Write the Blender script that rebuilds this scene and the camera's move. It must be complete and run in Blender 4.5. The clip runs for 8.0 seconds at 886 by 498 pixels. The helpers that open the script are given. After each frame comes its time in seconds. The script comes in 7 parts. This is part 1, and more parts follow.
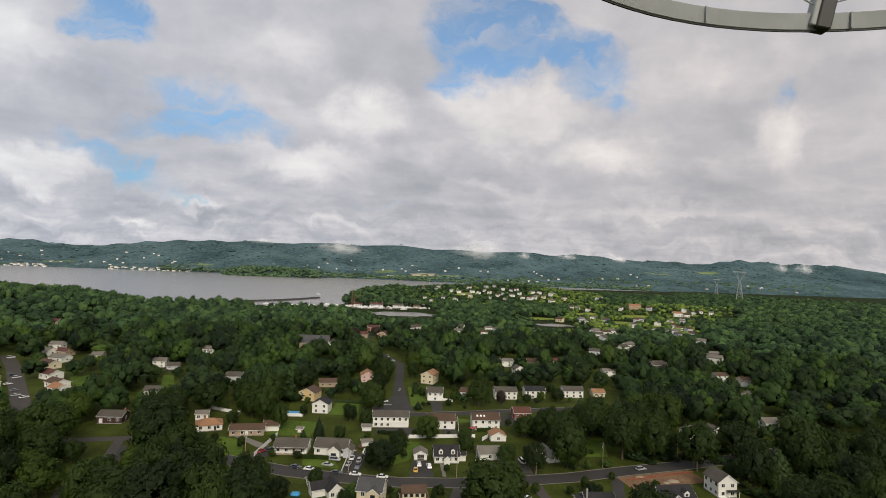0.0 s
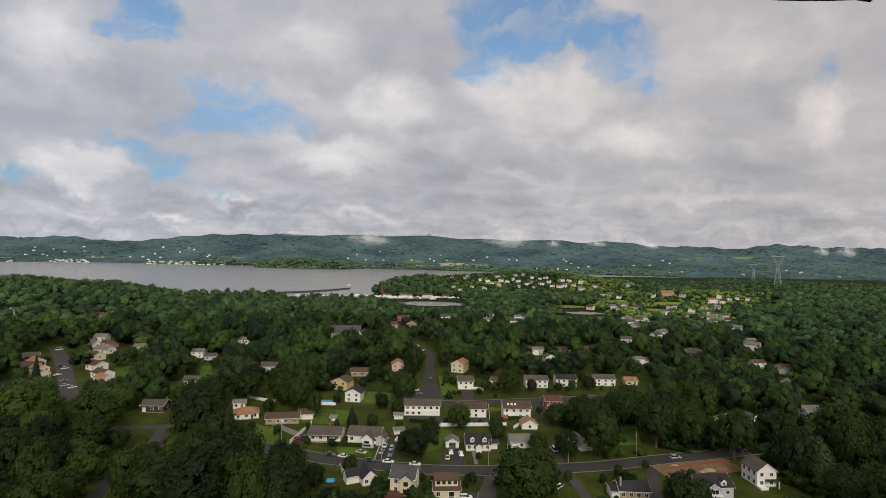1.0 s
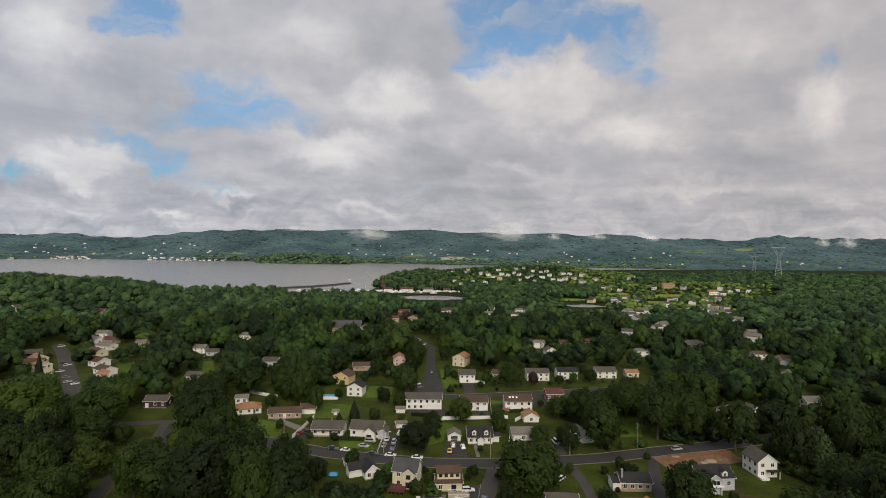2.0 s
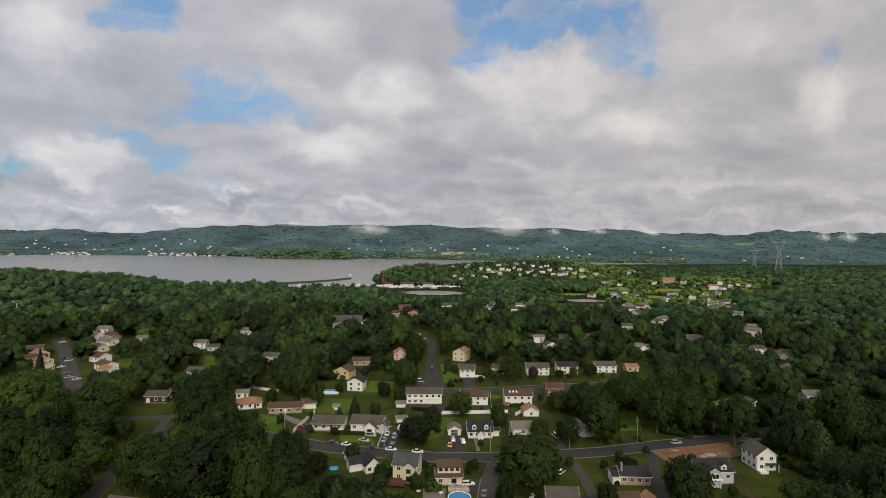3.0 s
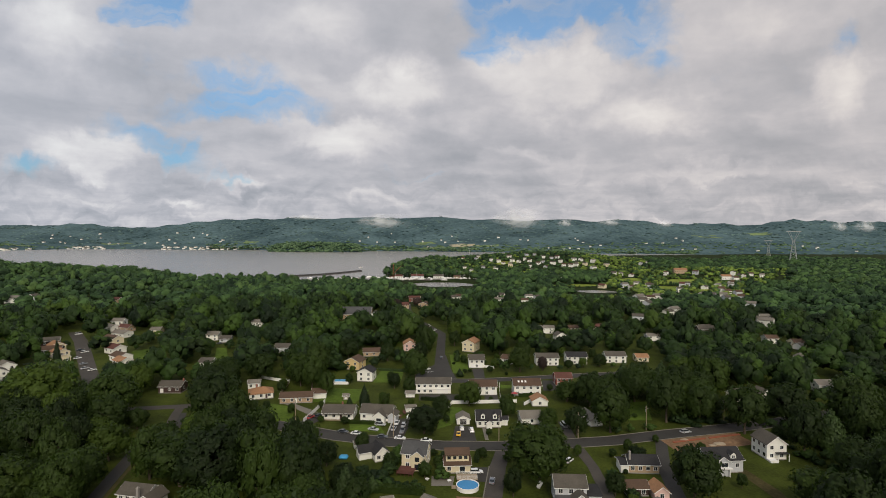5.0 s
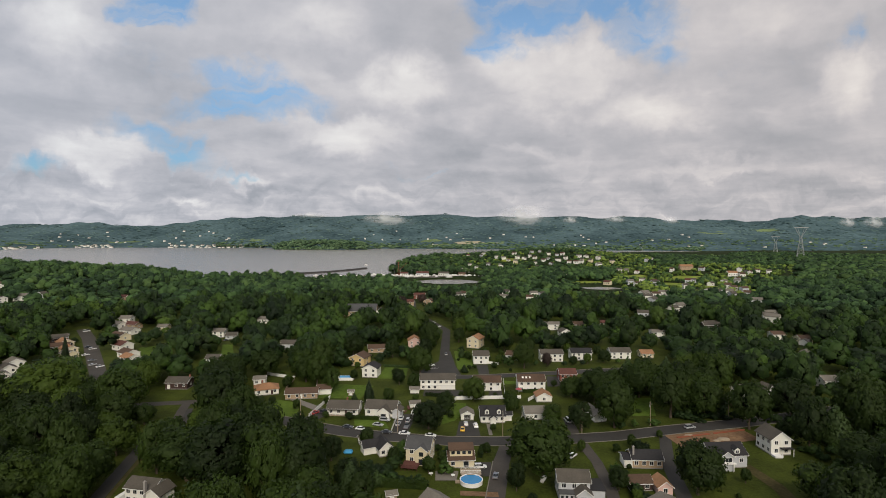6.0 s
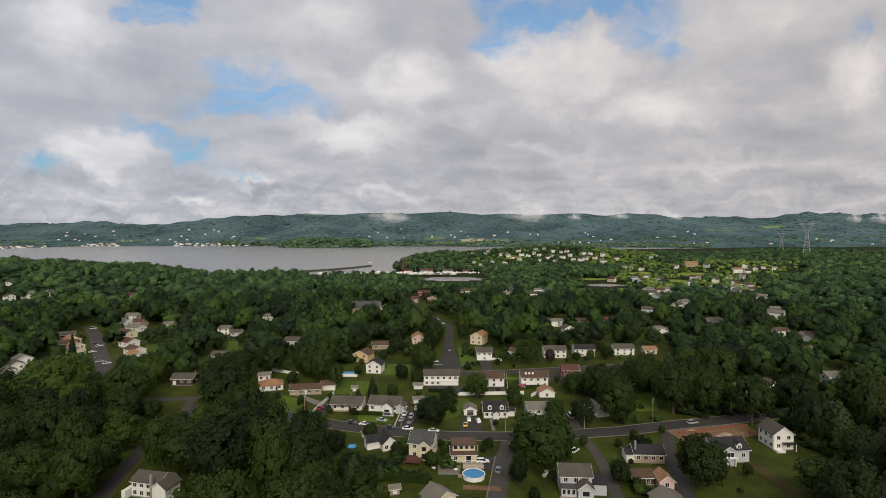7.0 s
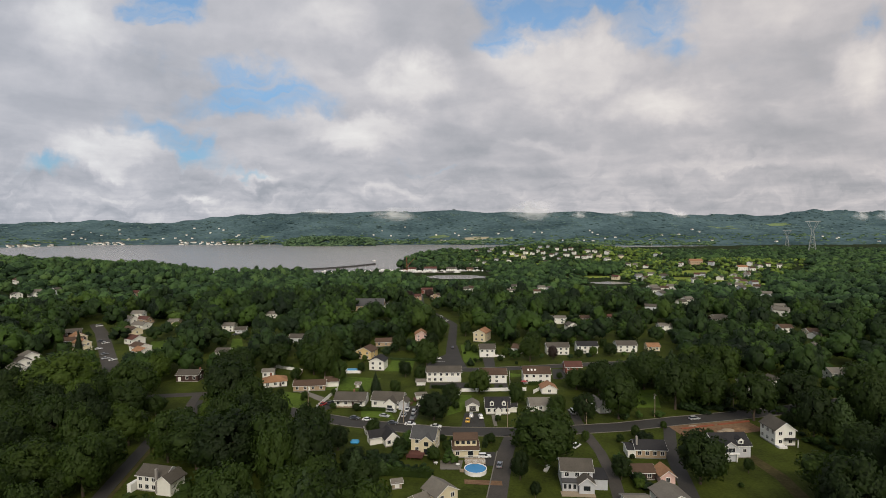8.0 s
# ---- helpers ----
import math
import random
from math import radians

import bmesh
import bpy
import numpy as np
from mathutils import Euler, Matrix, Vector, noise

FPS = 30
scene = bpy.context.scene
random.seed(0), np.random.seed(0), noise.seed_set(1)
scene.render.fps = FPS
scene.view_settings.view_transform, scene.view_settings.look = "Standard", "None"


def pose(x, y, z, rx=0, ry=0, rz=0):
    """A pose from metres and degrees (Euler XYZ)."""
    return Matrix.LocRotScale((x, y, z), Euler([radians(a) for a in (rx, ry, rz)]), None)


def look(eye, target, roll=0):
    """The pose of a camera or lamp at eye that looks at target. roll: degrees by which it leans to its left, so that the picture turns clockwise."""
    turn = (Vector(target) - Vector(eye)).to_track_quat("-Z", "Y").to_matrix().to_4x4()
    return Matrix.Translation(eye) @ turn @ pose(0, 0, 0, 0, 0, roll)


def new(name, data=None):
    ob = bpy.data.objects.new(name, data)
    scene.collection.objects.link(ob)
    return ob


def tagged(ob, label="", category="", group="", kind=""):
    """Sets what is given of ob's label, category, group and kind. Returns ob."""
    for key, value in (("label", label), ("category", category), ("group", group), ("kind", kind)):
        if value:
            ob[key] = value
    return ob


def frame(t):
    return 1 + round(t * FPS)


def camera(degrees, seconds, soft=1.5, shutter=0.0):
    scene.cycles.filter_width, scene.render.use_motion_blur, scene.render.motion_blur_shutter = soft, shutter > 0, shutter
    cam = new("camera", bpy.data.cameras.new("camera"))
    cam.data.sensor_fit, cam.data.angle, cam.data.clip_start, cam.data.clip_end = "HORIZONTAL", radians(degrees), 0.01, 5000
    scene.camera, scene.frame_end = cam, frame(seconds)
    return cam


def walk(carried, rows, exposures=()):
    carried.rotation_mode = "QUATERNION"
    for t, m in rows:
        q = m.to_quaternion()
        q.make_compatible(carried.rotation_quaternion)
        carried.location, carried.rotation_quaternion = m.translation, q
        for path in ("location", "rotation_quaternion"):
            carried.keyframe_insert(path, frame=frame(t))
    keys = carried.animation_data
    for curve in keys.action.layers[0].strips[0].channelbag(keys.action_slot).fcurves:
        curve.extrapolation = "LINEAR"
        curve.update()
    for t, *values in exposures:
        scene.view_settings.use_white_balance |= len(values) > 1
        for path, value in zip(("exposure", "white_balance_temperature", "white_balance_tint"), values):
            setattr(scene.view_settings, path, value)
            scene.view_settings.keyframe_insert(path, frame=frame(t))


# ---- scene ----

cam = camera(80.0, 8.0, soft=0.9)
# seconds, eye, yaw, pitch, roll
ROWS = [
    (0.0, -2.640, 0.0, 84.264, -5.052, 1.663, 2.287),
    (0.5, -2.637, 0.0, 84.260, -2.492, 1.017, 1.661),
    (1.0, -2.645, 0.0, 84.260, -2.049, 0.426, 1.307),
    (1.5, -2.645, 0.0, 84.243, -1.983, 0.068, 1.033),
    (3.0, -2.393, 0.0, 84.181, -1.978, -0.755, 0.737),
    (3.5, -2.111, 0.0, 84.022, -1.686, -1.007, 0.671),
    (4.0, -1.809, 0.0, 83.806, -1.392, -1.220, 0.556),
    (4.5, -1.487, -0.172, 83.609, -1.125, -1.435, 0.441),
    (6.0, -0.406, -1.035, 82.868, -0.263, -1.889, 0.137),
    (6.5, -0.008, -1.552, 82.631, -0.004, -2.035, 0.041),
    (7.0, 0.408, -2.070, 82.354, 0.226, -2.139, -0.038),
    (7.5, 0.841, -2.587, 82.040, 0.452, -2.248, -0.120),
    (8.0, 1.292, -3.105, 81.692, 0.682, -2.317, -0.149),
]
walk(cam, [(t, pose(x, y, z, 0, 0, yaw) @ pose(0, 0, 0, 90 + pitch, 0, 0) @ pose(0, 0, 0, 0, 0, roll)) for t, x, y, z, yaw, pitch, roll in ROWS],
     [(0.0, 0.10), (0.5, 0.02), (1.0, -0.05), (3.5, -0.07), (4.5, 0.01), (8.0, 0.02)])

# ---------------------------------------------------------------- node helpers
def nodes_of(tree):
    tree.nodes.clear()

    def add(kind, **sets):
        n = tree.nodes.new(kind)
        for key, value in sets.items():
            if key == "op":
                n.operation = value
            elif key == "blend":
                n.blend_type = value
            elif key == "data":
                n.data_type = value
        return n

    def join(a, b):
        tree.links.new(a, b)
    return add, join


# ---------------------------------------------------------------- world, sun
SUN_HIGH, SUN_ROUND = 37.0, 173.0
world = bpy.data.worlds.new("sky")
world.use_nodes = True
scene.world = world
add, join = nodes_of(world.node_tree)


def maths(op, a, b=None, c=None):
    n = add("ShaderNodeMath", op=op)
    for i, v in enumerate((a, b, c)):
        if v is None:
            continue
        if isinstance(v, (int, float)):
            n.inputs[i].default_value = v
        else:
            join(v, n.inputs[i])
    return n.outputs[0]


def ramp01(value, lo, hi):
    n = add("ShaderNodeMapRange")
    n.interpolation_type = "SMOOTHSTEP"
    join(value, n.inputs[0])
    n.inputs[1].default_value, n.inputs[2].default_value = lo, hi
    return n.outputs[0]


coord = add("ShaderNodeTexCoord")
split = add("ShaderNodeSeparateXYZ")
join(coord.outputs["Generated"], split.inputs[0])
dx, dy, dz = split.outputs
# the cloud deck: a layer overhead, seen ever flatter towards the horizon
high = maths("ADD", maths("MAXIMUM", dz, 0.0), 0.10)
deck = add("ShaderNodeCombineXYZ")
join(maths("DIVIDE", dx, high), deck.inputs[0])
join(maths("DIVIDE", dy, high), deck.inputs[1])
# the same sky by slope, in which puffs stand upright
ahead = maths("MAXIMUM", maths("ABSOLUTE", dy), 0.05)
slope = add("ShaderNodeCombineXYZ")
sx, sz = maths("DIVIDE", dx, ahead), maths("DIVIDE", dz, ahead)
join(sx, slope.inputs[0])
join(sz, slope.inputs[1])


def fbm(vector, scale, detail, rough, distortion=0.0, offset=(0, 0, 0)):
    m = add("ShaderNodeVectorMath", op="ADD")
    join(vector, m.inputs[0])
    m.inputs[1].default_value = offset
    n = add("ShaderNodeTexNoise")
    n.inputs["Scale"].default_value, n.inputs["Detail"].default_value = scale, detail
    n.inputs["Roughness"].default_value, n.inputs["Distortion"].default_value = rough, distortion
    join(m.outputs[0], n.inputs["Vector"])
    return n.outputs["Fac"]


def warp(vector, scale, much, offset):
    """The same sky pulled about by slow noise, so that every edge is ragged."""
    m = add("ShaderNodeVectorMath", op="ADD")
    join(vector, m.inputs[0])
    m.inputs[1].default_value = offset
    n = add("ShaderNodeTexNoise")
    n.inputs["Scale"].default_value, n.inputs["Detail"].default_value, n.inputs["Roughness"].default_value = scale, 5.0, 0.55
    join(m.outputs[0], n.inputs["Vector"])
    c = add("ShaderNodeVectorMath", op="SUBTRACT")
    join(n.outputs["Color"], c.inputs[0])
    c.inputs[1].default_value = (0.5, 0.5, 0.5)
    s = add("ShaderNodeVectorMath", op="SCALE")
    join(c.outputs[0], s.inputs[0])
    s.inputs["Scale"].default_value = much
    out = add("ShaderNodeVectorMath", op="ADD")
    join(vector, out.inputs[0])
    join(s.outputs[0], out.inputs[1])
    return out.outputs[0]


broad = fbm(deck.outputs[0], 0.55, 6.0, 0.55, 0.3, (3.1, 1.7, 0))
streak = fbm(deck.outputs[0], 1.3, 6.0, 0.6, 0.2, (7.3, 0.4, 0))
puffs = fbm(slope.outputs[0], 4.6, 8.0, 0.50, 0.2, (0.4, 2.2, 0))
fine = fbm(slope.outputs[0], 22.0, 6.0, 0.6, 0.2, (5.2, 0.1, 0))
bent = warp(warp(slope.outputs[0], 3.5, 0.14, (4.0, 1.0, 0)), 11.0, 0.13, (2.0, 1.0, 0))


def blob(cx, cz, wx, wz, turn=0.0):
    """1 in the middle of an ellipse of the sky, 0 at its edge."""
    m = add("ShaderNodeMapping")
    m.vector_type = "TEXTURE"
    m.inputs["Location"].default_value = (cx, cz, 0)
    m.inputs["Rotation"].default_value = (0, 0, radians(turn))
    m.inputs["Scale"].default_value = (wx, wz, 1)
    join(bent, m.inputs["Vector"])
    flat = add("ShaderNodeVectorMath", op="MULTIPLY")
    join(m.outputs[0], flat.inputs[0])
    flat.inputs[1].default_value = (1, 1, 0)
    g = add("ShaderNodeTexGradient")
    g.gradient_type = "SPHERICAL"
    join(flat.outputs[0], g.inputs[0])
    return g.outputs["Fac"]


gap = None
for cx, cz, wx, wz, turn, much in ((0.18, 0.46, 0.20, 0.11, 0, 1.9), (0.12, 0.38, 0.09, 0.075, 40, 1.5), (0.34, 0.42, 0.17, 0.08, -20, 1.4), (0.43, 0.34, 0.08, 0.05, -30, 0.55),
                                   (-0.36, 0.243, 0.19, 0.052, 4, 1.45), (-0.39, 0.295, 0.16, 0.045, 0, 0.95), (-0.53, 0.43, 0.09, 0.07, -20, 2.0), (-0.52, 0.165, 0.17, 0.04, -24, 1.2),
                                   (-0.74, 0.115, 0.10, 0.03, 0, 0.9), (-0.385, 0.108, 0.07, 0.014, 0, 0.8), (0.765, 0.37, 0.05, 0.07, 0, 0.6), (-0.02, 0.115, 0.10, 0.012, 0, 0.4),
                                   (0.5, 0.85, 0.35, 0.2, 20, 1.5), (-0.6, 0.95, 0.4, 0.22, 0, 1.5), (0.1, 1.6, 0.7, 0.4, 0, 1.5)):
    g = maths("MULTIPLY", blob(cx, cz, wx, wz, turn), much)
    gap = g if gap is None else maths("MAXIMUM", gap, g)
ragged = maths("ADD", maths("MULTIPLY", maths("SUBTRACT", puffs, 0.5), 1.1), maths("MULTIPLY", maths("SUBTRACT", fine, 0.5), 0.7))
clear = ramp01(maths("SUBTRACT", gap, ragged), 0.16, 0.98)

# thin streaks of high cloud drawn across the gaps
drawn = add("ShaderNodeVectorMath", op="MULTIPLY")
join(bent, drawn.inputs[0])
drawn.inputs[1].default_value = (1.0, 5.0, 1.0)
veil = fbm(drawn.outputs[0], 5.5, 5.0, 0.55, 0.4, (6.1, 0.9, 0))
clear = maths("MULTIPLY", clear, maths("ADD", maths("MULTIPLY", ramp01(veil, 0.66, 0.40), 0.45), 0.55))

# sunlit heaps and the shaded undersides between them
light = None
for cx, cz, wx, wz, turn, much in ((0.24, 0.305, 0.19, 0.11, 0, 1.0), (0.42, 0.22, 0.16, 0.09, 0, 0.75), (-0.17, 0.185, 0.17, 0.06, -8, 1.0), (-0.64, 0.15, 0.12, 0.06, 0, 1.0),
                                   (-0.05, 0.285, 0.12, 0.07, 0, 0.85), (0.78, 0.27, 0.10, 0.10, 0, 0.8), (-0.35, 0.102, 0.06, 0.025, 0, 0.65), (-0.14, 0.055, 0.10, 0.02, 0, 0.45),
                                   (-0.70, 0.37, 0.18, 0.12, 0, 0.7), (0.62, 0.40, 0.14, 0.12, 0, 0.45), (-0.25, 0.42, 0.2, 0.1, 0, 0.45), (0.20, 0.14, 0.14, 0.03, 0, 0.5), (0.52, 0.115, 0.14, 0.03, 0, 0.45), (-0.47, 0.055, 0.12, 0.02, 0, 0.6)):
    g = maths("MULTIPLY", blob(cx, cz, wx, wz, turn), much)
    light = g if light is None else maths("MAXIMUM", light, g)
dull = None
for cx, cz, wx, wz, turn, much in ((0.06, 0.17, 0.22, 0.06, 0, 0.8), (0.58, 0.16, 0.25, 0.06, 0, 0.6), (0.65, 0.07, 0.3, 0.04, 0, 0.5), (-0.45, 0.08, 0.25, 0.02, 0, 0.5), (-0.53, 0.27, 0.2, 0.05, -15, 0.5), (0.0, 0.09, 0.3, 0.03, 0, 0.5), (-0.2, 0.33, 0.2, 0.05, 0, 0.4)):
    g = maths("MULTIPLY", blob(cx, cz, wx, wz, turn), much)
    dull = g if dull is None else maths("MAXIMUM", dull, g)
low = ramp01(dz, 0.16, 0.02)
tall = maths("ADD", maths("MAXIMUM", dz, 0.0), 0.20)
rows_deck = add("ShaderNodeCombineXYZ")
join(maths("DIVIDE", dx, tall), rows_deck.inputs[0])
join(maths("DIVIDE", dy, tall), rows_deck.inputs[1])
cells = fbm(warp(rows_deck.outputs[0], 2.2, 0.45, (0.3, 2.0, 0)), 2.7, 6.0, 0.5, 0.15, (1.9, 4.4, 0))
texture_ = maths("ADD", maths("ADD", maths("MULTIPLY", puffs, 0.44), 0.165), maths("MULTIPLY", maths("SUBTRACT", fine, 0.5), 0.11))
texture_ = maths("ADD", texture_, maths("MULTIPLY", maths("SUBTRACT", cells, 0.5), 0.55))
squat = add("ShaderNodeVectorMath", op="MULTIPLY")
join(bent, squat.inputs[0])
squat.inputs[1].default_value = (1.0, 2.6, 1.0)
heaps = fbm(squat.outputs[0], 11.0, 5.0, 0.5, 0.3, (1.3, 0.7, 0))
texture_ = maths("ADD", texture_, maths("MULTIPLY", maths("MULTIPLY", maths("SUBTRACT", heaps, 0.5), low), 0.95))
stripes = maths("MULTIPLY", maths("SUBTRACT", streak, 0.5), maths("ADD", maths("MULTIPLY", low, 0.12), 0.28))
shade = maths("ADD", texture_, maths("ADD", maths("MULTIPLY", broad, 0.25), stripes))
light = ramp01(light, 0.0, 0.75)
shade = maths("ADD", shade, maths("MULTIPLY", light, 0.33))
shade = maths("SUBTRACT", shade, maths("MULTIPLY", dull, 0.27))
cloud = add("ShaderNodeValToRGB")
join(shade, cloud.inputs[0])
for i, (at_, rgb) in enumerate(((0.26, (0.385, 0.385, 0.405)), (0.46, (0.49, 0.475, 0.49)), (0.60, (0.585, 0.555, 0.56)), (0.76, (0.715, 0.67, 0.65)), (0.94, (0.85, 0.80, 0.755)))):
    stop = cloud.color_ramp.elements[i] if i < 2 else cloud.color_ramp.elements.new(at_)
    stop.position, stop.color = at_, (*rgb, 1)
sky = add("ShaderNodeTexSky")
sky.sky_type, sky.sun_disc = "NISHITA", False
sky.sun_elevation, sky.sun_rotation = radians(SUN_HIGH), radians(SUN_ROUND)
sky.air_density, sky.dust_density, sky.ozone_density = 1.0, 1.2, 0.4
blue = add("ShaderNodeVectorMath", op="MULTIPLY")
join(sky.outputs[0], blue.inputs[0])
haze = add("ShaderNodeMix", data="RGBA")
join(ramp01(dz, 0.34, 0.10), haze.inputs[0])
haze.inputs[6].default_value, haze.inputs[7].default_value = (0.092, 0.128, 0.145, 1), (0.052, 0.077, 0.098, 1)
join(haze.outputs[2], blue.inputs[1])
mixed = add("ShaderNodeMix", data="RGBA")
join(maths("MULTIPLY", clear, 0.86), mixed.inputs[0])
tint = add("ShaderNodeMix", data="RGBA")
join(ramp01(sx, -0.9, 0.9), tint.inputs[0])
tint.inputs[6].default_value, tint.inputs[7].default_value = (0.915, 0.98, 1.055, 1), (0.970, 0.97, 0.972, 1)
tinted = add("ShaderNodeVectorMath", op="MULTIPLY")
join(cloud.outputs[0], tinted.inputs[0])
join(tint.outputs[2], tinted.inputs[1])
join(tinted.outputs[0], mixed.inputs[6])
join(blue.outputs[0], mixed.inputs[7])
back = add("ShaderNodeBackground")
join(mixed.outputs[2], back.inputs[0])
back.inputs[1].default_value = 1.0
join(back.outputs[0], add("ShaderNodeOutputWorld").inputs[0])

lamp = bpy.data.lights.new("sun", "SUN")
lamp.energy, lamp.angle, lamp.color = 2.45, radians(26), (1.0, 0.90, 0.75)
sun = new("sun", lamp)
sun_way = Vector((math.sin(radians(SUN_ROUND)) * math.cos(radians(SUN_HIGH)), math.cos(radians(SUN_ROUND)) * math.cos(radians(SUN_HIGH)), math.sin(radians(SUN_HIGH))))
sun.matrix_world = look(sun_way * 300, (0, 0, 0))

# ---------------------------------------------------------------- materials
def material(name, rgb, rough=0.7, vary=0.25, scale=1.0, bump=0.0, bump_scale=None, metal=0.0, random_by="", second=None, through_light=0.0, lap=0.0, spec=0.3, patchy=0.07):
    """A surface with grain at two scales. random_by: object or island, for what repeats. lap: the height of one board or course."""
    m = bpy.data.materials.new(name)
    m.use_nodes = True
    put, tie = nodes_of(m.node_tree)
    geo = put("ShaderNodeNewGeometry")
    out, skin = put("ShaderNodeOutputMaterial"), put("ShaderNodeBsdfPrincipled")
    skin.inputs["Roughness"].default_value, skin.inputs["Metallic"].default_value = rough, metal
    skin.inputs["Specular IOR Level"].default_value = spec

    def grain(s, detail, rough_=0.6):
        n = put("ShaderNodeTexNoise")
        n.inputs["Scale"].default_value, n.inputs["Detail"].default_value, n.inputs["Roughness"].default_value = s, detail, rough_
        tie(geo.outputs["Position"], n.inputs["Vector"])
        return n.outputs["Fac"]

    def calc(op, a, b):
        n = put("ShaderNodeMath", op=op)
        for i, v in enumerate((a, b)):
            if isinstance(v, (int, float)):
                n.inputs[i].default_value = v
            else:
                tie(v, n.inputs[i])
        return n.outputs[0]

    large, small = grain(scale * 0.13, 3), grain(scale * 1.7, 5)
    tone = calc("ADD", calc("MULTIPLY", large, 0.55), calc("MULTIPLY", small, 0.45))
    if random_by == "object":
        tone = calc("ADD", calc("MULTIPLY", tone, 0.7), calc("MULTIPLY", put("ShaderNodeObjectInfo").outputs["Random"], 0.3))
    elif random_by == "island":
        # neighbouring crowns differ more than the leaves within one
        cells = put("ShaderNodeTexVoronoi")
        cells.inputs["Scale"].default_value = patchy
        tie(geo.outputs["Position"], cells.inputs["Vector"])
        pick = put("ShaderNodeSeparateColor")
        tie(cells.outputs["Color"], pick.inputs[0])
        tone = calc("ADD", calc("MULTIPLY", tone, 0.55), calc("ADD", calc("MULTIPLY", geo.outputs["Random Per Island"], 0.07), calc("MULTIPLY", pick.outputs[0], 0.40)))
    ramp = put("ShaderNodeValToRGB")
    tie(tone, ramp.inputs[0])
    dark = tuple(v * (1 - vary) for v in rgb)
    light = tuple(min(v * (1 + vary), 0.95) for v in (second or rgb))
    ramp.color_ramp.elements[0].position, ramp.color_ramp.elements[0].color = 0.32, (*dark, 1)
    ramp.color_ramp.elements[1].position, ramp.color_ramp.elements[1].color = 0.68, (*light, 1)
    tie(ramp.outputs[0], skin.inputs["Base Color"])
    height = None
    if bump:
        height = calc("MULTIPLY", grain(bump_scale or scale * 4, 4), bump)
    if lap:
        place = put("ShaderNodeSeparateXYZ")
        tie(geo.outputs["Position"], place.inputs[0])
        saw = calc("MULTIPLY", calc("FRACT", calc("DIVIDE", place.outputs[2], lap), 0.0), 0.03)
        height = saw if height is None else calc("ADD", height, saw)
    if height is not None:
        b = put("ShaderNodeBump")
        b.inputs["Distance"].default_value = 1.0
        b.inputs["Strength"].default_value = 0.8
        tie(height, b.inputs["Height"])
        tie(b.outputs[0], skin.inputs["Normal"])
    if through_light:
        leaf = put("ShaderNodeBsdfTranslucent")
        tie(ramp.outputs[0], leaf.inputs[0])
        mix = put("ShaderNodeMixShader")
        mix.inputs[0].default_value = through_light
        tie(skin.outputs[0], mix.inputs[1])
        tie(leaf.outputs[0], mix.inputs[2])
        tie(mix.outputs[0], out.inputs[0])
    else:
        tie(skin.outputs[0], out.inputs[0])
    return m


GRASS = material("lawn", (0.0281, 0.0415, 0.0056), 0.9, 0.45, 0.6, 0.05, 6, second=(0.0461, 0.0582, 0.0083), spec=0.1)
# Field green raised further, with sunshine on the town slope put into it.
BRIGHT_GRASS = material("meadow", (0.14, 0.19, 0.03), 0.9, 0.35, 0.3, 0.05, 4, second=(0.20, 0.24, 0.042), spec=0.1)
BRIGHT_LAWN = material("mown lawn", (0.0525, 0.0909, 0.0114), 0.9, 0.35, 0.35, 0.04, 6, second=(0.0788, 0.1204, 0.0168), spec=0.1)
FLOOR = material("undergrowth", (0.020, 0.030, 0.009), 0.95, 0.5, 0.8, 0.1, 3, spec=0.05)
ASPHALT = material("asphalt", (0.040, 0.0375, 0.0340), 0.85, 0.25, 0.8, 0.01, 20)
ASPHALT_PALE = material("worn asphalt", (0.060, 0.053, 0.045), 0.85, 0.25, 0.8, 0.01, 20)
CONCRETE = material("concrete", (0.17, 0.155, 0.13), 0.85, 0.2, 1.0, 0.005, 15)
EARTH = material("bare earth", (0.15, 0.085, 0.05), 0.95, 0.35, 0.5, 0.15, 1.5, second=(0.19, 0.12, 0.07), spec=0.1)
# Leaf colour brightened to imitate sun falling on the town slope.
SUNLIT_GARDEN = material("garden leaves", (0.066, 0.122, 0.019), 0.65, 0.3, 0.35, bump=0.5, bump_scale=0.8, random_by="island", second=(0.175, 0.250, 0.042), through_light=0.22)
# Near leaves are darker than the far woods: foreground cloud shade in the colour.
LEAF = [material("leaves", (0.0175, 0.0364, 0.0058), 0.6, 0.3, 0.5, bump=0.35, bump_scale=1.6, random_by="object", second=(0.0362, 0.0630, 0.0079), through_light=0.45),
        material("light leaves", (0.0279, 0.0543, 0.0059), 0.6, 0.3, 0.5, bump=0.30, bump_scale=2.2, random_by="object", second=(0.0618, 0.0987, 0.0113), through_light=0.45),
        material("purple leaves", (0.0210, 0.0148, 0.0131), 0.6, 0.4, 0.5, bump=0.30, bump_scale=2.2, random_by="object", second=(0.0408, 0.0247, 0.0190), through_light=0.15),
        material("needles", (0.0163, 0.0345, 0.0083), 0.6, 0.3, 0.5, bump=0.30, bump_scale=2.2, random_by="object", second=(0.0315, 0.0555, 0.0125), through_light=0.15)]
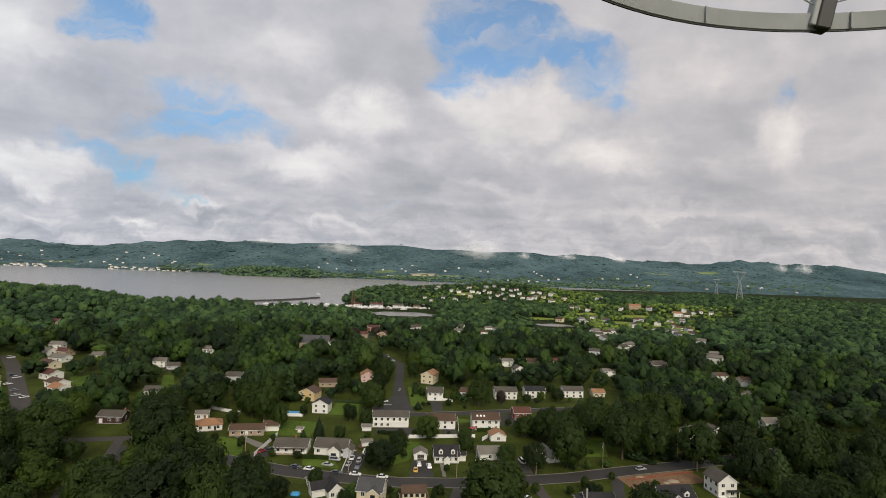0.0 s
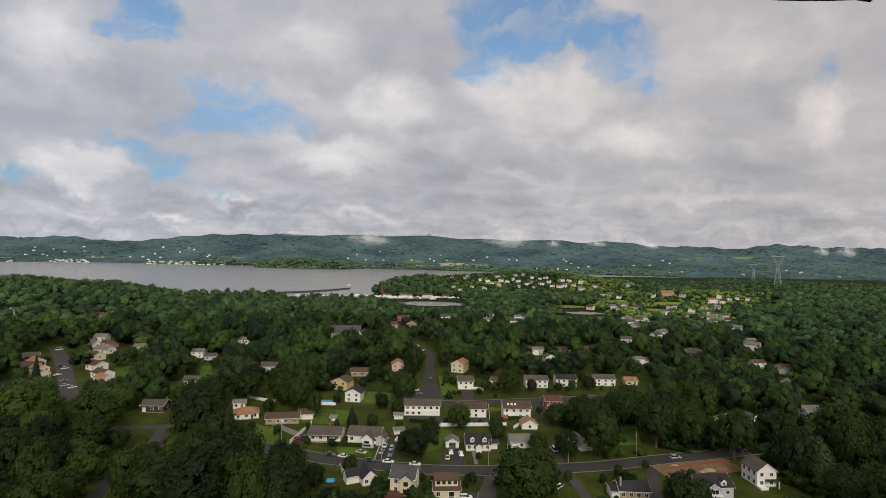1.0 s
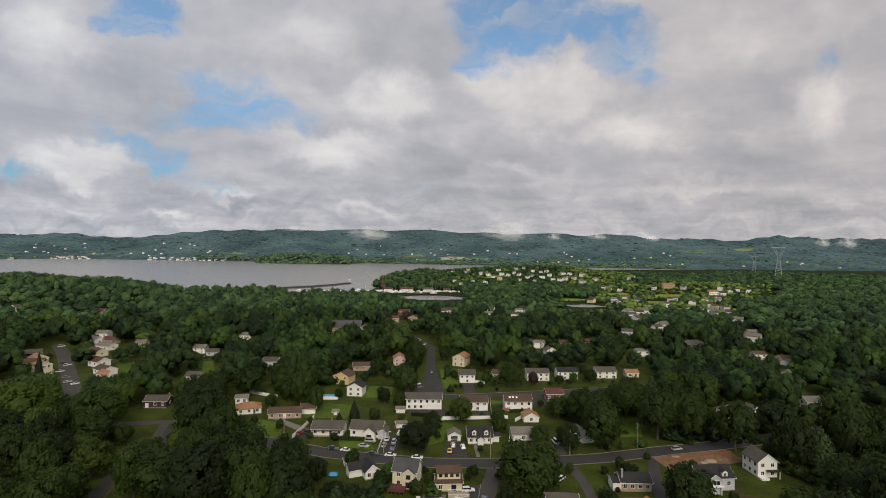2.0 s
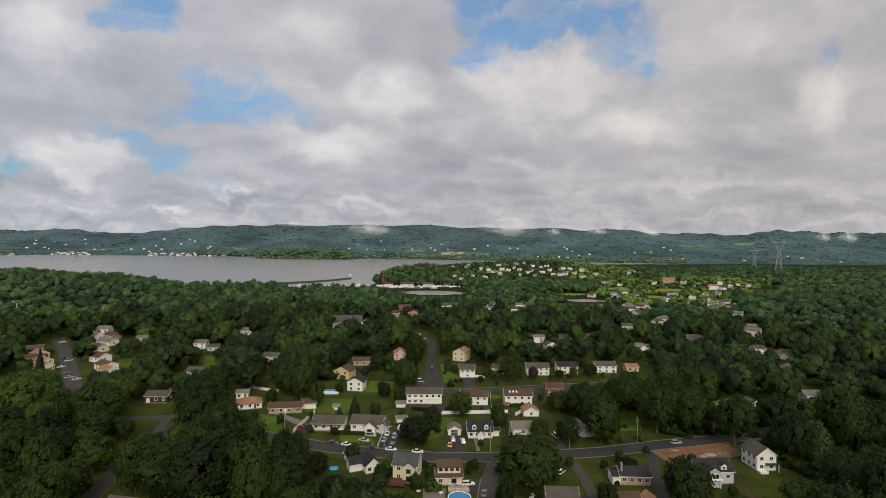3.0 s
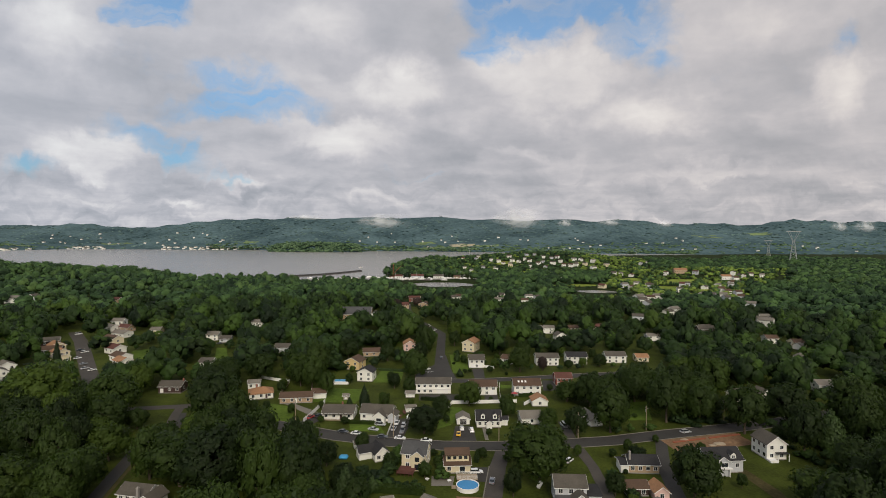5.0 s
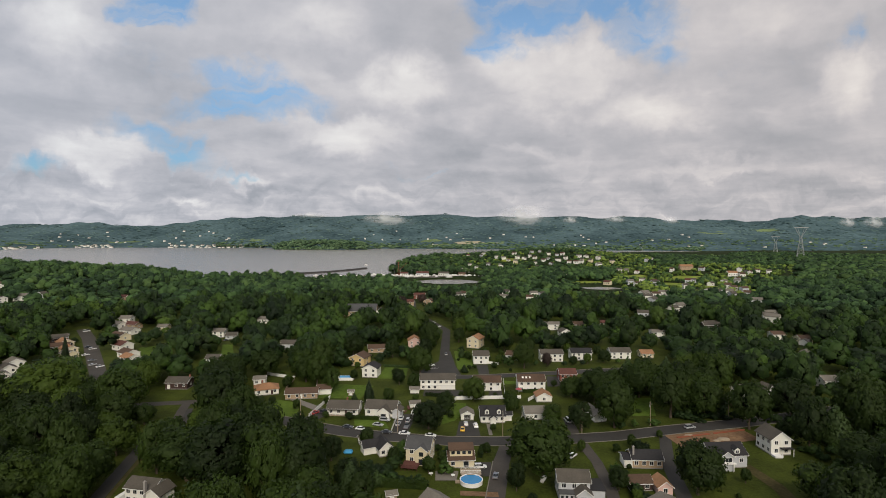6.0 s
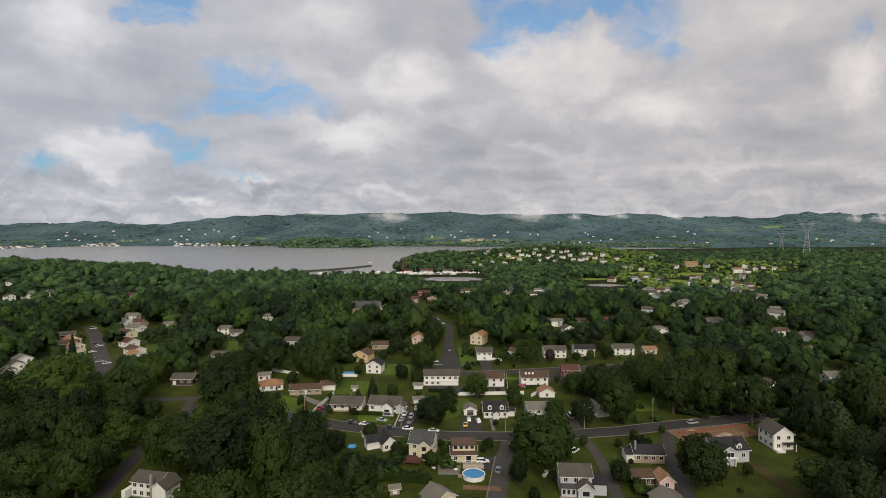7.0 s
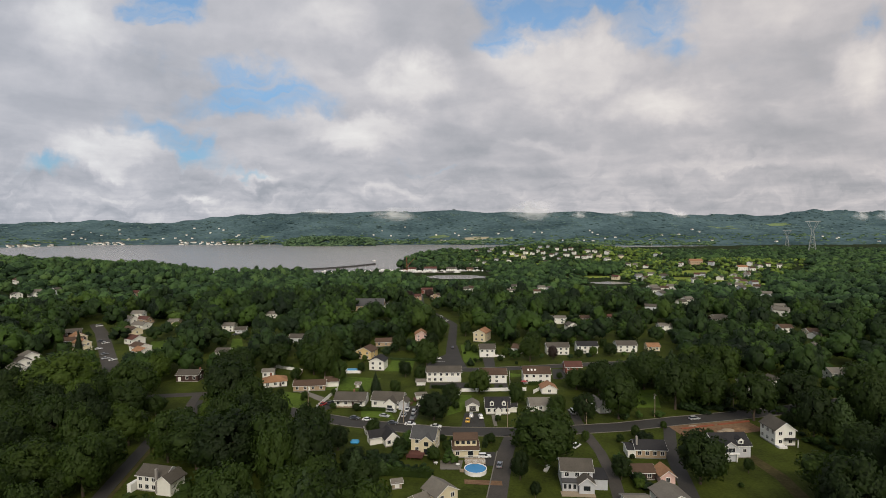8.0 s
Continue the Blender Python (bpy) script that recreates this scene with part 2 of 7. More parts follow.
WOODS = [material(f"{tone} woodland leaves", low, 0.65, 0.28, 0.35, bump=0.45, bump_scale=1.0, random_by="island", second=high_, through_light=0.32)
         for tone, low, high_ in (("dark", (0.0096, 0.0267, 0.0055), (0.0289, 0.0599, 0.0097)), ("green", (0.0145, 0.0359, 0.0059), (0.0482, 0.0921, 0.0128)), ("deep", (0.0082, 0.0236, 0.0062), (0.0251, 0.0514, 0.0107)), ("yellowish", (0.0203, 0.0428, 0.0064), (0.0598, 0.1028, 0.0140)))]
# Lighter, bluer greens: haze and sunshine of the distance put into the colour.
HAZY_FARWOODS = [material(f"{tone} far woodland", low, 0.8, 0.28, 0.12, bump=0.5, bump_scale=0.8, random_by="island", second=high_, through_light=0.25)
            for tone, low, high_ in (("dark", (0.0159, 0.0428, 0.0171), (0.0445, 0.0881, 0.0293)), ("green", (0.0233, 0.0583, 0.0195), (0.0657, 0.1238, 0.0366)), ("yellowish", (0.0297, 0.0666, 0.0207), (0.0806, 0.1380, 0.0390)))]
# Both far surfaces have distance haze put into their pale blue-green base colours.
HAZY_HILLWOODS = material("woods on the far hills", (0.060, 0.104, 0.112), 0.95, 0.28, 0.02, second=(0.112, 0.170, 0.155), random_by="island", spec=0.0, patchy=0.010)
HAZY_HILLS = material("far hills", (0.036, 0.067, 0.078), 0.95, 0.35, 0.030, 3.0, 0.06, second=(0.086, 0.131, 0.138), spec=0.0)
BARK = material("bark", (0.09, 0.068, 0.05), 0.9, 0.4, 4, 0.04, 12)
WHITE = material("white siding", (0.78, 0.765, 0.70), 0.55, 0.07, 0.8, lap=0.15)
CREAM = material("cream siding", (0.66, 0.58, 0.40), 0.55, 0.07, 0.8, lap=0.15)
YELLOW = material("yellow siding", (0.62, 0.46, 0.22), 0.55, 0.08, 0.8, lap=0.15)
GREYWALL = material("pale grey siding", (0.50, 0.51, 0.53), 0.55, 0.08, 0.8, lap=0.15)
DARKWALL = material("dark brown siding", (0.06, 0.035, 0.03), 0.7, 0.2, 0.8, lap=0.2)
REDWALL = material("red-brown siding", (0.22, 0.07, 0.05), 0.7, 0.2, 0.8, lap=0.2)
TANWALL = material("tan brick", (0.40, 0.29, 0.19), 0.8, 0.2, 3.0, lap=0.08)
PINKWALL = material("pink render", (0.62, 0.42, 0.37), 0.7, 0.1, 1.0)
TRIM = material("white trim", (0.78, 0.77, 0.74), 0.45, 0.05, 1.0)
STONE = material("foundation concrete", (0.28, 0.26, 0.24), 0.85, 0.2, 1.2)
ROOF_GREY = material("grey shingle", (0.083, 0.073, 0.059), 0.85, 0.28, 1.2, 0.01, 8, lap=0.14)
ROOF_PALE = material("pale grey shingle", (0.158, 0.143, 0.119), 0.85, 0.22, 1.2, 0.01, 8, lap=0.14)
ROOF_DARK = material("charcoal shingle", (0.026, 0.025, 0.026), 0.85, 0.3, 1.2, 0.01, 8, lap=0.14)
ROOF_BLUE = material("blue-grey shingle", (0.070, 0.070, 0.070), 0.85, 0.25, 1.2, 0.01, 8, lap=0.14)
ROOF_BROWN = material("brown shingle", (0.085, 0.053, 0.035), 0.85, 0.28, 1.2, 0.01, 8, lap=0.14)
ROOF_ORANGE = material("orange-brown shingle", (0.29, 0.155, 0.08), 0.85, 0.25, 1.2, 0.01, 8, lap=0.14)
ROOF_RED = material("rust-red shingle", (0.10, 0.042, 0.032), 0.85, 0.25, 1.2, 0.01, 8, lap=0.14)
BRICK = material("chimney brick", (0.25, 0.11, 0.08), 0.85, 0.3, 3.0, lap=0.08)
DECK = material("red-stained deck boards", (0.10, 0.038, 0.03), 0.75, 0.25, 2.0)
PLANK = material("weathered timber", (0.30, 0.24, 0.17), 0.8, 0.25, 2.0)
TARP = material("blue tarpaulin", (0.05, 0.28, 0.52), 0.5, 0.15, 1.0)
RUBBER = material("tyre rubber", (0.02, 0.02, 0.02), 0.8, 0.2, 5.0)
STEEL = material("galvanised steel", (0.36, 0.38, 0.37), 0.5, 0.1, 2.0, metal=0.25)
# Haze over the river is put into this pale woodland green.
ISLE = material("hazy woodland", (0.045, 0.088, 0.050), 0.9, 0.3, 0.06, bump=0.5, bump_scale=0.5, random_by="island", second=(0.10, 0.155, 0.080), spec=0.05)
RUST = material("red-lead steel", (0.24, 0.075, 0.04), 0.6, 0.2, 2.0)
DARK = material("dark plastic", (0.04, 0.038, 0.036), 0.5, 0.2, 20.0)
TRODDEN = material("trodden grass", (0.050, 0.048, 0.016), 0.95, 0.35, 0.5, 0.05, 3, second=(0.072, 0.058, 0.024), spec=0.1)
FIELDS = material("far fields", (0.115, 0.165, 0.075), 0.95, 0.3, 0.05, second=(0.16, 0.215, 0.095), spec=0.1)
QUARRY = material("pale quarry ground", (0.30, 0.27, 0.19), 0.95, 0.3, 0.05, second=(0.36, 0.32, 0.22), spec=0.1)
HOOP = material("white moulded plastic", (0.43, 0.445, 0.43), 0.4, 0.08, 30.0, through_light=0.3)


def glassy(name, rgb, rough, metal=0.0, coat=0.0):
    m = material(name, rgb, rough, 0.1, 1.0, metal=metal, spec=0.6)
    skin = next(n for n in m.node_tree.nodes if n.type == "BSDF_PRINCIPLED")
    skin.inputs["Coat Weight"].default_value = coat
    return m


PANE = glassy("window glass", (0.018, 0.022, 0.026), 0.08)
PAINTS = {k: glassy(k + " car paint", rgb, 0.3, 0.0, 0.8) for k, rgb in (("white", (0.75, 0.75, 0.74)), ("silver", (0.42, 0.43, 0.44)), ("dark", (0.03, 0.035, 0.045)),
                                                                       ("red", (0.32, 0.02, 0.02)), ("yellow", (0.72, 0.42, 0.02)), ("grey", (0.16, 0.17, 0.18)))}


def water_material(name, rgb, rough, ripple, size):
    m = glassy(name, rgb, rough)
    put = m.node_tree.nodes.new
    skin = next(n for n in m.node_tree.nodes if n.type == "BSDF_PRINCIPLED")
    skin.inputs["Specular IOR Level"].default_value = 0.5
    geo, noise_, b = put("ShaderNodeNewGeometry"), put("ShaderNodeTexNoise"), put("ShaderNodeBump")
    noise_.inputs["Scale"].default_value, noise_.inputs["Detail"].default_value = size, 4
    b.inputs["Strength"].default_value, b.inputs["Distance"].default_value = ripple, 1.0
    m.node_tree.links.new(geo.outputs["Position"], noise_.inputs["Vector"])
    m.node_tree.links.new(noise_.outputs["Fac"], b.inputs["Height"])
    m.node_tree.links.new(b.outputs[0], skin.inputs["Normal"])
    return m


RIVER = water_material("river water", (0.23, 0.215, 0.20), 0.25, 0.2, 0.15)
POOLWATER = water_material("pool water", (0.035, 0.22, 0.46), 0.08, 0.05, 1.5)


# ---------------------------------------------------------------- mesh helpers
def link_mesh(name, mesh, mat, parent=None, label=""):
    ob = new(name, mesh)
    if mat is not None and not mesh.materials:
        mesh.materials.append(mat)
    if parent is not None:
        ob.parent = parent
    return tagged(ob, label)


def part(name, bm, mat, parent=None, label=""):
    """One bmesh as one mesh object, under a thing or a part."""
    mesh = bpy.data.meshes.new(name)
    bm.normal_update()
    bm.to_mesh(mesh)
    bm.free()
    return link_mesh(name, mesh, mat, parent, label)


def thing(name, x, y, z, rot=0.0, label="", category="", group=""):
    ob = new(name)
    ob.empty_display_size = 0.5
    ob.matrix_basis = pose(x, y, z, 0, 0, rot)
    return tagged(ob, label, category, group)


def box(bm, x0, x1, y0, y1, z0, z1, m=None):
    vs = [bm.verts.new((x, y, z)) for z in (z0, z1) for x, y in ((x0, y0), (x1, y0), (x1, y1), (x0, y1))]
    for f in ((3, 2, 1, 0), (4, 5, 6, 7), (0, 1, 5, 4), (1, 2, 6, 5), (2, 3, 7, 6), (3, 0, 4, 7)):
        bm.faces.new([vs[i] for i in f])
    if m is not None:
        bmesh.ops.transform(bm, matrix=m, verts=vs)
    return bm


def boxed(*dims, bevel=0.0):
    bm = box(bmesh.new(), *dims)
    if bevel:
        bmesh.ops.bevel(bm, geom=bm.edges[:], offset=bevel, segments=1, affect="EDGES")
    return bm


def prism(profile, x0, x1, along="x"):
    """A profile of (across, z) swept along x (or y)."""
    bm = bmesh.new()
    ends = [[bm.verts.new((e, a, z) if along == "x" else (a, e, z)) for a, z in profile] for e in (x0, x1)]
    n = len(profile)
    for i in range(n):
        j = (i + 1) % n
        bm.faces.new((ends[0][i], ends[0][j], ends[1][j], ends[1][i]))
    bm.faces.new(ends[0][::-1])
    bm.faces.new(ends[1])
    bmesh.ops.recalc_face_normals(bm, faces=bm.faces[:])
    return bm


def rod(bm, a, b, r0, r1=None, sides=8):
    a, b = Vector(a), Vector(b)
    m = Matrix.Translation((a + b) / 2) @ (b - a).to_track_quat("Z", "Y").to_matrix().to_4x4()
    bmesh.ops.create_cone(bm, cap_ends=True, segments=sides, radius1=r0, radius2=r0 if r1 is None else r1, depth=(b - a).length, matrix=m)
    return bm


def arrays_mesh(name, verts, faces, mats, index=None, smooth=False, normals=None):
    """A mesh from arrays; faces are arrays of equal-sided polygons."""
    mesh = bpy.data.meshes.new(name)
    mesh.vertices.add(len(verts))
    mesh.vertices.foreach_set("co", np.asarray(verts, np.float32).ravel())
    sizes = np.concatenate([np.full(len(f), f.shape[1]) for f in faces])
    flat = np.concatenate([f.ravel() for f in faces])
    mesh.loops.add(len(flat))
    mesh.loops.foreach_set("vertex_index", flat.astype(np.int32))
    mesh.polygons.add(len(sizes))
    mesh.polygons.foreach_set("loop_start", np.r_[0, np.cumsum(sizes)[:-1]].astype(np.int32))
    mesh.polygons.foreach_set("loop_total", sizes.astype(np.int32))
    if index is not None:
        mesh.polygons.foreach_set("material_index", index.astype(np.int32))
    mesh.polygons.foreach_set("use_smooth", np.full(len(sizes), smooth))
    for m in mats:
        mesh.materials.append(m)
    mesh.update(calc_edges=True)
    if normals is not None:
        mesh.normals_split_custom_set_from_vertices(np.asarray(normals, np.float32))
    return mesh


# ---------------------------------------------------------------- the lie of the land
WATER = -12.0
RIDGE_Y = 3650.0
RIDGE_U = [-1.3, -0.84, -0.79, -0.73, -0.69, -0.65, -0.61, -0.54, -0.44, -0.38, -0.29, -0.24, -0.19, -0.11, -0.07, 0.01, 0.07, 0.11, 0.17, 0.23, 0.29, 0.37, 0.44, 0.54, 0.60, 0.66, 0.68, 0.72, 0.75, 0.77, 0.80, 0.84, 1.3]
RIDGE_Z = [110, 117, 132, 125, 140, 144, 122, 118, 163, 180, 186, 195, 184, 207, 196, 207, 188, 199, 176, 199, 180, 195, 164, 172, 156, 192, 203, 192, 199, 180, 192, 190, 190]


def smooth01(v, lo, hi):
    s = np.clip((v - lo) / (hi - lo), 0, 1)
    return s * s * (3 - 2 * s)


def ripple(x, y, size, seed):
    """Cheap rolling relief from a few crossed waves."""
    g = np.random.default_rng(seed)
    total = 0
    for k in range(7):
        a, p, f = g.uniform(0, 6.28), g.uniform(0, 6.28), g.uniform(0.6, 1.9)
        total = total + np.sin((x * math.cos(a) + y * math.sin(a)) * f * 6.28 / size + p)
    return total / 7


def land(x, y):
    """The height of the ground at x, y."""
    x, y = np.asarray(x, float), np.asarray(y, float)
    u = x / np.maximum(y, 60)
    rise = np.interp(u, [-1.2, -0.84, -0.57, -0.43, -0.35], [34, 29, 15, 1, 0])
    z = rise * np.exp(-((y - 850) / 260) ** 2) * smooth01(y, 350, 700)
    z = z - 9.0 * smooth01(y, 480, 1050) + 0.8 * ripple(x, y, 260, 4) * smooth01(np.hypot(x, y), 260, 500)
    z = z + 5 * ripple(x, y, 900, 5) * smooth01(y, 1100, 1500)
    z = z + 9.0 * smooth01(u, 0.3, 0.75) * smooth01(y, 700, 1300)
    z = z + 38 * np.exp(-((x - 310) / 300) ** 2 - ((y - 1560) / 230) ** 2) + 12 * np.exp(-((x - 600) / 160) ** 2 - ((y - 1130) / 110) ** 2) + 9 * np.exp(-((x + 40) / 90) ** 2 - ((y - 1440) / 110) ** 2)
    # the near shore of the river, and the wooded point beyond the marina
    shore = np.interp(u, [-1.2, -0.57, -0.42, -0.24, -0.11], [1120, 1010, 985, 1070, 1085])
    point = np.interp(u, [-0.095, -0.05, 0.02, 0.15, 0.30, 0.5], [1310, 1500, 1800, 2100, 2350, 2500])
    edge = np.where(u < -0.095, shore, point)
    dip = smooth01(y, edge - 25, edge + 25)
    far_edge = np.interp(u, [-1.2, -0.84, -0.68, -0.33, -0.30, -0.15, -0.12, 0.0, 0.3, 0.5, 0.9], [2500, 2580, 2960, 3000, 2740, 2720, 2900, 2880, 2700, 2640, 2600])
    back = smooth01(y, far_edge - 20, far_edge + 40)
    z = z * (1 - dip) + (WATER - 6) * dip
    # the cove inside the quay
    z = z - 14 * np.clip(1.4 - ((x - 14) / 62) ** 2 - ((y - 985) / 50) ** 2, 0, 1)
    z = z - 5 * np.clip(1.5 - ((x - 262) / 36) ** 2 - ((y - 850) / 26) ** 2, 0, 1)
    ridge = np.interp(u, RIDGE_U, RIDGE_Z)
    climb = np.clip((y - far_edge) / (RIDGE_Y - far_edge), 0, 1.0)
    fall = np.clip((y - RIDGE_Y) / 400, 0, 1)
    hills = WATER + 2 + (ridge - WATER) * (0.16 * np.minimum(climb * 5, 1) * smooth01(u, -1.3, -0.9) * 0.4 + climb ** 1.5 * 0.94 + 0.0) * (1 - 0.6 * fall)
    hills = hills + (9 * ripple(x, y, 330, 7) + 4 * ripple(x, y, 120, 8)) * np.clip(climb * 3, 0, 1) * (1 - smooth01(climb, 0.75, 0.98))
    island = 24 * np.clip(1 - ((u + 0.225) / 0.085) ** 2, 0, 1) ** 0.6 * np.exp(-((y - 2800) / 70) ** 2)
    z = np.where(y > far_edge - 20, z * (1 - back) + (hills + island) * back, z)
    return z


def ground_z(x, y):
    return float(land(x, y))


def build_ground():
    angles = np.radians(np.r_[np.arange(-48, 48.01, 0.4), np.arange(52, 309, 4.0)])
    rings = np.r_[0.0, np.geomspace(20, 4880, 280)]
    a, r = np.meshgrid(angles, rings)
    x, y = np.sin(a) * r, np.cos(a) * r
    z = land(x, y)
    n, m = a.shape
    grid = np.arange(n * m).reshape(n, m)
    nxt = np.roll(grid, -1, axis=1)
    quads = np.stack([grid[:-1], nxt[:-1], nxt[1:], grid[1:]], -1).reshape(-1, 4)[:, ::-1]
    cx, cy = x.ravel()[quads].mean(1), y.ravel()[quads].mean(1)
    # ground past the river takes the surface with haze in its colour
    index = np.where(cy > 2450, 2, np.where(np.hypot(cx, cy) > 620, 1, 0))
    mesh = arrays_mesh("ground", np.stack([x, y, z], -1).reshape(-1, 3), [quads], [GRASS, FLOOR, HAZY_HILLS], index, smooth=True)
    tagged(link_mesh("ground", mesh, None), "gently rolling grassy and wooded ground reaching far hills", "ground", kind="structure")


build_ground()


def sheet(name, outline, z, mat, label, category="ground", kind="structure"):
    bm = bmesh.new()
    f = bm.faces.new([bm.verts.new((x, y, z)) for x, y in outline])
    if f.normal.z < 0:
        f.normal_flip()
    bmesh.ops.triangulate(bm, faces=[f])
    return tagged(part(name, bm, mat), label, category, kind=kind)


sheet("water", [(-3400, 900), (3300, 900), (3300, 3300), (-3400, 3300)], WATER, RIVER, "wide grey-brown river under a cloudy sky", "river")
sheet("water", [(195, 800), (335, 800), (335, 900), (195, 900)], -9.0, RIVER, "small pale pond beside a mown field", "pond")


def draped(name, points, width, mat, label, lift=0.06, category="road", kind="structure", thick=0.0):
    """A band of road along a line, lying on the ground."""
    line = []
    for (x0, y0), (x1, y1) in zip(points, points[1:]):
        steps = max(2, int(math.hypot(x1 - x0, y1 - y0) / 6))
        line += [(x0 + (x1 - x0) * k / steps, y0 + (y1 - y0) * k / steps) for k in range(steps)]
    line.append(points[-1])
    bm = bmesh.new()
    rows_ = []
    for i, (x, y) in enumerate(line):
        (ax, ay), (bx, by) = line[max(i - 2, 0)], line[min(i + 2, len(line) - 1)]
        s = math.hypot(bx - ax, by - ay)
        nx, ny = -(by - ay) / s * width / 2, (bx - ax) / s * width / 2
        rows_.append([bm.verts.new((x + nx * k, y + ny * k, ground_z(x, y) + lift)) for k in (1, 0.33, -0.33, -1)])
    for p, q in zip(rows_, rows_[1:]):
        for k in range(3):
            bm.faces.new((p[k], p[k + 1], q[k + 1], q[k]))
    bmesh.ops.recalc_face_normals(bm, faces=bm.faces[:])
    if sum(f.normal.z for f in bm.faces) < 0:
        bmesh.ops.reverse_faces(bm, faces=bm.faces[:])
    if thick:
        ext = bmesh.ops.extrude_face_region(bm, geom=bm.faces[:])
        bmesh.ops.translate(bm, vec=(0, 0, thick), verts=[v for v in ext["geom"] if isinstance(v, bmesh.types.BMVert)])
    return tagged(part(name, bm, mat), label, category, kind=kind)


SOLID = []  # houses: x, y, half width
PAVED = []  # edges of paved places
KEEP = []  # open places where no woodland stands: x, y, radius


def keep(x, y, r, reach=0.14, veil=1.0):
    """No tall trees here, nor just before it towards the south; veil: how high the growth may stand."""
    steps = max(4, math.ceil(math.hypot(x, y) * reach / (r * 1.2)))
    for k in range(steps + 1):
        s = 1 - reach * k / steps
        KEEP.append((x * s, y * s, r, 82 * reach * k / steps + (veil if k else 0)))


def keep_line(points, r, reach=0.10):
    for (x0, y0), (x1, y1) in zip(points, points[1:]):
        steps = max(1, int(math.hypot(x1 - x0, y1 - y0) / 7))
        for k in range(steps + 1):
            keep(x0 + (x1 - x0) * k / steps, y0 + (y1 - y0) * k / steps, r, reach)

# ---------------------------------------------------------------- roads and paved places
MAIN = [(-72, 229), (-60.6, 223.7), (-40.4, 215.1), (-20.9, 209.6), (2.2, 205.5), (22.6, 205.0), (47.7, 206.9), (71.6, 210.6), (97.7, 217.7), (124.7, 223.9), (154.0, 231.8), (190, 244), (240, 262)]
SIDE = [(8, 110), (15.6, 153.4), (21.7, 186.4), (25.7, 201)]
CROSS = [(-16.4, 289), (2.7, 297.2), (19.0, 297.2), (42.1, 300.9), (69.4, 306.0), (100, 312), (135, 318)]
UPHILL = [(1.1, 300), (1.5, 316.4), (3.2, 382.0), (4.9, 438.5), (-18.1, 507.4), (-29.9, 573.8), (-34, 640)]
LEFT = [(-190, 292), (-203.1, 309.4), (-270.3, 403.1), (-300, 440)]
LOWER = [(-98, 110), (-105.1, 152.5), (-110.5, 178.6), (-116, 205), (-112, 225), (-118, 243)]
for points, width, mat, label in ((MAIN, 8.5, ASPHALT, "dark asphalt street between suburban gardens"), (SIDE, 5.8, ASPHALT_PALE, "worn brownish asphalt side street"),
                                  (CROSS, 7.5, ASPHALT, "dark asphalt street behind the houses"), (UPHILL, 6.4, ASPHALT, "asphalt street running towards the river"),
                                  (LEFT, 9.0, ASPHALT_PALE, "pale grey residential street with parked cars"), (LOWER, 4.6, ASPHALT, "shaded woodland lane")):
    draped("road", points, width, mat, label)
    keep_line(points, width / 2 + (3 if width > 5 else 0.5), 0.10 if width > 5 else 0.05)
sheet("paving", [(-13, 296), (12, 299), (9, 322), (6.5, 362), (0, 362), (-1, 335), (-11, 313)], 0.075, ASPHALT, "wide asphalt junction")
keep(-2, 320, 10, 0.1)
keep_line(UPHILL[2:], 4, 0.12)
COURT = [(-152, 247.5), (-136.8, 250), (-126.6, 251.7), (-116.2, 253.5), (-100, 256)]
draped("road", COURT, 6.0, ASPHALT_PALE, "grey asphalt lane passing a brown house", 0.07)
keep_line(COURT[1:4], 5, 0.14)
draped("road", [(-122, 250), (-119.5, 240), (-117.3, 232.9), (-113.5, 221)], 4.0, ASPHALT_PALE, "narrow pale lane between trees", 0.065)
keep_line([(-121, 247), (-117.3, 232.9), (-113.5, 222)], 4.5, 0.14)
draped("road", [(-10, 306), (0, 316), (0, 330)], 9.0, ASPHALT, "asphalt junction with worn paint lines", 0.085)
draped("paint_line", [(-9.5, 316), (-1.5, 317)], 0.5, TRIM, "worn white road paint", 0.10)


def kerb(points, side, width):
    shifted = []
    for i, (x, y) in enumerate(points):
        (ax, ay), (bx, by) = points[max(i - 1, 0)], points[min(i + 1, len(points) - 1)]
        s = math.hypot(bx - ax, by - ay)
        shifted.append((x - (by - ay) / s * width / 2 * side, y + (bx - ax) / s * width / 2 * side))
    draped("kerb", shifted, 0.35, CONCRETE, "pale concrete kerb along the street", 0.02, "kerb", thick=0.15)


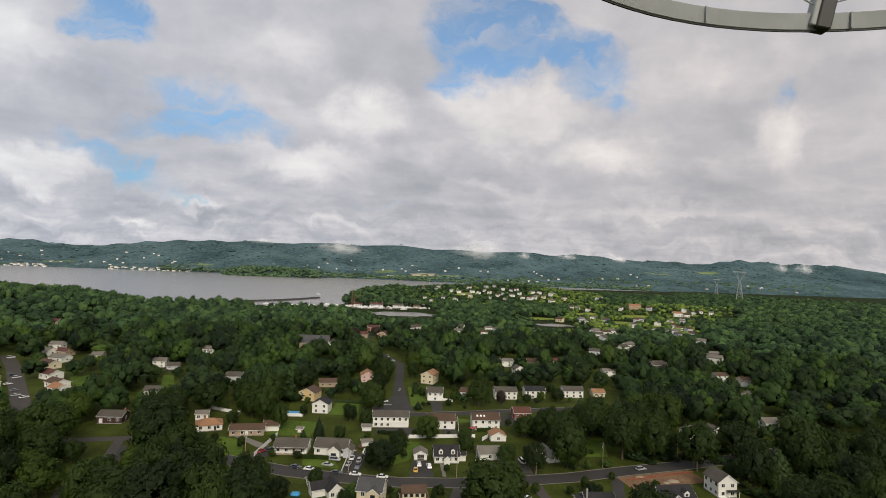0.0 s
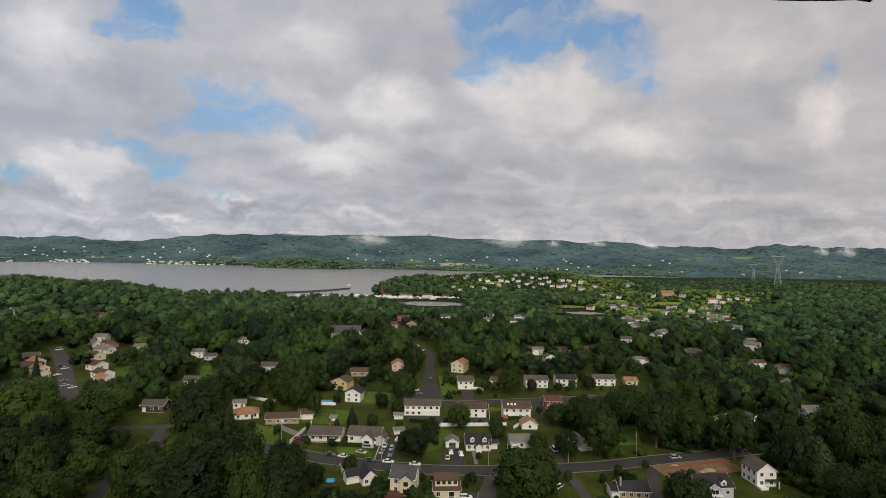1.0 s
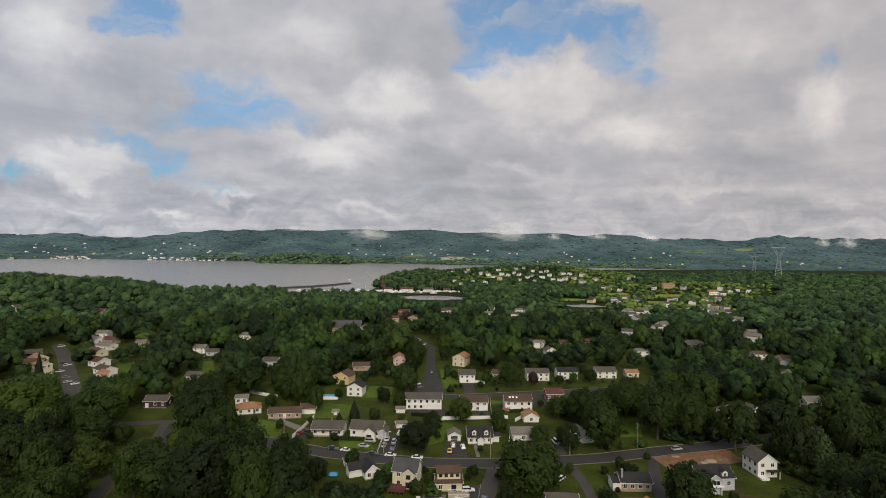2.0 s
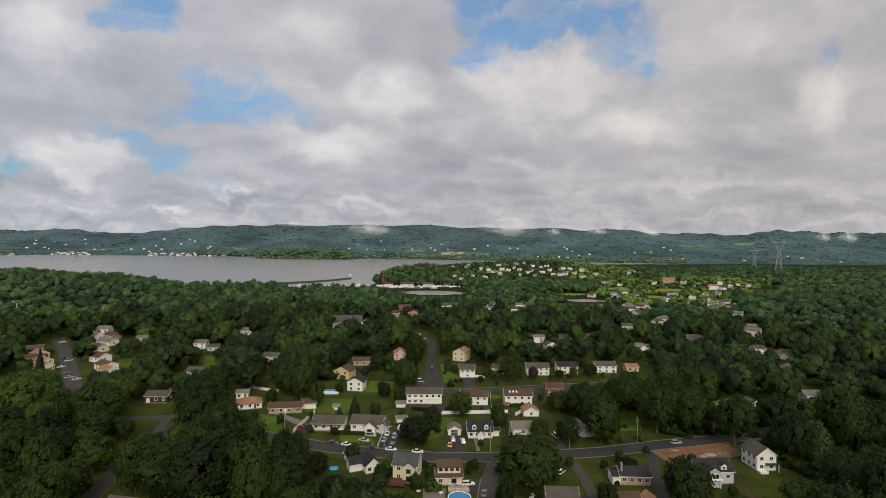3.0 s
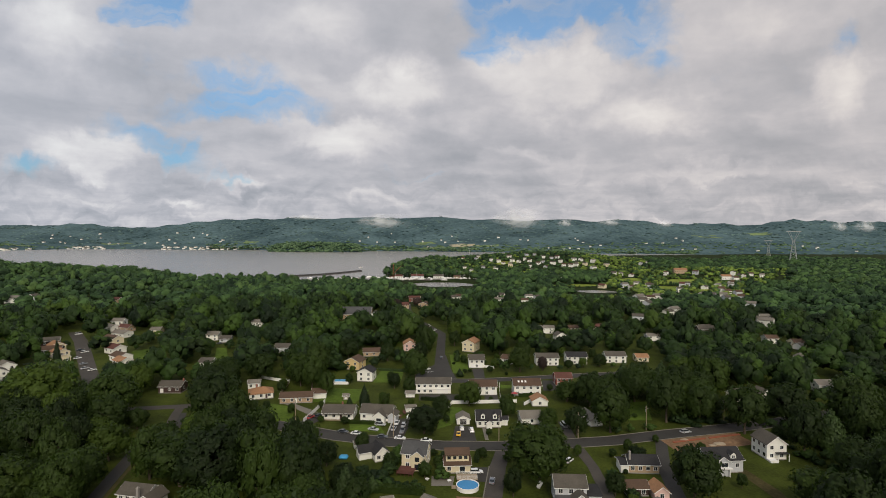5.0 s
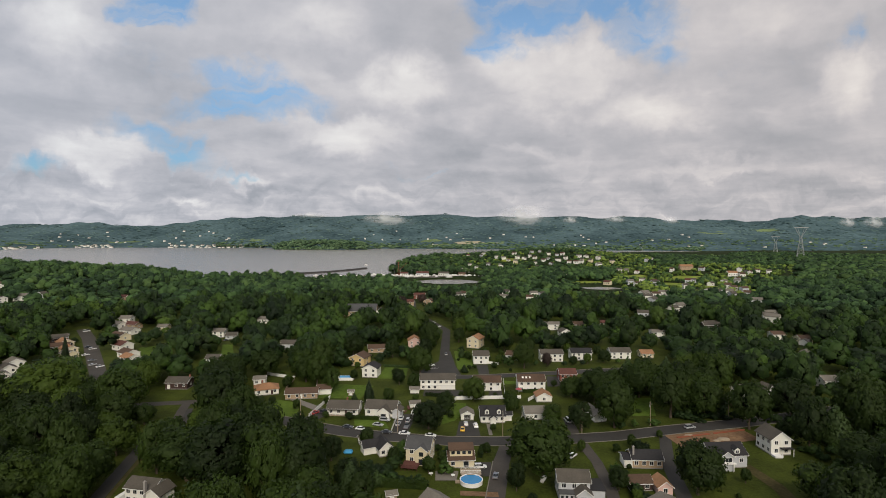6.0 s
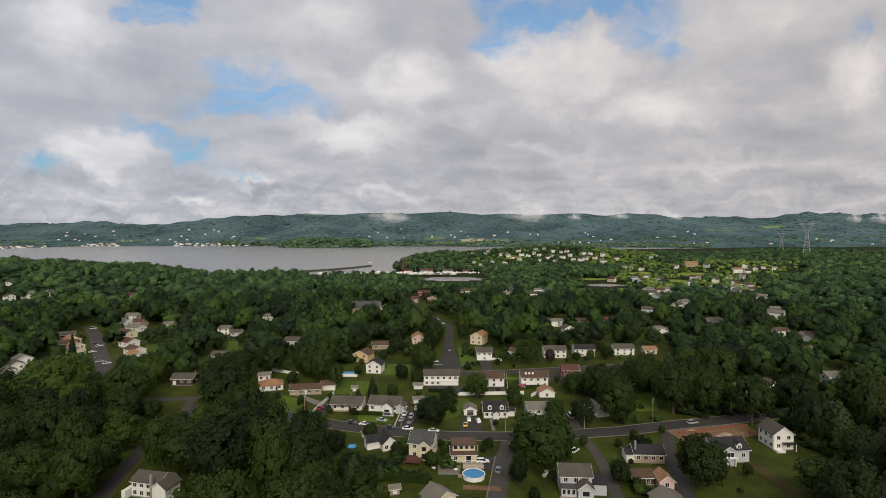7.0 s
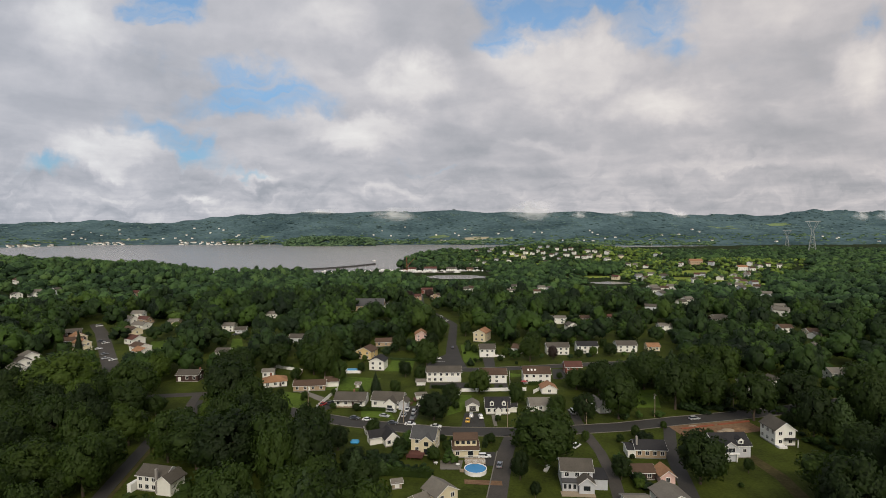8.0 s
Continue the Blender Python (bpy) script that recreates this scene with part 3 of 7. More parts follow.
draped("verge", [(-101.2, 140), (-101.9, 152.5), (-107.3, 178.6), (-112.6, 205)], 1.3, TRODDEN, "pale trodden verge beside a lane", 0.04, "verge")
kerb(MAIN, 1, 9.0)
kerb(MAIN, -1, 9.0)
kerb(CROSS, 1, 8.0)
kerb(SIDE[:-1], 1, 6.2)
for outline, mat, label in (
        ([(-62, 225), (-57, 223), (-49, 241), (-58, 243)], ASPHALT, "asphalt driveway beside a white fence"),
        ([(-20, 213), (-14, 212), (-11, 236), (-20, 236)], ASPHALT, "asphalt driveway full of cars"),
        ([(6, 210), (16, 210), (15.5, 227), (8, 227)], ASPHALT, "dark asphalt driveway"),
        ([(61, 302), (67, 303), (65, 279), (57, 279)], ASPHALT, "dark asphalt driveway loop"),
        ([(22, 300), (28, 300), (29, 325), (22, 325)], ASPHALT, "dark asphalt driveway"),
        ([(-9, 262), (10, 262), (12, 272), (-9, 272)], ASPHALT, "asphalt forecourt below a bi-level house"),
        ([(24, 262), (31, 262), (33, 293), (27, 293)], ASPHALT, "asphalt driveway"),
        ([(53, 203), (57.5, 203), (58, 186), (56.5, 165), (53, 145), (49, 145), (52.5, 166), (54, 186)], ASPHALT_PALE, "worn asphalt driveway on a lawn"),
        ([(90, 214), (95, 215), (84, 186), (76, 150), (71, 150), (79, 186)], ASPHALT, "dark asphalt driveway"),
        ([(12, 175), (17, 175), (18, 186), (12, 186)], ASPHALT, "asphalt parking place"),
        ([(53, 212), (57, 212), (58, 232), (54, 232)], ASPHALT_PALE, "worn driveway"),
        ([(-76, 258), (-70, 257), (-55, 244), (-60, 242)], CONCRETE, "pale concrete garden path"),
        ([(19.5, 211), (21, 211), (21, 224), (19.5, 224)], CONCRETE, "concrete front path"),
        ([(93, 197), (128, 207), (126, 219), (91, 211)], EARTH, "bare orange earth of a building plot"),
        ([(104, 146), (109, 149), (112, 168), (110, 184), (106, 182), (107, 166)], TRODDEN, "bare trampled earth on a lawn"),
        ([(-2, 172), (5, 172), (6, 179), (-2, 179)], CONCRETE, "paved terrace behind a house"),
        ([(6, 162), (18, 161), (18, 164), (6, 165)], EARTH, "strip of bare earth"),
):
    PAVED.append(outline)
    z = 0.042 + 0.004 * len(PAVED)
    sheet("paving" if mat not in (EARTH, BRIGHT_GRASS, TRODDEN) else "bare_ground", outline, z, mat, label, "ground")
    keep(sum(p[0] for p in outline) / len(outline), sum(p[1] for p in outline) / len(outline), 9)

# garden lawns in a brighter green than the grass round them
for outline in ([(-66, 260), (-40, 258), (-36, 280), (-65, 285)], [(10, 314), (17.5, 311), (20, 324), (20, 363), (9, 363)], [(-37, 222), (-22, 219), (-26, 231), (-39, 233)],
                [(0, 223), (6, 228), (12, 240), (12, 251), (3, 253)], [(-36, 294), (-20, 294), (-20, 319), (-34, 319)], [(80, 234), (97, 234), (105, 260), (94, 260)],
                [(-79, 226), (-64, 231), (-68, 251), (-83, 258)], [(-199, 343), (-188, 349), (-204, 378), (-213, 371)], [(-139, 328), (-129, 328), (-152, 382), (-159, 382)],
                [(34, 283), (57, 283), (60, 300), (35, 298)]):
    sheet("bare_ground", outline, 0.026 if outline[0][0] > -120 else ground_z(*outline[0]) + 0.3, BRIGHT_LAWN, "bright green lawn of a garden", "lawn")
    keep(sum(c[0] for c in outline) / 4, sum(c[1] for c in outline) / 4, 7, 0.12)


def meadow(x, y, rx, ry, label, mat=None):
    """A mown field lying on the slope, with an uneven edge."""
    bm = bmesh.new()
    rings = [[bm.verts.new((x + math.cos(a * 0.2618) * rx * s * (1 + 0.18 * math.sin(a * 1.7 + x)), y + math.sin(a * 0.2618) * ry * s * (1 + 0.18 * math.sin(a * 1.7 + x)), 0)) for a in range(24)] for s in (0.35, 0.7, 1.0)]
    bm.faces.new(rings[0])
    for p, q in zip(rings, rings[1:]):
        for k in range(24):
            bm.faces.new((p[k], q[k], q[(k + 1) % 24], p[(k + 1) % 24]))
    for v in bm.verts:
        v.co.z = ground_z(v.co.x, v.co.y) + 0.6
    bmesh.ops.recalc_face_normals(bm, faces=bm.faces[:])
    tagged(part("bare_ground", bm, mat or BRIGHT_GRASS), label, "ground", kind="structure")
    keep(x, y, min(rx, ry) * 0.8, 0.05)


# open grass round the town; its sunshine is in the bright colour
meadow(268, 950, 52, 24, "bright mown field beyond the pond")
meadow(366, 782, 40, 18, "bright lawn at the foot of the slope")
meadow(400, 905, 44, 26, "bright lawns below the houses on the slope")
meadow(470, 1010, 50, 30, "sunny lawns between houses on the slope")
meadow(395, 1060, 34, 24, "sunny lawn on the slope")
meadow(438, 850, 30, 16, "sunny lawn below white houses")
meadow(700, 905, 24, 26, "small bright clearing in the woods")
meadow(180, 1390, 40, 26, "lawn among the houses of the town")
for u, y, rx, ry, mat in ((0.00, 2965, 90, 30, None), (0.055, 3010, 80, 40, QUARRY), (0.10, 2985, 70, 26, None), (-0.10, 2960, 70, 24, None), (0.52, 3230, 90, 60, None), (0.62, 3320, 70, 50, None), (-0.02, 3060, 60, 30, None), (0.24, 2790, 80, 30, None), (-0.78, 2900, 80, 30, None), (-0.60, 3150, 90, 30, None), (-0.36, 3180, 80, 30, None)):
    meadow(u * y, y, rx, ry, "pale open ground below the far hills", mat or FIELDS)
meadow(-45, 1062, 62, 16, "pale gravelled yard of the marina", CONCRETE)


# ---------------------------------------------------------------- houses
def window(parent, face, along, z, w, h, wx, wy, panes=2):
    """A window with frame, glass and glazing bar on one face of a box that is wx by wy wide."""
    bm = bmesh.new()
    fw = 0.12
    for x0, x1, z0, z1 in ((-w / 2 - fw, w / 2 + fw, h / 2, h / 2 + fw), (-w / 2 - fw, w / 2 + fw, -h / 2 - fw, -h / 2), (-w / 2 - fw, -w / 2, -h / 2, h / 2), (w / 2, w / 2 + fw, -h / 2, h / 2)):
        box(bm, x0, x1, -0.07, 0.02, z0, z1)
    for k in range(1, panes):
        x = -w / 2 + w * k / panes
        box(bm, x - 0.035, x + 0.035, -0.05, 0.02, -h / 2, h / 2)
    frame_ob = part("window", bm, TRIM, parent, "white window frame")
    turn, off = {"f": (0, (along, -wy / 2, z)), "b": (180, (along, wy / 2, z)), "l": (-90, (-wx / 2, along, z)), "r": (90, (wx / 2, along, z))}[face]
    frame_ob.matrix_basis = pose(*off, 0, 0, turn)
    part("pane", boxed(-w / 2, w / 2, -0.025, 0.01, -h / 2, h / 2), PANE, frame_ob, "dark window glass")
    return frame_ob


def door(parent, face, along, w, h, wx, wy, mat, z=0.3):
    turn, off = {"f": (0, (along, -wy / 2, z)), "b": (180, (along, wy / 2, z)), "l": (-90, (-wx / 2, along, z)), "r": (90, (wx / 2, along, z))}[face]
    ob = part("door", boxed(-w / 2, w / 2, -0.06, 0.02, 0, h), mat, parent)
    ob.matrix_basis = pose(*off, 0, 0, turn)
    bm = bmesh.new()
    for x0, x1, z0, z1 in ((-w / 2 - 0.1, -w / 2, 0, h + 0.1), (w / 2, w / 2 + 0.1, 0, h + 0.1), (-w / 2, w / 2, h, h + 0.1)):
        box(bm, x0, x1, -0.08, 0.02, z0, z1)
    if w > 2:
        for k in range(1, 4):
            box(bm, -w / 2 + 0.05, w / 2 - 0.05, -0.075, -0.05, h * k / 4 - 0.02, h * k / 4 + 0.02)
    part("door_frame", bm, TRIM, ob)
    return ob


def gable_block(parent, w, d, h, rise, wall, roof, ridge="x", x=0.0, y=0.0, over=0.45, hip=False, z0=-1.5):
    """Walls to the gables and a roof of two thick slopes; ridge along x or y."""
    span = d if ridge == "x" else w
    run = w if ridge == "x" else d
    half = span / 2
    if hip:
        wall_bm = boxed(-w / 2, w / 2, -d / 2, d / 2, z0, h)
    else:
        wall_bm = prism([(-half, z0), (half, z0), (half, h), (0, h + rise - 0.05), (-half, h)], -run / 2, run / 2, ridge)
    wob = part("wall", wall_bm, wall, parent)
    wob.location = (x, y, 0)
    fall = rise / half
    th = 0.22
    if hip:
        bm = bmesh.new()
        ow, od = w / 2 + over, d / 2 + over
        inset = min(ow, od) * 0.95
        low = h - over * fall
        base = [bm.verts.new(p) for p in ((-ow, -od, low), (ow, -od, low), (ow, od, low), (-ow, od, low))]
        under = [bm.verts.new((v.co.x, v.co.y, low - 0.2)) for v in base]
        r0, r1 = bm.verts.new((-ow + inset, 0, h + rise)), bm.verts.new((ow - inset, 0, h + rise))
        for f in ((base[0], base[1], r1, r0), (base[2], base[3], r0, r1), (base[1], base[2], r1), (base[3], base[0], r0), under[::-1]):
            bm.faces.new(f)
        for k in range(4):
            bm.faces.new((under[k], under[(k + 1) % 4], base[(k + 1) % 4], base[k]))
        bmesh.ops.recalc_face_normals(bm, faces=bm.faces[:])
    else:
        e = half + over
        bm = prism([(-e, h - over * fall), (0, h + rise), (e, h - over * fall), (e, h - over * fall + th), (0, h + rise + th), (-e, h - over * fall + th)], -run / 2 - over, run / 2 + over, ridge)
    rob = part("roof", bm, roof, parent)
    rob.location = (x, y, 0)
    if not hip:
        # white barge boards along the gables
        e = half + over
        for end in (-run / 2 - over - 0.03, run / 2 + over + 0.03):
            p = [(-e, h - over * fall - 0.06), (0, h + rise - 0.06), (e, h - over * fall - 0.06), (e, h - over * fall + th - 0.06), (0, h + rise + th - 0.06), (-e, h - over * fall + th - 0.06)]
            part("barge_board", prism(p, end - 0.03, end + 0.03, ridge), TRIM, parent, "white barge board").location = (x, y, 0)
    # gutters under the eaves
    if ridge == "x" and not hip:
        for s in (-1, 1):
            g = part("gutter", boxed(-run / 2 - over, run / 2 + over, -0.07, 0.07, -0.12, 0.02), TRIM, parent, "white gutter")
            g.location = (x, y + s * (half + over + 0.06), h - over * fall + 0.1)
    return wob


def chimney(parent, x, y, z0, z1, s=0.7, mat=None):
    bm = boxed(-s / 2, s / 2, -s / 2, s / 2, 0, z1 - z0)
    box(bm, -s / 2 - 0.08, s / 2 + 0.08, -s / 2 - 0.08, s / 2 + 0.08, z1 - z0 - 0.2, z1 - z0 - 0.02)
    box(bm, -s / 5, s / 5, -s / 5, s / 5, z1 - z0 - 0.02, z1 - z0 + 0.3)
    part("chimney", bm, mat or BRICK, parent).location = (x, y, z0)


HOUSES = "houses of the suburb"


def house(x, y, w, d, h, rise, rot, wall, roof, label, ridge="x", hip=False, storeys=1, front=3, side=1, back=2, doors=(), wide=1.2, chim=None, r=None, reach=0.14, category="house", group=HOUSES, veil=1.0):
    ob = thing("house" if category == "house" else category.replace(" ", "_"), x, y, ground_z(x, y), rot, label, category, group)
    gable_block(ob, w, d, h, rise, wall, roof, ridge, hip=hip)
    part("foundation", boxed(-w / 2 - 0.03, w / 2 + 0.03, -d / 2 - 0.03, d / 2 + 0.03, -1.5, 0.35), STONE, ob, "grey concrete foundation")
    step = h / storeys
    for s in range(storeys):
        z = s * step + step * 0.58
        for n, face, length in ((front, "f", w), (back, "b", w), (side, "l", d), (side, "r", d)):
            for k in range(n):
                along = (k + 0.5) / n * length - length / 2
                if s == 0 and any(f == face and abs(a - along) < dw / 2 + 0.8 for f, a, dw, *_ in doors):
                    continue
                window(ob, face, along if face in "fr" else -along, z, wide, 1.3, w, d)
    for f, a, dw, dh, mat in doors:
        door(ob, f, a, dw, dh, w, d, mat)
    if chim:
        chimney(ob, chim[0], chim[1], h, h + rise + 1.0)
    keep(x, y, (r or max(w, d) * 0.55 + 4), reach, veil)
    SOLID.append((x, y, math.hypot(w, d) / 2))
    return ob


def dormer(parent, x, y, z, w, h, wall, roof):
    """A small gabled dormer facing the front."""
    body = part("dormer", prism([(-w / 2, -0.8), (w / 2, -0.8), (w / 2, h), (0, h + w * 0.4), (-w / 2, h)], 0, 2.6, "y"), wall, parent, "white gabled dormer")
    body.location = (x, y, z)
    e = w / 2 + 0.2
    rf = part("dormer_roof", prism([(-e, h - 0.12), (0, h + w * 0.42), (e, h - 0.12), (e, h + 0.03), (0, h + w * 0.42 + 0.15), (-e, h + 0.03)], -0.2, 2.8, "y"), roof, body)
    win = window(body, "f", 0, h * 0.45, w * 0.5, h * 0.7, 0, 0)
    win.location = (0, 0, h * 0.45)


# white bungalow with the orange roof, brown ranch, and the row along the street
house(-89.6, 267.9, 11.5, 9, 3.2, 2.0, 20, WHITE, ROOF_ORANGE, "white bungalow with an orange-brown hipped roof", hip=True, chim=(-2, 1), doors=[("f", 2.5, 1.0, 2.1, DARKWALL)])
ob = house(-69.6, 261.6, 15.5, 8, 2.8, 1.7, 7, TANWALL, ROOF_BROWN, "long low brown-roofed ranch house", doors=[("f", 0, 1.0, 2.1, WHITE)], front=4)
gable_block(ob, 7.0, 6.0, 2.8, 1.6, WHITE, ROOF_BROWN, "x", 10.5, 5.0)
ob = house(-44.2, 239.0, 14, 9, 3.1, 2.3, -3, WHITE, ROOF_GREY, "ranch house with a dark grey roof and white porch", doors=[("f", 1.5, 1.0, 2.1, DARKWALL)], front=4, chim=(1, 1))
for k in range(5):
    part("porch_post", boxed(-0.08, 0.08, -0.08, 0.08, 0, 2.75), TRIM, ob).location = (-6 + k * 3, -5.4, 0)
bm = bmesh.new()
for k in range(30):
    box(bm, -6 + k * 0.41, -5.95 + k * 0.41, -5.43, -5.37, 0.2, 1.0)
box(bm, -6, 6, -5.45, -5.35, 1.0, 1.08)
part("porch_rail", bm, TRIM, ob, "white porch balustrade")
part("porch_floor", boxed(-6.3, 6.3, -5.6, -4.5, 0, 0.3), PLANK, ob)
part("porch_roof", boxed(-6.6, 6.6, -5.9, -4.4, 2.75, 2.95), ROOF_GREY, ob)
ob = house(-26.6, 237.0, 14, 9, 3.6, 2.6, -8, WHITE, ROOF_GREY, "white house with a grey roof and a front gable", front=4, doors=[("f", -1.5, 1.0, 2.1, WHITE)])
gable_block(ob, 5.0, 5.0, 3.4, 1.9, WHITE, ROOF_GREY, "y", 2.2, -5.2)
part("wing_window", boxed(-1.1, 1.1, -0.04, 0.02, 1.2, 2.5), PANE, ob, "dark picture window").location = (2.2, -7.72, 0)
gable_block(ob, 3.6, 6.0, 3.2, 1.2, GREYWALL, ROOF_GREY, "y", 7.6, -2.5)
# the bi-level houses along the back street
ob = house(-1.7, 277.1, 18.2, 8.5, 5.4, 2.2, 0, WHITE, ROOF_GREY, "long white bi-level house with a weathered grey roof", storeys=2, front=6, doors=[("f", 3, 2.6, 2.2, TRIM), ("f", 6.2, 2.6, 2.2, TRIM)])
part("belt", boxed(-9.15, 9.15, -4.6, -4.2, 2.6, 2.8), TRIM, ob)
house(-13.5, 268, 4.5, 3.0, 2.3, 0.9, 0, WHITE, ROOF_PALE, "small white garden shed", front=0, side=0, back=0, doors=[("f", 0, 1.4, 1.9, TRIM)], category="shed", group="sheds")
house(-39.9, 300.3, 8.7, 9, 5.2, 2.2, -8, WHITE, ROOF_DARK, "small white two-storey house with a dark gabled roof", ridge="y", storeys=2, front=2)
house(-50.6, 326.1, 10, 10, 5.0, 2.4, -17, YELLOW, ROOF_BROWN, "yellow house with a dark brown gabled roof", ridge="y", storeys=2, front=2)
house(-43.0, 361.0, 14, 8, 3.0, 2.0, 8, TANWALL, ROOF_BROWN, "low brown-roofed house under trees")
house(-19.2, 378.8, 9, 11, 4.6, 2.6, 5, PINKWALL, ROOF_ORANGE, "house with a faded orange roof", ridge="y", storeys=2, front=2)
ob = house(22.4, 229.0, 10.5, 8, 3.2, 3.2, 1, WHITE, ROOF_DARK, "white cape cottage with a charcoal roof and two dormers", front=4, doors=[("f", 0, 1.0, 2.1, TRIM)])
dormer(ob, -2.6, -3.6, 3.9, 1.7, 1.5, WHITE, ROOF_DARK)
dormer(ob, 2.6, -3.6, 3.9, 1.7, 1.5, WHITE, ROOF_DARK)
gable_block(ob, 2.4, 1.4, 2.6, 0.9, WHITE, ROOF_DARK, "y", 0, -4.6)
gable_block(ob, 3.0, 4.0, 2.6, 0.8, WHITE, ROOF_DARK, "x", 7.0, 0.5)
house(11.5, 231.3, 5.6, 6, 2.6, 1.5, 0, WHITE, ROOF_PALE, "white detached garage with an open front", ridge="y", front=0, back=0, doors=[("f", 0, 2.8, 2.2, DARK)], category="garage", group="garages")
house(24.2, 275.3, 14, 9, 4.6, 2.2, 0, WHITE, ROOF_BROWN, "white house with a brown roof behind a willow", storeys=2, front=4, doors=[("f", 4, 2.6, 2.2, TRIM)])
ob = house(47.0, 274.1, 14, 8.5, 5.4, 2.6, 0, WHITE, ROOF_BROWN, "creamy white two-storey house with a dark brown roof", storeys=2, front=4, doors=[("f", -2.0, 1.0, 2.1, TRIM)])
for k in range(3):
    sky_light = part("skylight", boxed(-0.45, 0.45, -0.6, 0.6, -0.05, 0.1, bevel=0.02), TRIM, ob, "white-framed skylight")
    sky_light.matrix_basis = pose(-4.4 + k * 1.8, -2.2, 6.95, 31.5, 0, 0)
house(50.2, 256.6, 7.4, 7, 2.7, 1.9, 0, WHITE, ROOF_ORANGE, "white garage with an orange-brown gabled roof", ridge="y", front=1, category="garage", group="garages")
ob = house(25.1, 330.8, 9.5, 9, 5.2, 2.4, 0, WHITE, ROOF_GREY, "white two-storey house with a grey roof over a garage", storeys=2, front=3, doors=[("f", -2.1, 2.6, 2.2, TRIM), ("f", 2.1, 2.6, 2.2, TRIM)])
house(25.0, 378.0, 9.0, 12, 6.4, 2.4, -24, CREAM, ROOF_ORANGE, "tall cream house with a tan gabled roof", ridge="y", storeys=2, front=2)
ob = house(70.7, 336.4, 14, 8.5, 5.0, 2.2, 0, WHITE, ROOF_GREY, "white bi-level house with a grey roof", storeys=2, front=4)
house(90.5, 340.0, 13, 8.5, 5.0, 2.2, 0, WHITE, ROOF_DARK, "white bi-level house with a charcoal roof", storeys=2, front=4)
house(117.3, 344.1, 13, 8.5, 4.6, 2.2, 0, WHITE, ROOF_GREY, "white house with a grey roof behind a purple tree", storeys=2, front=3)
house(136, 347, 8, 7, 3.0, 1.8, 0, CREAM, ROOF_ORANGE, "small cream house with an orange-brown roof", front=2)
house(70.4, 292.0, 9, 8, 4.2, 2.2, 0, REDWALL, ROOF_RED, "dark red house with a rust-red roof", front=3, storeys=2)
ob = house(41.5, 233.2, 9, 9, 2.8, 2.0, 3, WHITE, ROOF_PALE, "white garage with a pale grey roof", front=1, category="garage", group="garages")
house(68.5, 231.7, 5.6, 11, 2.8, 2.0, 12, WHITE, ROOF_PALE, "narrow white garage with a pale grey roof", ridge="y", front=0, side=0, doors=[("f", 0, 2.8, 2.2, TRIM)], category="garage", group="garages")
# the near row of houses, seen from behind
ob = house(-7.6, 189.0, 8.6, 9, 5.6, 2.8, -11, CREAM, ROOF_BLUE, "cream two-storey house with a blue-grey roof", storeys=2, front=2, side=3)
gable_block(ob, 4.2, 2.4, 5.4, 1.6, CREAM, ROOF_BLUE, "y", 1.6, -4.6)
part("wing_window", boxed(-0.8, 0.8, -0.04, 0.02, 3.4, 4.9), PANE, ob, "dark window glass").location = (1.6, -5.82, 0)
part("patio_door", boxed(-0.9, 0.9, -0.04, 0.02, 0.4, 2.4), PANE, ob, "dark glass patio door").location = (1.6, -5.83, 0)
part("deck", boxed(-4.6, 1.2, -10.5, -4.6, 0.9, 1.1), DECK, ob, "red-stained timber deck")
bm = bmesh.new()
for k in range(20):
    box(bm, -4.6 + k * 0.3, -4.54 + k * 0.3, -10.5, -10.44, 1.1, 2.0)
box(bm, -4.6, 1.2, -10.52, -10.42, 2.0, 2.1)
for k in range(5):
    box(bm, -4.5 + k * 1.4, -4.36 + k * 1.4, -10.5, -10.36, -0.5, 1.0)
part("deck_rail", bm, DECK, ob, "red-stained deck railing")
ob = house(6.9, 185.4, 9.0, 8, 2.9, 1.6, 3, CREAM, ROOF_BROWN, "cream house with a brown gambrel roof and wide dormer", front=3, doors=[("f", 1.6, 1.8, 2.1, PANE)])
part("upper_storey", boxed(-4.0, 4.0, -2.6, 2.8, 3.4, 6.0), CREAM, ob, "cream shed dormer storey")
for k in range(4):
    part("dormer_window", boxed(-0.6, 0.6, -0.05, 0.02, 4.4, 5.5), PANE, ob, "dark window glass").location = (-2.9 + k * 1.95, -2.62, 0)
part("upper_roof", prism([(-3.3, 5.9), (0, 7.4), (3.3, 5.9), (3.3, 6.1), (0, 7.6), (-3.3, 6.1)], -4.5, 4.5), ROOF_BROWN, ob)
ob = house(-1.6, 150.5, 7.8, 7.0, 4.4, 2.3, 38, CREAM, ROOF_PALE, "cream house with a pale grey roof", ridge="y", storeys=2, front=2)
gable_block(ob, 5.6, 5.4, 2.7, 1.8, CREAM, ROOF_PALE, "x", -5.8, 1.2)
ob = house(41.4, 163.5, 9.6, 8, 5.6, 2.2, -4, GREYWALL, ROOF_GREY, "large pale grey house with a grey roof", storeys=2, front=3)
gable_block(ob, 4.6, 4.6, 3.4, 1.8, GREYWALL, ROOF_GREY, "y", 2.4, -5.4)
part("wing_window", boxed(-1.0, 1.0, -0.04, 0.02, 1.2, 2.6), PANE, ob, "dark window glass").location = (2.4, -7.72, 0)
part("porch", boxed(-4.8, -0.2, -6.4, -3.9, -1.0, 3.0), GREYWALL, ob, "pale grey lean-to porch")
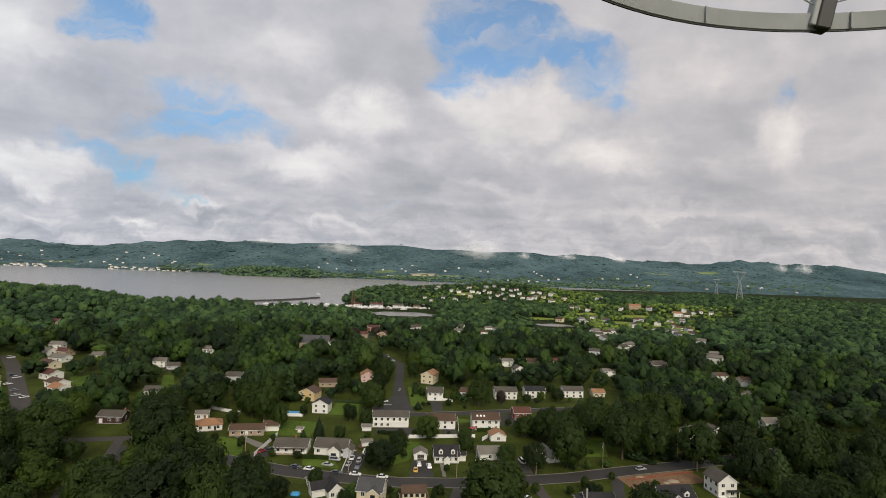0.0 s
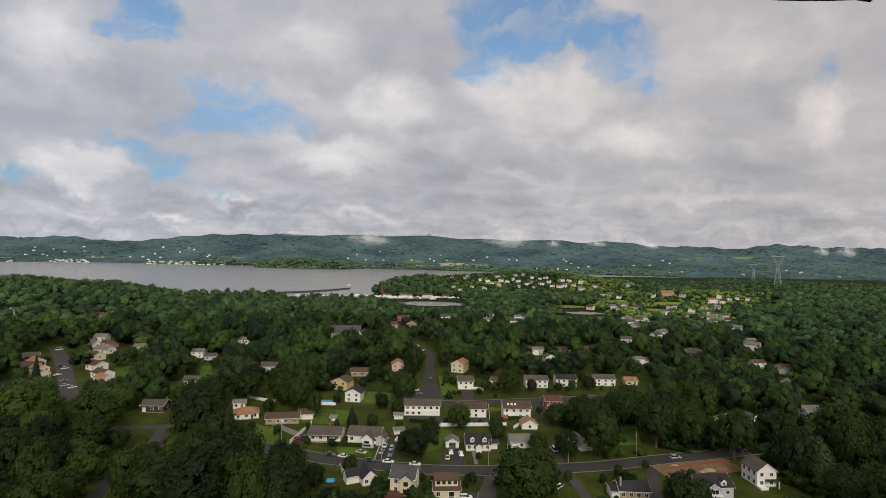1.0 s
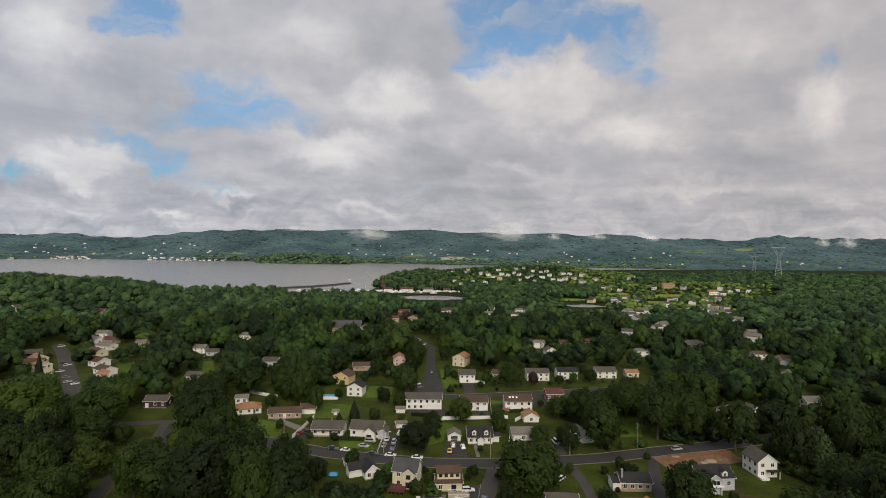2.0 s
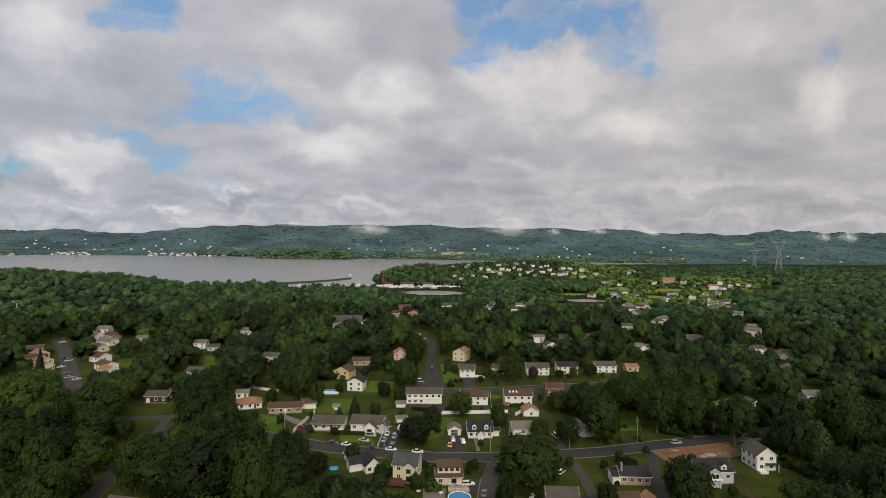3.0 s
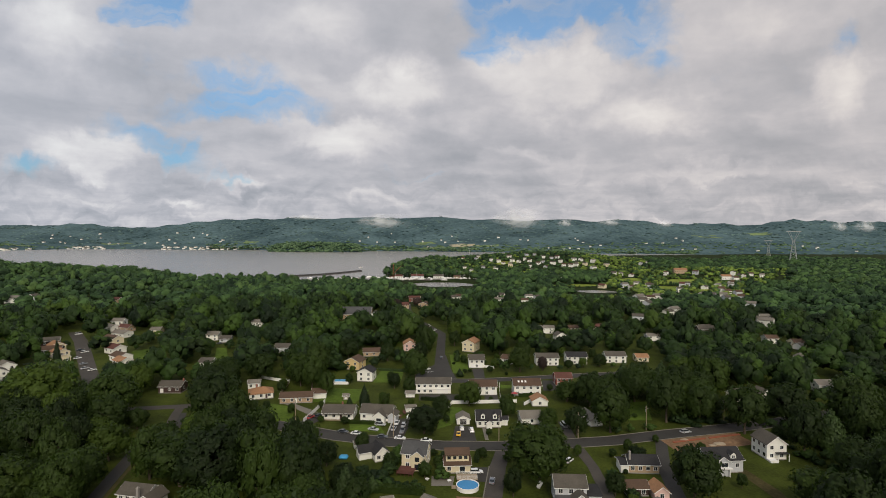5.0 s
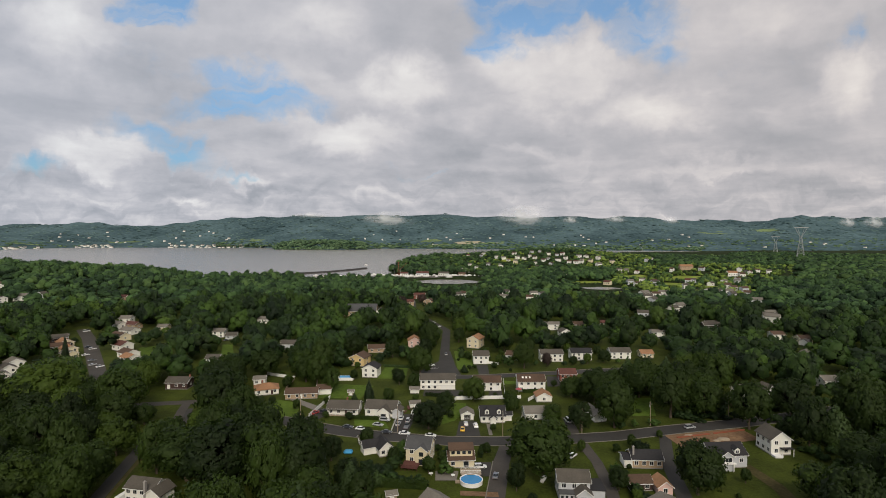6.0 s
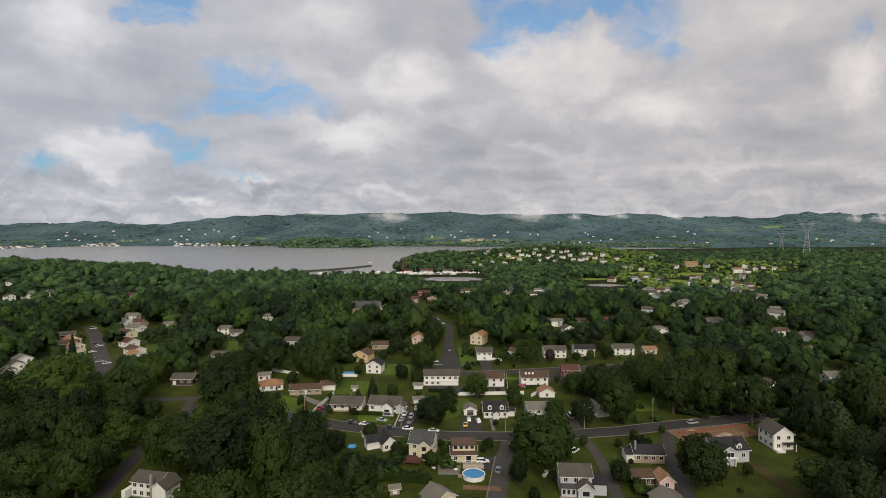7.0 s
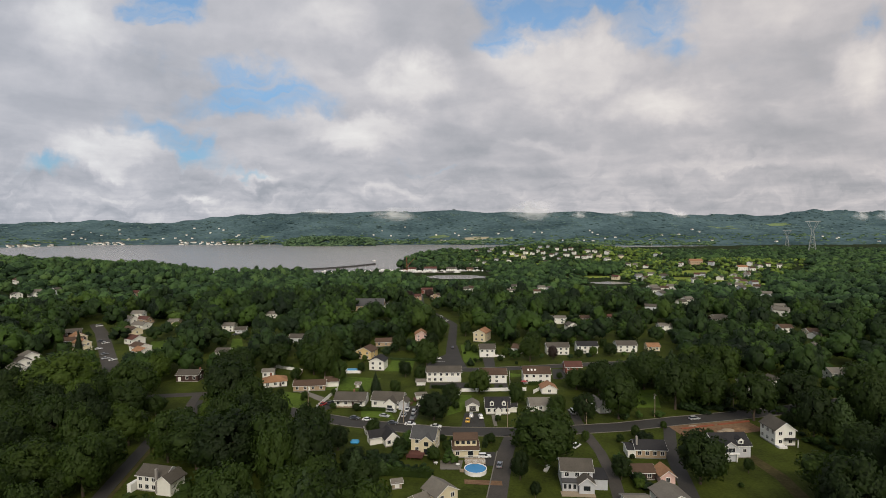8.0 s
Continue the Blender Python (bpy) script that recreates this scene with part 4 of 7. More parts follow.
for a in (-4.0, -2.6, -1.1):
    part("porch_window", boxed(-0.4, 0.4, -0.04, 0.02, 1.0, 2.4), PANE, ob, "dark porch window").location = (a, -6.42, 0)
part("deck", boxed(-5.4, 4.8, -9.4, -6.4, -0.6, 0.25), PLANK, ob, "weathered timber deck")
part("porch_roof", boxed(-5.0, 0.1, -6.9, -3.8, 3.0, 3.25), ROOF_BLUE, ob, "flat blue-grey porch roof")
part("side_wing", boxed(4.8, 9.3, -4.5, 3.0, -1.0, 3.4), GREYWALL, ob, "pale grey flat-roofed wing")
part("side_roof", boxed(4.7, 9.6, -4.8, 3.2, 3.4, 3.65), ROOF_DARK, ob, "flat black roof")
ob = house(72.6, 184.6, 10.4, 7.2, 3.3, 2.0, -4, TANWALL, ROOF_DARK, "tan brick ranch house with a charcoal roof", front=4)
chimney(ob, -4.6, -2.0, 2.0, 7.2, 0.6, STONE)
gable_block(ob, 3.2, 6.2, 3.0, 0.8, WHITE, ROOF_DARK, "x", -6.4, -0.5)
house(70.5, 165.0, 4.6, 6, 2.8, 1.7, 0, PINKWALL, ROOF_ORANGE, "small pink shed with an orange-brown roof", ridge="y", front=1, back=0, side=0, category="shed", group="sheds")
house(64.0, 168.0, 7.0, 6, 2.6, 1.4, 2, DARKWALL, ROOF_BROWN, "low dark outbuilding with a brown roof", front=2, category="shed", group="sheds")
house(66.5, 150.0, 8.6, 9, 3.0, 2.0, 8, WHITE, ROOF_PALE, "white house with a pale grey roof", ridge="y", front=2)
house(55.5, 148.0, 7, 6, 2.6, 1.0, 0, WHITE, ROOF_PALE, "low flat-roofed white outbuilding", front=1, category="shed", group="sheds")
ob = house(101.0, 186.0, 13, 9, 4.6, 2.8, 4, GREYWALL, ROOF_DARK, "new house with a charcoal roof and white gables", storeys=1, front=3)
gable_block(ob, 5.6, 3.0, 5.0, 1.9, GREYWALL, ROOF_DARK, "y", -2.6, -5.6)
window(ob, "f", -2.6, 4.0, 3.6, 1.5, 0, 0, 3).location = (-2.6, -7.12, 4.0)
dormer(ob, 3.0, -4.2, 5.0, 2.0, 1.3, WHITE, ROOF_DARK)
for a in (-4.8, -0.4):
    part("porch_post", boxed(-0.15, 0.15, -0.15, 0.15, 0, 2.9), TRIM, ob).location = (a, -7.6, 0)
part("porch_roof", boxed(-5.6, 0.4, -8.0, -7.0, 2.8, 3.1), TRIM, ob)
ob = house(126.2, 196.6, 7.6, 9.0, 6.0, 2.8, 2, WHITE, ROOF_GREY, "white two-storey farmhouse with a weathered grey-brown gabled roof", ridge="y", storeys=2, front=2, side=3)
part("porch_roof", boxed(-0.6, 4.0, -6.2, -4.5, 2.8, 3.0), ROOF_DARK, ob, "dark porch roof")
part("porch", boxed(-3.8, -0.8, -7.0, -4.5, -0.5, 0.7), TRIM, ob, "white railed steps")
for a in (-0.4, 3.8):
    part("porch_post", boxed(-0.1, 0.1, -0.1, 0.1, 0, 2.8), TRIM, ob).location = (a, -6.0, 0)
# houses among the woods to the west
ob = house(-91.0, 160.0, 9.6, 6.8, 4.9, 1.9, -12, WHITE, ROOF_GREY, "white two-storey house with a worn grey roof", storeys=2, front=4, side=2)
gable_block(ob, 5.2, 6.4, 4.2, 1.8, WHITE, ROOF_GREY, "y", 5.8, -1.6)
part("porch", boxed(-6.6, -5.2, -5.5, -1.0, -0.5, 2.6), TRIM, ob, "white side porch")
chimney(ob, 3.4, -4.6, 0.5, 8.0, 0.7, STONE)
house(-138.6, 277.4, 11.5, 8, 3.6, 2.0, 0, DARKWALL, ROOF_GREY, "dark brown house with a grey roof in a clearing", front=3, doors=[("f", -4, 1.4, 2.1, TRIM)], chim=(5.4, 0))
for x, y, w, d, h, rise, rot, wall, roof, label, ridge in (
        (-254, 312, 9, 9, 5.2, 2.2, 50, WHITE, ROOF_PALE, "white gabled house beside a quiet street", "y"), (-247, 298, 8, 9, 5.0, 2.2, 50, WHITE, ROOF_GREY, "white gabled house with a grey roof", "y"),
        (-241, 286, 7, 8, 4.6, 2.0, 50, WHITE, ROOF_PALE, "white gabled house with a pale roof", "y"), (-250, 352, 8, 10, 4.4, 2.2, 55, CREAM, ROOF_ORANGE, "house with an ochre roof beside the street", "y"),
        (-240, 338, 8, 10, 4.2, 2.0, 55, CREAM, ROOF_PALE, "cream house with a pale roof", "y"), (-205, 344, 12, 9, 3.6, 2.0, -35, WHITE, ROOF_BROWN, "white house with a brown roof", "x"),
        (-197, 332, 10, 8, 3.4, 2.0, -35, WHITE, ROOF_ORANGE, "white house with a reddish roof", "x"), (-250, 422, 13, 9, 3.6, 2.0, -20, WHITE, ROOF_PALE, "pale-roofed house among trees", "x"),
        (-262, 448, 12, 8, 3.6, 2.0, -20, TANWALL, ROOF_RED, "house with a rust-red roof among trees", "x"), (-230, 436, 8, 8, 3.6, 2.0, 0, CREAM, ROOF_PALE, "small cream house among trees", "x"),
        (-284, 390, 12, 8, 4.0, 2.0, 30, DARKWALL, ROOF_GREY, "dark house with a grey roof above the street", "x"), (-266, 371, 9, 10, 4.6, 2.4, 50, CREAM, ROOF_ORANGE, "house with an ochre gabled roof among trees", "y"), (-274, 447, 12, 8, 4.0, 2.0, -30, WHITE, ROOF_PALE, "white house with a pale roof up the street", "x"), (-283, 474, 10, 8, 4.0, 2.2, 0, WHITE, ROOF_PALE, "pale-roofed house at the end of the street", "x"), (-243, 398, 13, 9, 4.0, 2.2, -30, CREAM, ROOF_BROWN, "cream house with a wide brown roof", "x"), (-222, 366, 11, 9, 4.0, 2.2, -30, WHITE, ROOF_RED, "white house with a rust-red roof", "x"),
        (-173, 411, 9, 8, 4.6, 2.0, 0, WHITE, ROOF_PALE, "white house at the top of a grassy strip", "x"), (-161, 404, 8, 7, 3.0, 1.8, 10, GREYWALL, ROOF_GREY, "grey house with parked cars in front", "x"),
        (-264, 364, 12, 8, 3.4, 2.0, 20, DARKWALL, ROOF_BROWN, "brown house under trees", "x"), (-143, 330, 8, 8, 3.4, 2.0, 0, WHITE, ROOF_GREY, "white cottage deep in the trees", "x"),
        (93, 446, 14, 8, 5.0, 1.6, 0, WHITE, ROOF_PALE, "white house with a pale low roof in the woods", "x"), (98, 416, 8, 7, 4.4, 2.0, 15, WHITE, ROOF_GREY, "small white gabled house in the woods", "y"), (119, 452, 10, 8, 3.6, 2.0, 0, TANWALL, ROOF_BROWN, "tan house with a brown roof in the woods", "x"), (140, 457, 16, 8, 3.8, 2.0, 0, CREAM, ROOF_RED, "long house with a rust-red roof in the woods", "x"), (234, 451, 14, 9, 4.6, 2.2, 10, WHITE, ROOF_GREY, "white house with a grey roof in the woods", "x"), (322, 512, 10, 8, 5.0, 2.0, 0, WHITE, ROOF_PALE, "white house high in the woods", "x"), (164, 261, 8, 7, 5.0, 2.0, 10, WHITE, ROOF_GREY, "white house behind tall street trees", "y"),
        (-38, 597, 14, 9, 4.6, 2.4, 10, TANWALL, ROOF_RED, "brown house with a rust-red roof beside the uphill street", "x"), (-13, 600, 12, 9, 5.0, 2.6, -20, TANWALL, ROOF_BROWN, "tan house with a brown roof at the top of the street", "y"), (-27, 668, 14, 9, 5.0, 2.4, 0, REDWALL, ROOF_RED, "red-brown house above the street", "x"),
        (170, 411, 10, 8, 5.0, 1.4, 0, WHITE, ROOF_PALE, "white flat-looking house among trees", "x"), (229, 444, 14, 8, 4.6, 2.2, 0, DARKWALL, ROOF_GREY, "dark house with a grey roof among trees", "x"),
        (268, 386, 9, 8, 4.6, 2.0, 0, CREAM, ROOF_BROWN, "cream house half hidden by trees", "x"), (207, 278, 9, 8, 4.6, 2.0, 0, WHITE, ROOF_PALE, "white house half hidden by trees", "x"),
        (258, 402, 9, 8, 4.6, 2.0, 0, WHITE, ROOF_BROWN, "white house with a brown roof among trees", "x"), (152, 262, 8, 7, 4.4, 2.0, 20, WHITE, ROOF_PALE, "white house behind street trees", "x"),
        (-98, 283, 6, 5, 3.4, 1.2, 10, WHITE, ROOF_PALE, "small white house behind a fence", "x"), (-108, 372, 10, 8, 3.6, 2.2, 0, GREYWALL, ROOF_GREY, "grey-roofed house in the trees", "x"),
        (-462, 580, 12, 9, 5.4, 2.4, 20, WHITE, ROOF_PALE, "white house standing out of the woods", "x"), (-446, 590, 9, 8, 6.0, 2.4, -10, GREYWALL, ROOF_GREY, "tall grey house standing out of the woods", "y"), (-472, 566, 9, 8, 5.0, 2.2, 60, WHITE, ROOF_GREY, "white gabled house among trees", "y"), (-362, 600, 11, 9, 4.0, 2.2, 0, TANWALL, ROOF_RED, "red-roofed house among trees", "x"), (-159, 473, 10, 8, 4.0, 2.0, 0, WHITE, ROOF_PALE, "pale-roofed house deep in the woods", "x"),
        (48, 340, 10, 8, 3.2, 2.0, -25, WHITE, ROOF_BROWN, "white house behind a tall light green tree", "x")):
    house(x, y, w, d, h, rise, rot, wall, roof, label, ridge, front=2, side=1, back=0, storeys=2 if h > 4.3 else 1, reach=0.22, r=7.0, veil=3.2)
# the large grey-roofed hall and the houses round it
ob = house(-80, 524, 32, 20, 5.0, 6.0, 0, TANWALL, ROOF_BLUE, "large hall with a broad grey roof among trees", front=6, side=3, reach=0.12, r=15, category="hall", veil=4.5)
gable_block(ob, 9, 12, 4.5, 3.0, WHITE, ROOF_GREY, "y", 20, -4)

# ---------------------------------------------------------------- far houses: the town, the point, the hillside
def far_house(x, y, w, d, h, rot, wall, roof, label):
    z = ground_z(x, y)
    ob = thing("house", x, y, z, rot, label, "house", "far houses")
    part("wall", prism([(-d / 2, -3), (d / 2, -3), (d / 2, h), (0, h + d * 0.28), (-d / 2, h)], -w / 2, w / 2), wall, ob)
    e = d / 2 + 0.4
    part("roof", prism([(-e, h - 0.15), (0, h + d * 0.29), (e, h - 0.15), (e, h + 0.15), (0, h + d * 0.29 + 0.3), (-e, h + 0.15)], -w / 2 - 0.4, w / 2 + 0.4), roof, ob)
    n = max(2, int(w / 4))
    for k in range(n):
        part("window", boxed(-0.6, 0.6, -0.06, 0.03, 0, 1.4), PANE, ob, "dark window").location = ((k + 0.5) / n * w - w / 2, -d / 2, h * 0.45)
    keep(x, y, max(w, d) * 0.5 + (0.8 if y > 720 else 2.5), 0.03 if y > 720 else 0.18, 3.6)


rnd = random.Random(11)
WALLS = [WHITE, WHITE, WHITE, WHITE, GREYWALL, GREYWALL]
ROOFS = [ROOF_PALE, ROOF_GREY, ROOF_BROWN, ROOF_PALE, ROOF_PALE, ROOF_GREY, ROOF_RED]


def far_row(places, wide, deep, high, walls, roofs):
    for x, y in places:
        if ground_z(x, y) < WATER + 1:
            continue
        wall, roof = rnd.choice(walls), rnd.choice(roofs)
        far_house(x, y, rnd.uniform(*wide), rnd.uniform(*deep), rnd.uniform(*high), rnd.uniform(-50, 50), wall, roof, f"small {wall.name.split()[0]} house with a {roof.name.replace(' shingle', '')} roof among trees")


# the town on the hill beyond the cove
far_row([(80, 1527), (115, 1492), (152, 1436), (145, 1281), (47, 1209), (85, 1244), (118, 1309), (167, 1404), (176, 1370), (204, 1400), (219, 1385), (240, 1418), (248, 1387), (236, 1306),
         (227, 1233), (280, 1370), (271, 1292), (315, 1431), (333, 1440), (73, 1307), (125, 1541), (208, 1489), (257, 1491), (284, 1511), (295, 1445), (258, 1089), (271, 1096)], (7, 12), (7, 9.5), (4.5, 6.5), WALLS, ROOFS)
far_row([(326, 1374), (321, 1315), (337, 1307), (352, 1318), (360, 1341), (387, 1402), (380, 1335), (414, 1380), (430, 1321), (379, 1262), (368, 1401), (284, 894), (190, 1330), (262, 1342), (300, 1345)], (9, 15), (8, 10.5), (5, 7.5), [WHITE, WHITE, CREAM], ROOFS)
# the sunlit slope, and the lane climbing its shoulder
far_row([(393, 1156), (407, 1150), (416, 1115), (579, 1435), (538, 1375), (484, 1101), (541, 1089), (361, 940), (372, 915), (364, 890), (324, 868), (384, 823), (433, 920), (447, 869), (485, 898), (377, 740),
         (387, 731), (272, 701), (283, 690), (296, 697), (255, 647), (252, 623), (450, 935), (325, 902)], (8, 13), (7, 9.5), (4.5, 7), WALLS, ROOFS)
far_row([(447, 817), (444, 796), (505, 896), (535, 944), (574, 1000), (607, 1067), (609, 1033), (637, 1058), (555, 915), (414, 708), (376, 676), (371, 615), (440, 761), (394, 715), (649, 1038), (509, 760)], (8, 12), (7, 9.5), (4.5, 7), WALLS, [ROOF_PALE, ROOF_GREY, ROOF_BROWN])
draped("road", [(632, 1085), (598, 1040), (560, 960), (530, 905), (500, 850)], 9.0, ASPHALT_PALE, "pale lane climbing between houses", 0.5)
# houses standing out of the middle woods
far_row([(267, 382), (242, 346)], (6.5, 7.5), (5.5, 6.5), (2.8, 3.4), [WHITE], [ROOF_PALE, ROOF_GREY])
far_row([(123, 696), (134, 697), (108, 639), (90, 720), (79, 657), (31, 690), (21, 675), (196, 508), (239, 540), (256, 563), (309, 494), (306, 482), (-540, 650), (-585, 628), (62, 1180), (20, 1172)], (8, 12), (6.5, 8.5), (4.2, 6), WALLS, [ROOF_PALE, ROOF_GREY, ROOF_BROWN])
far_house(520, 1115, 26, 12, 8, -5, TANWALL, ROOF_ORANGE, "long orange-brown building on a slope")
far_house(560, 1010, 18, 11, 8, -5, WHITE, ROOF_ORANGE, "white house with an orange roof on a bright lawn")
# pale buildings along the far shore and up the hills
def gather(whole, piece, place):
    """Adds one small shape to a joined one."""
    twin = {v: whole.verts.new(place @ v.co) for v in piece.verts}
    for f in piece.faces:
        whole.faces.new([twin[v] for v in f.verts])
    piece.free()


shore_walls, shore_roofs = bmesh.new(), bmesh.new()
for k in range(150):
    on_shore = k % 5 < 3
    u = rnd.choice([rnd.uniform(-0.84, -0.4), rnd.uniform(-0.15, 0.3), rnd.uniform(0.2, 0.84)])
    if on_shore:
        u = rnd.choice([rnd.uniform(-0.85, -0.76), rnd.uniform(-0.69, -0.62), rnd.uniform(-0.52, -0.40), rnd.uniform(-0.52, -0.40), rnd.uniform(-0.44, -0.32)])
    edge = float(np.interp(u, [-0.84, -0.68, -0.33, 0.0, 0.3, 0.9], [2580, 2960, 3000, 2880, 2700, 2600]))
    y = edge + (rnd.uniform(8, 60) if on_shore else rnd.triangular(60, 520, 120))
    x = u * y
    big, tall = rnd.uniform(0.35, 0.8) * (1.3 if on_shore else 1), rnd.uniform(3.5, 7.5)
    place = pose(x, y, ground_z(x, y) - 0.5, 0, 0, rnd.uniform(-20, 20))
    gather(shore_walls, boxed(-9 * big, 9 * big, -6, 6, -6, tall), place)
    gather(shore_roofs, prism([(-6.5, tall), (6.5, tall), (0, tall + 2.5)], -9.5 * big, 9.5 * big), place)
shore_town = tagged(part("shore_town", shore_walls, WHITE), "tiny pale buildings scattered along the far river bank", "buildings", kind="stuff")
part("roofs", shore_roofs, ROOF_PALE, shore_town, "pale grey roofs")


# ---------------------------------------------------------------- trees
def crown_arrays(g, radius, height, low, clumps, flakes, size, shape="round", core=True, body=0.76, rough=0.5, push=(0.5, 0.72), lobe=(0.32, 0.48), whole=0.35):
    """Leaf clumps as small bent flakes over a crown of many lobes, round a dim inner body."""
    centres, radii = [], []
    for k in range(clumps):
        t = (k + 0.5) / clumps
        if shape == "cone":
            z = low + (height - low) * t
            rr = radius * (1 - t) ** 0.8
            a = k * 2.4
            centres.append((math.cos(a) * rr * 0.45, math.sin(a) * rr * 0.45, z))
            radii.append(max(rr * 0.62, 0.35))
        else:
            a, zz = k * 2.4 + g.uniform(-0.3, 0.3), 1 - 1.75 * t
            rr = math.sqrt(max(0, 1 - zz * zz))
            reach = g.uniform(*push)
            mid = (height + low) / 2
            centres.append((math.cos(a) * rr * radius * reach, math.sin(a) * rr * radius * reach, mid + zz * (height - low) / 2 * reach))
            radii.append(g.uniform(*lobe) * min(radius, (height - low) / 2 * 1.1))
    centres, radii = np.array(centres), np.array(radii)
    which = g.choice(clumps, flakes, p=radii ** 2 / (radii ** 2).sum())
    way = g.normal(size=(flakes, 3))
    way[:, 2] += 0.35
    way /= np.linalg.norm(way, axis=1)[:, None]
    pos = centres[which] + way * (radii[which] * g.uniform(0.80, 1.18, flakes))[:, None]
    nrm = way + g.normal(size=(flakes, 3)) * 0.36
    nrm /= np.linalg.norm(nrm, axis=1)[:, None]
    side = np.cross(nrm, g.normal(size=(flakes, 3)))
    side /= np.linalg.norm(side, axis=1)[:, None]
    up = np.cross(nrm, side)
    s = size * g.uniform(0.6, 1.35, flakes)[:, None]
    corners = [pos + side * s * g.uniform(0.7, 1.3, (flakes, 1)) - nrm * s * 0.15, pos - side * s * g.uniform(0.3, 0.9, (flakes, 1)) + up * s * g.uniform(0.6, 1.2, (flakes, 1)), pos - side * s * g.uniform(0.3, 0.9, (flakes, 1)) - up * s * g.uniform(0.6, 1.2, (flakes, 1)) - nrm * s * 0.15]
    verts = np.stack(corners, 1).reshape(-1, 3)
    heart = np.array([0, 0, low + (height - low) * 0.4])
    out = pos - heart
    out /= np.linalg.norm(out, axis=1)[:, None]
    soft_ = way * (1.1 - whole) + out * whole + (nrm - way) * rough
    normals = np.repeat(soft_ / np.linalg.norm(soft_, axis=1)[:, None], 3, axis=0)
    quads = np.arange(flakes * 3).reshape(-1, 3)
    tris = np.zeros((0, 3), int)
    if core:
        for c, r in zip(centres, radii):
            bm = bmesh.new()
            bmesh.ops.create_icosphere(bm, subdivisions=1, radius=r * body)
            v = np.array([p.co[:] for p in bm.verts]) * (1 + g.uniform(-0.15, 0.15, (len(bm.verts), 1))) + c
            f = np.array([[q.index for q in p.verts] for p in bm.faces]) + len(verts)
            bm.free()
            o = (v - c) / np.linalg.norm(v - c, axis=1)[:, None] * (1.1 - whole) + (v - heart) / np.linalg.norm(v - heart, axis=1)[:, None] * whole
            o /= np.linalg.norm(o, axis=1)[:, None]
            verts, tris, normals = np.r_[verts, v], np.r_[tris, f], np.r_[normals, o]
    return verts, quads, tris, normals


def crown_mesh(name, mat, seed, *shape, **more):
    v, q, t, o = crown_arrays(np.random.default_rng(seed), *shape, **more)
    return arrays_mesh(name, v, [q, t], [mat], smooth=True, normals=o)


def trunk_mesh(name, radius, height, seed, limbs=5):
    bm = bmesh.new()
    r = random.Random(seed)
    p = Vector((0, 0, -0.6))
    for k in range(4):
        q = Vector((r.uniform(-0.15, 0.15), r.uniform(-0.15, 0.15), height * (k + 1) / 4))
        rod(bm, p, q, radius * (1 - 0.18 * k), radius * (1 - 0.18 * (k + 1)), 7)
        p = q
    for k in range(limbs):
        a, z = k * 6.28 / limbs + r.uniform(-0.4, 0.4), height * r.uniform(0.45, 0.8)
        rod(bm, (0, 0, z), (math.cos(a) * 2.6, math.sin(a) * 2.6, z + 2.2), radius * 0.4, radius * 0.12, 5)
    mesh = bpy.data.meshes.new(name)
    bm.to_mesh(mesh)
    bm.free()
    mesh.materials.append(BARK)
    return mesh


# each kind stands ten metres high with a crown of five metres' radius, and is scaled to its place
KINDS = {}
for k, (mat, n) in {"d": (LEAF[0], 6), "l": (LEAF[1], 3), "p": (LEAF[2], 2), "w": (LEAF[1], 1)}.items():
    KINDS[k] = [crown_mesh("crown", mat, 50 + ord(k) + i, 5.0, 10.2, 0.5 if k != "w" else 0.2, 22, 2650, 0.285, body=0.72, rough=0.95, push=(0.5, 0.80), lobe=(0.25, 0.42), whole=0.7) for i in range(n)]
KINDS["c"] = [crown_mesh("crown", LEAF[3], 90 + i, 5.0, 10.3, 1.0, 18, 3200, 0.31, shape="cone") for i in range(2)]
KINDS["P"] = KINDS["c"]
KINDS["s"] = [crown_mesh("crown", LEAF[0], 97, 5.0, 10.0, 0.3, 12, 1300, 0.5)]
TRUNKS = [trunk_mesh("trunk", 0.32, 6.0, i) for i in range(4)]
TREE_LABEL = {"d": "broadleaf tree in full dark green leaf", "l": "broadleaf tree with light yellow-green leaves", "p": "small tree with dark purple leaves", "w": "drooping light green willow in a garden",
              "c": "dark green conifer with a pointed crown", "P": "slender dark columnar conifer", "s": "clipped green garden shrub"}
tree_dice = random.Random(5)
PLANTED = []


def tree(x, y, radius, height, kind="d"):
    z = ground_z(x, y)
    ob = thing("tree" if kind != "s" else "shrub", x, y, z, 0, TREE_LABEL[kind], "tree" if kind != "s" else "shrub", "shrubs" if kind == "s" else "trees")
    crown = link_mesh("crown", tree_dice.choice(KINDS[kind]), None, ob)
    trunk = link_mesh("trunk", tree_dice.choice(TRUNKS), None, ob)
    ob.matrix_basis = pose(x, y, z, 0, 0, tree_dice.uniform(0, 360)) @ Matrix.Diagonal((radius / 5, radius / 5 * tree_dice.uniform(0.9, 1.1), height / 10.2, 1))
    PLANTED.append((x, y, radius))


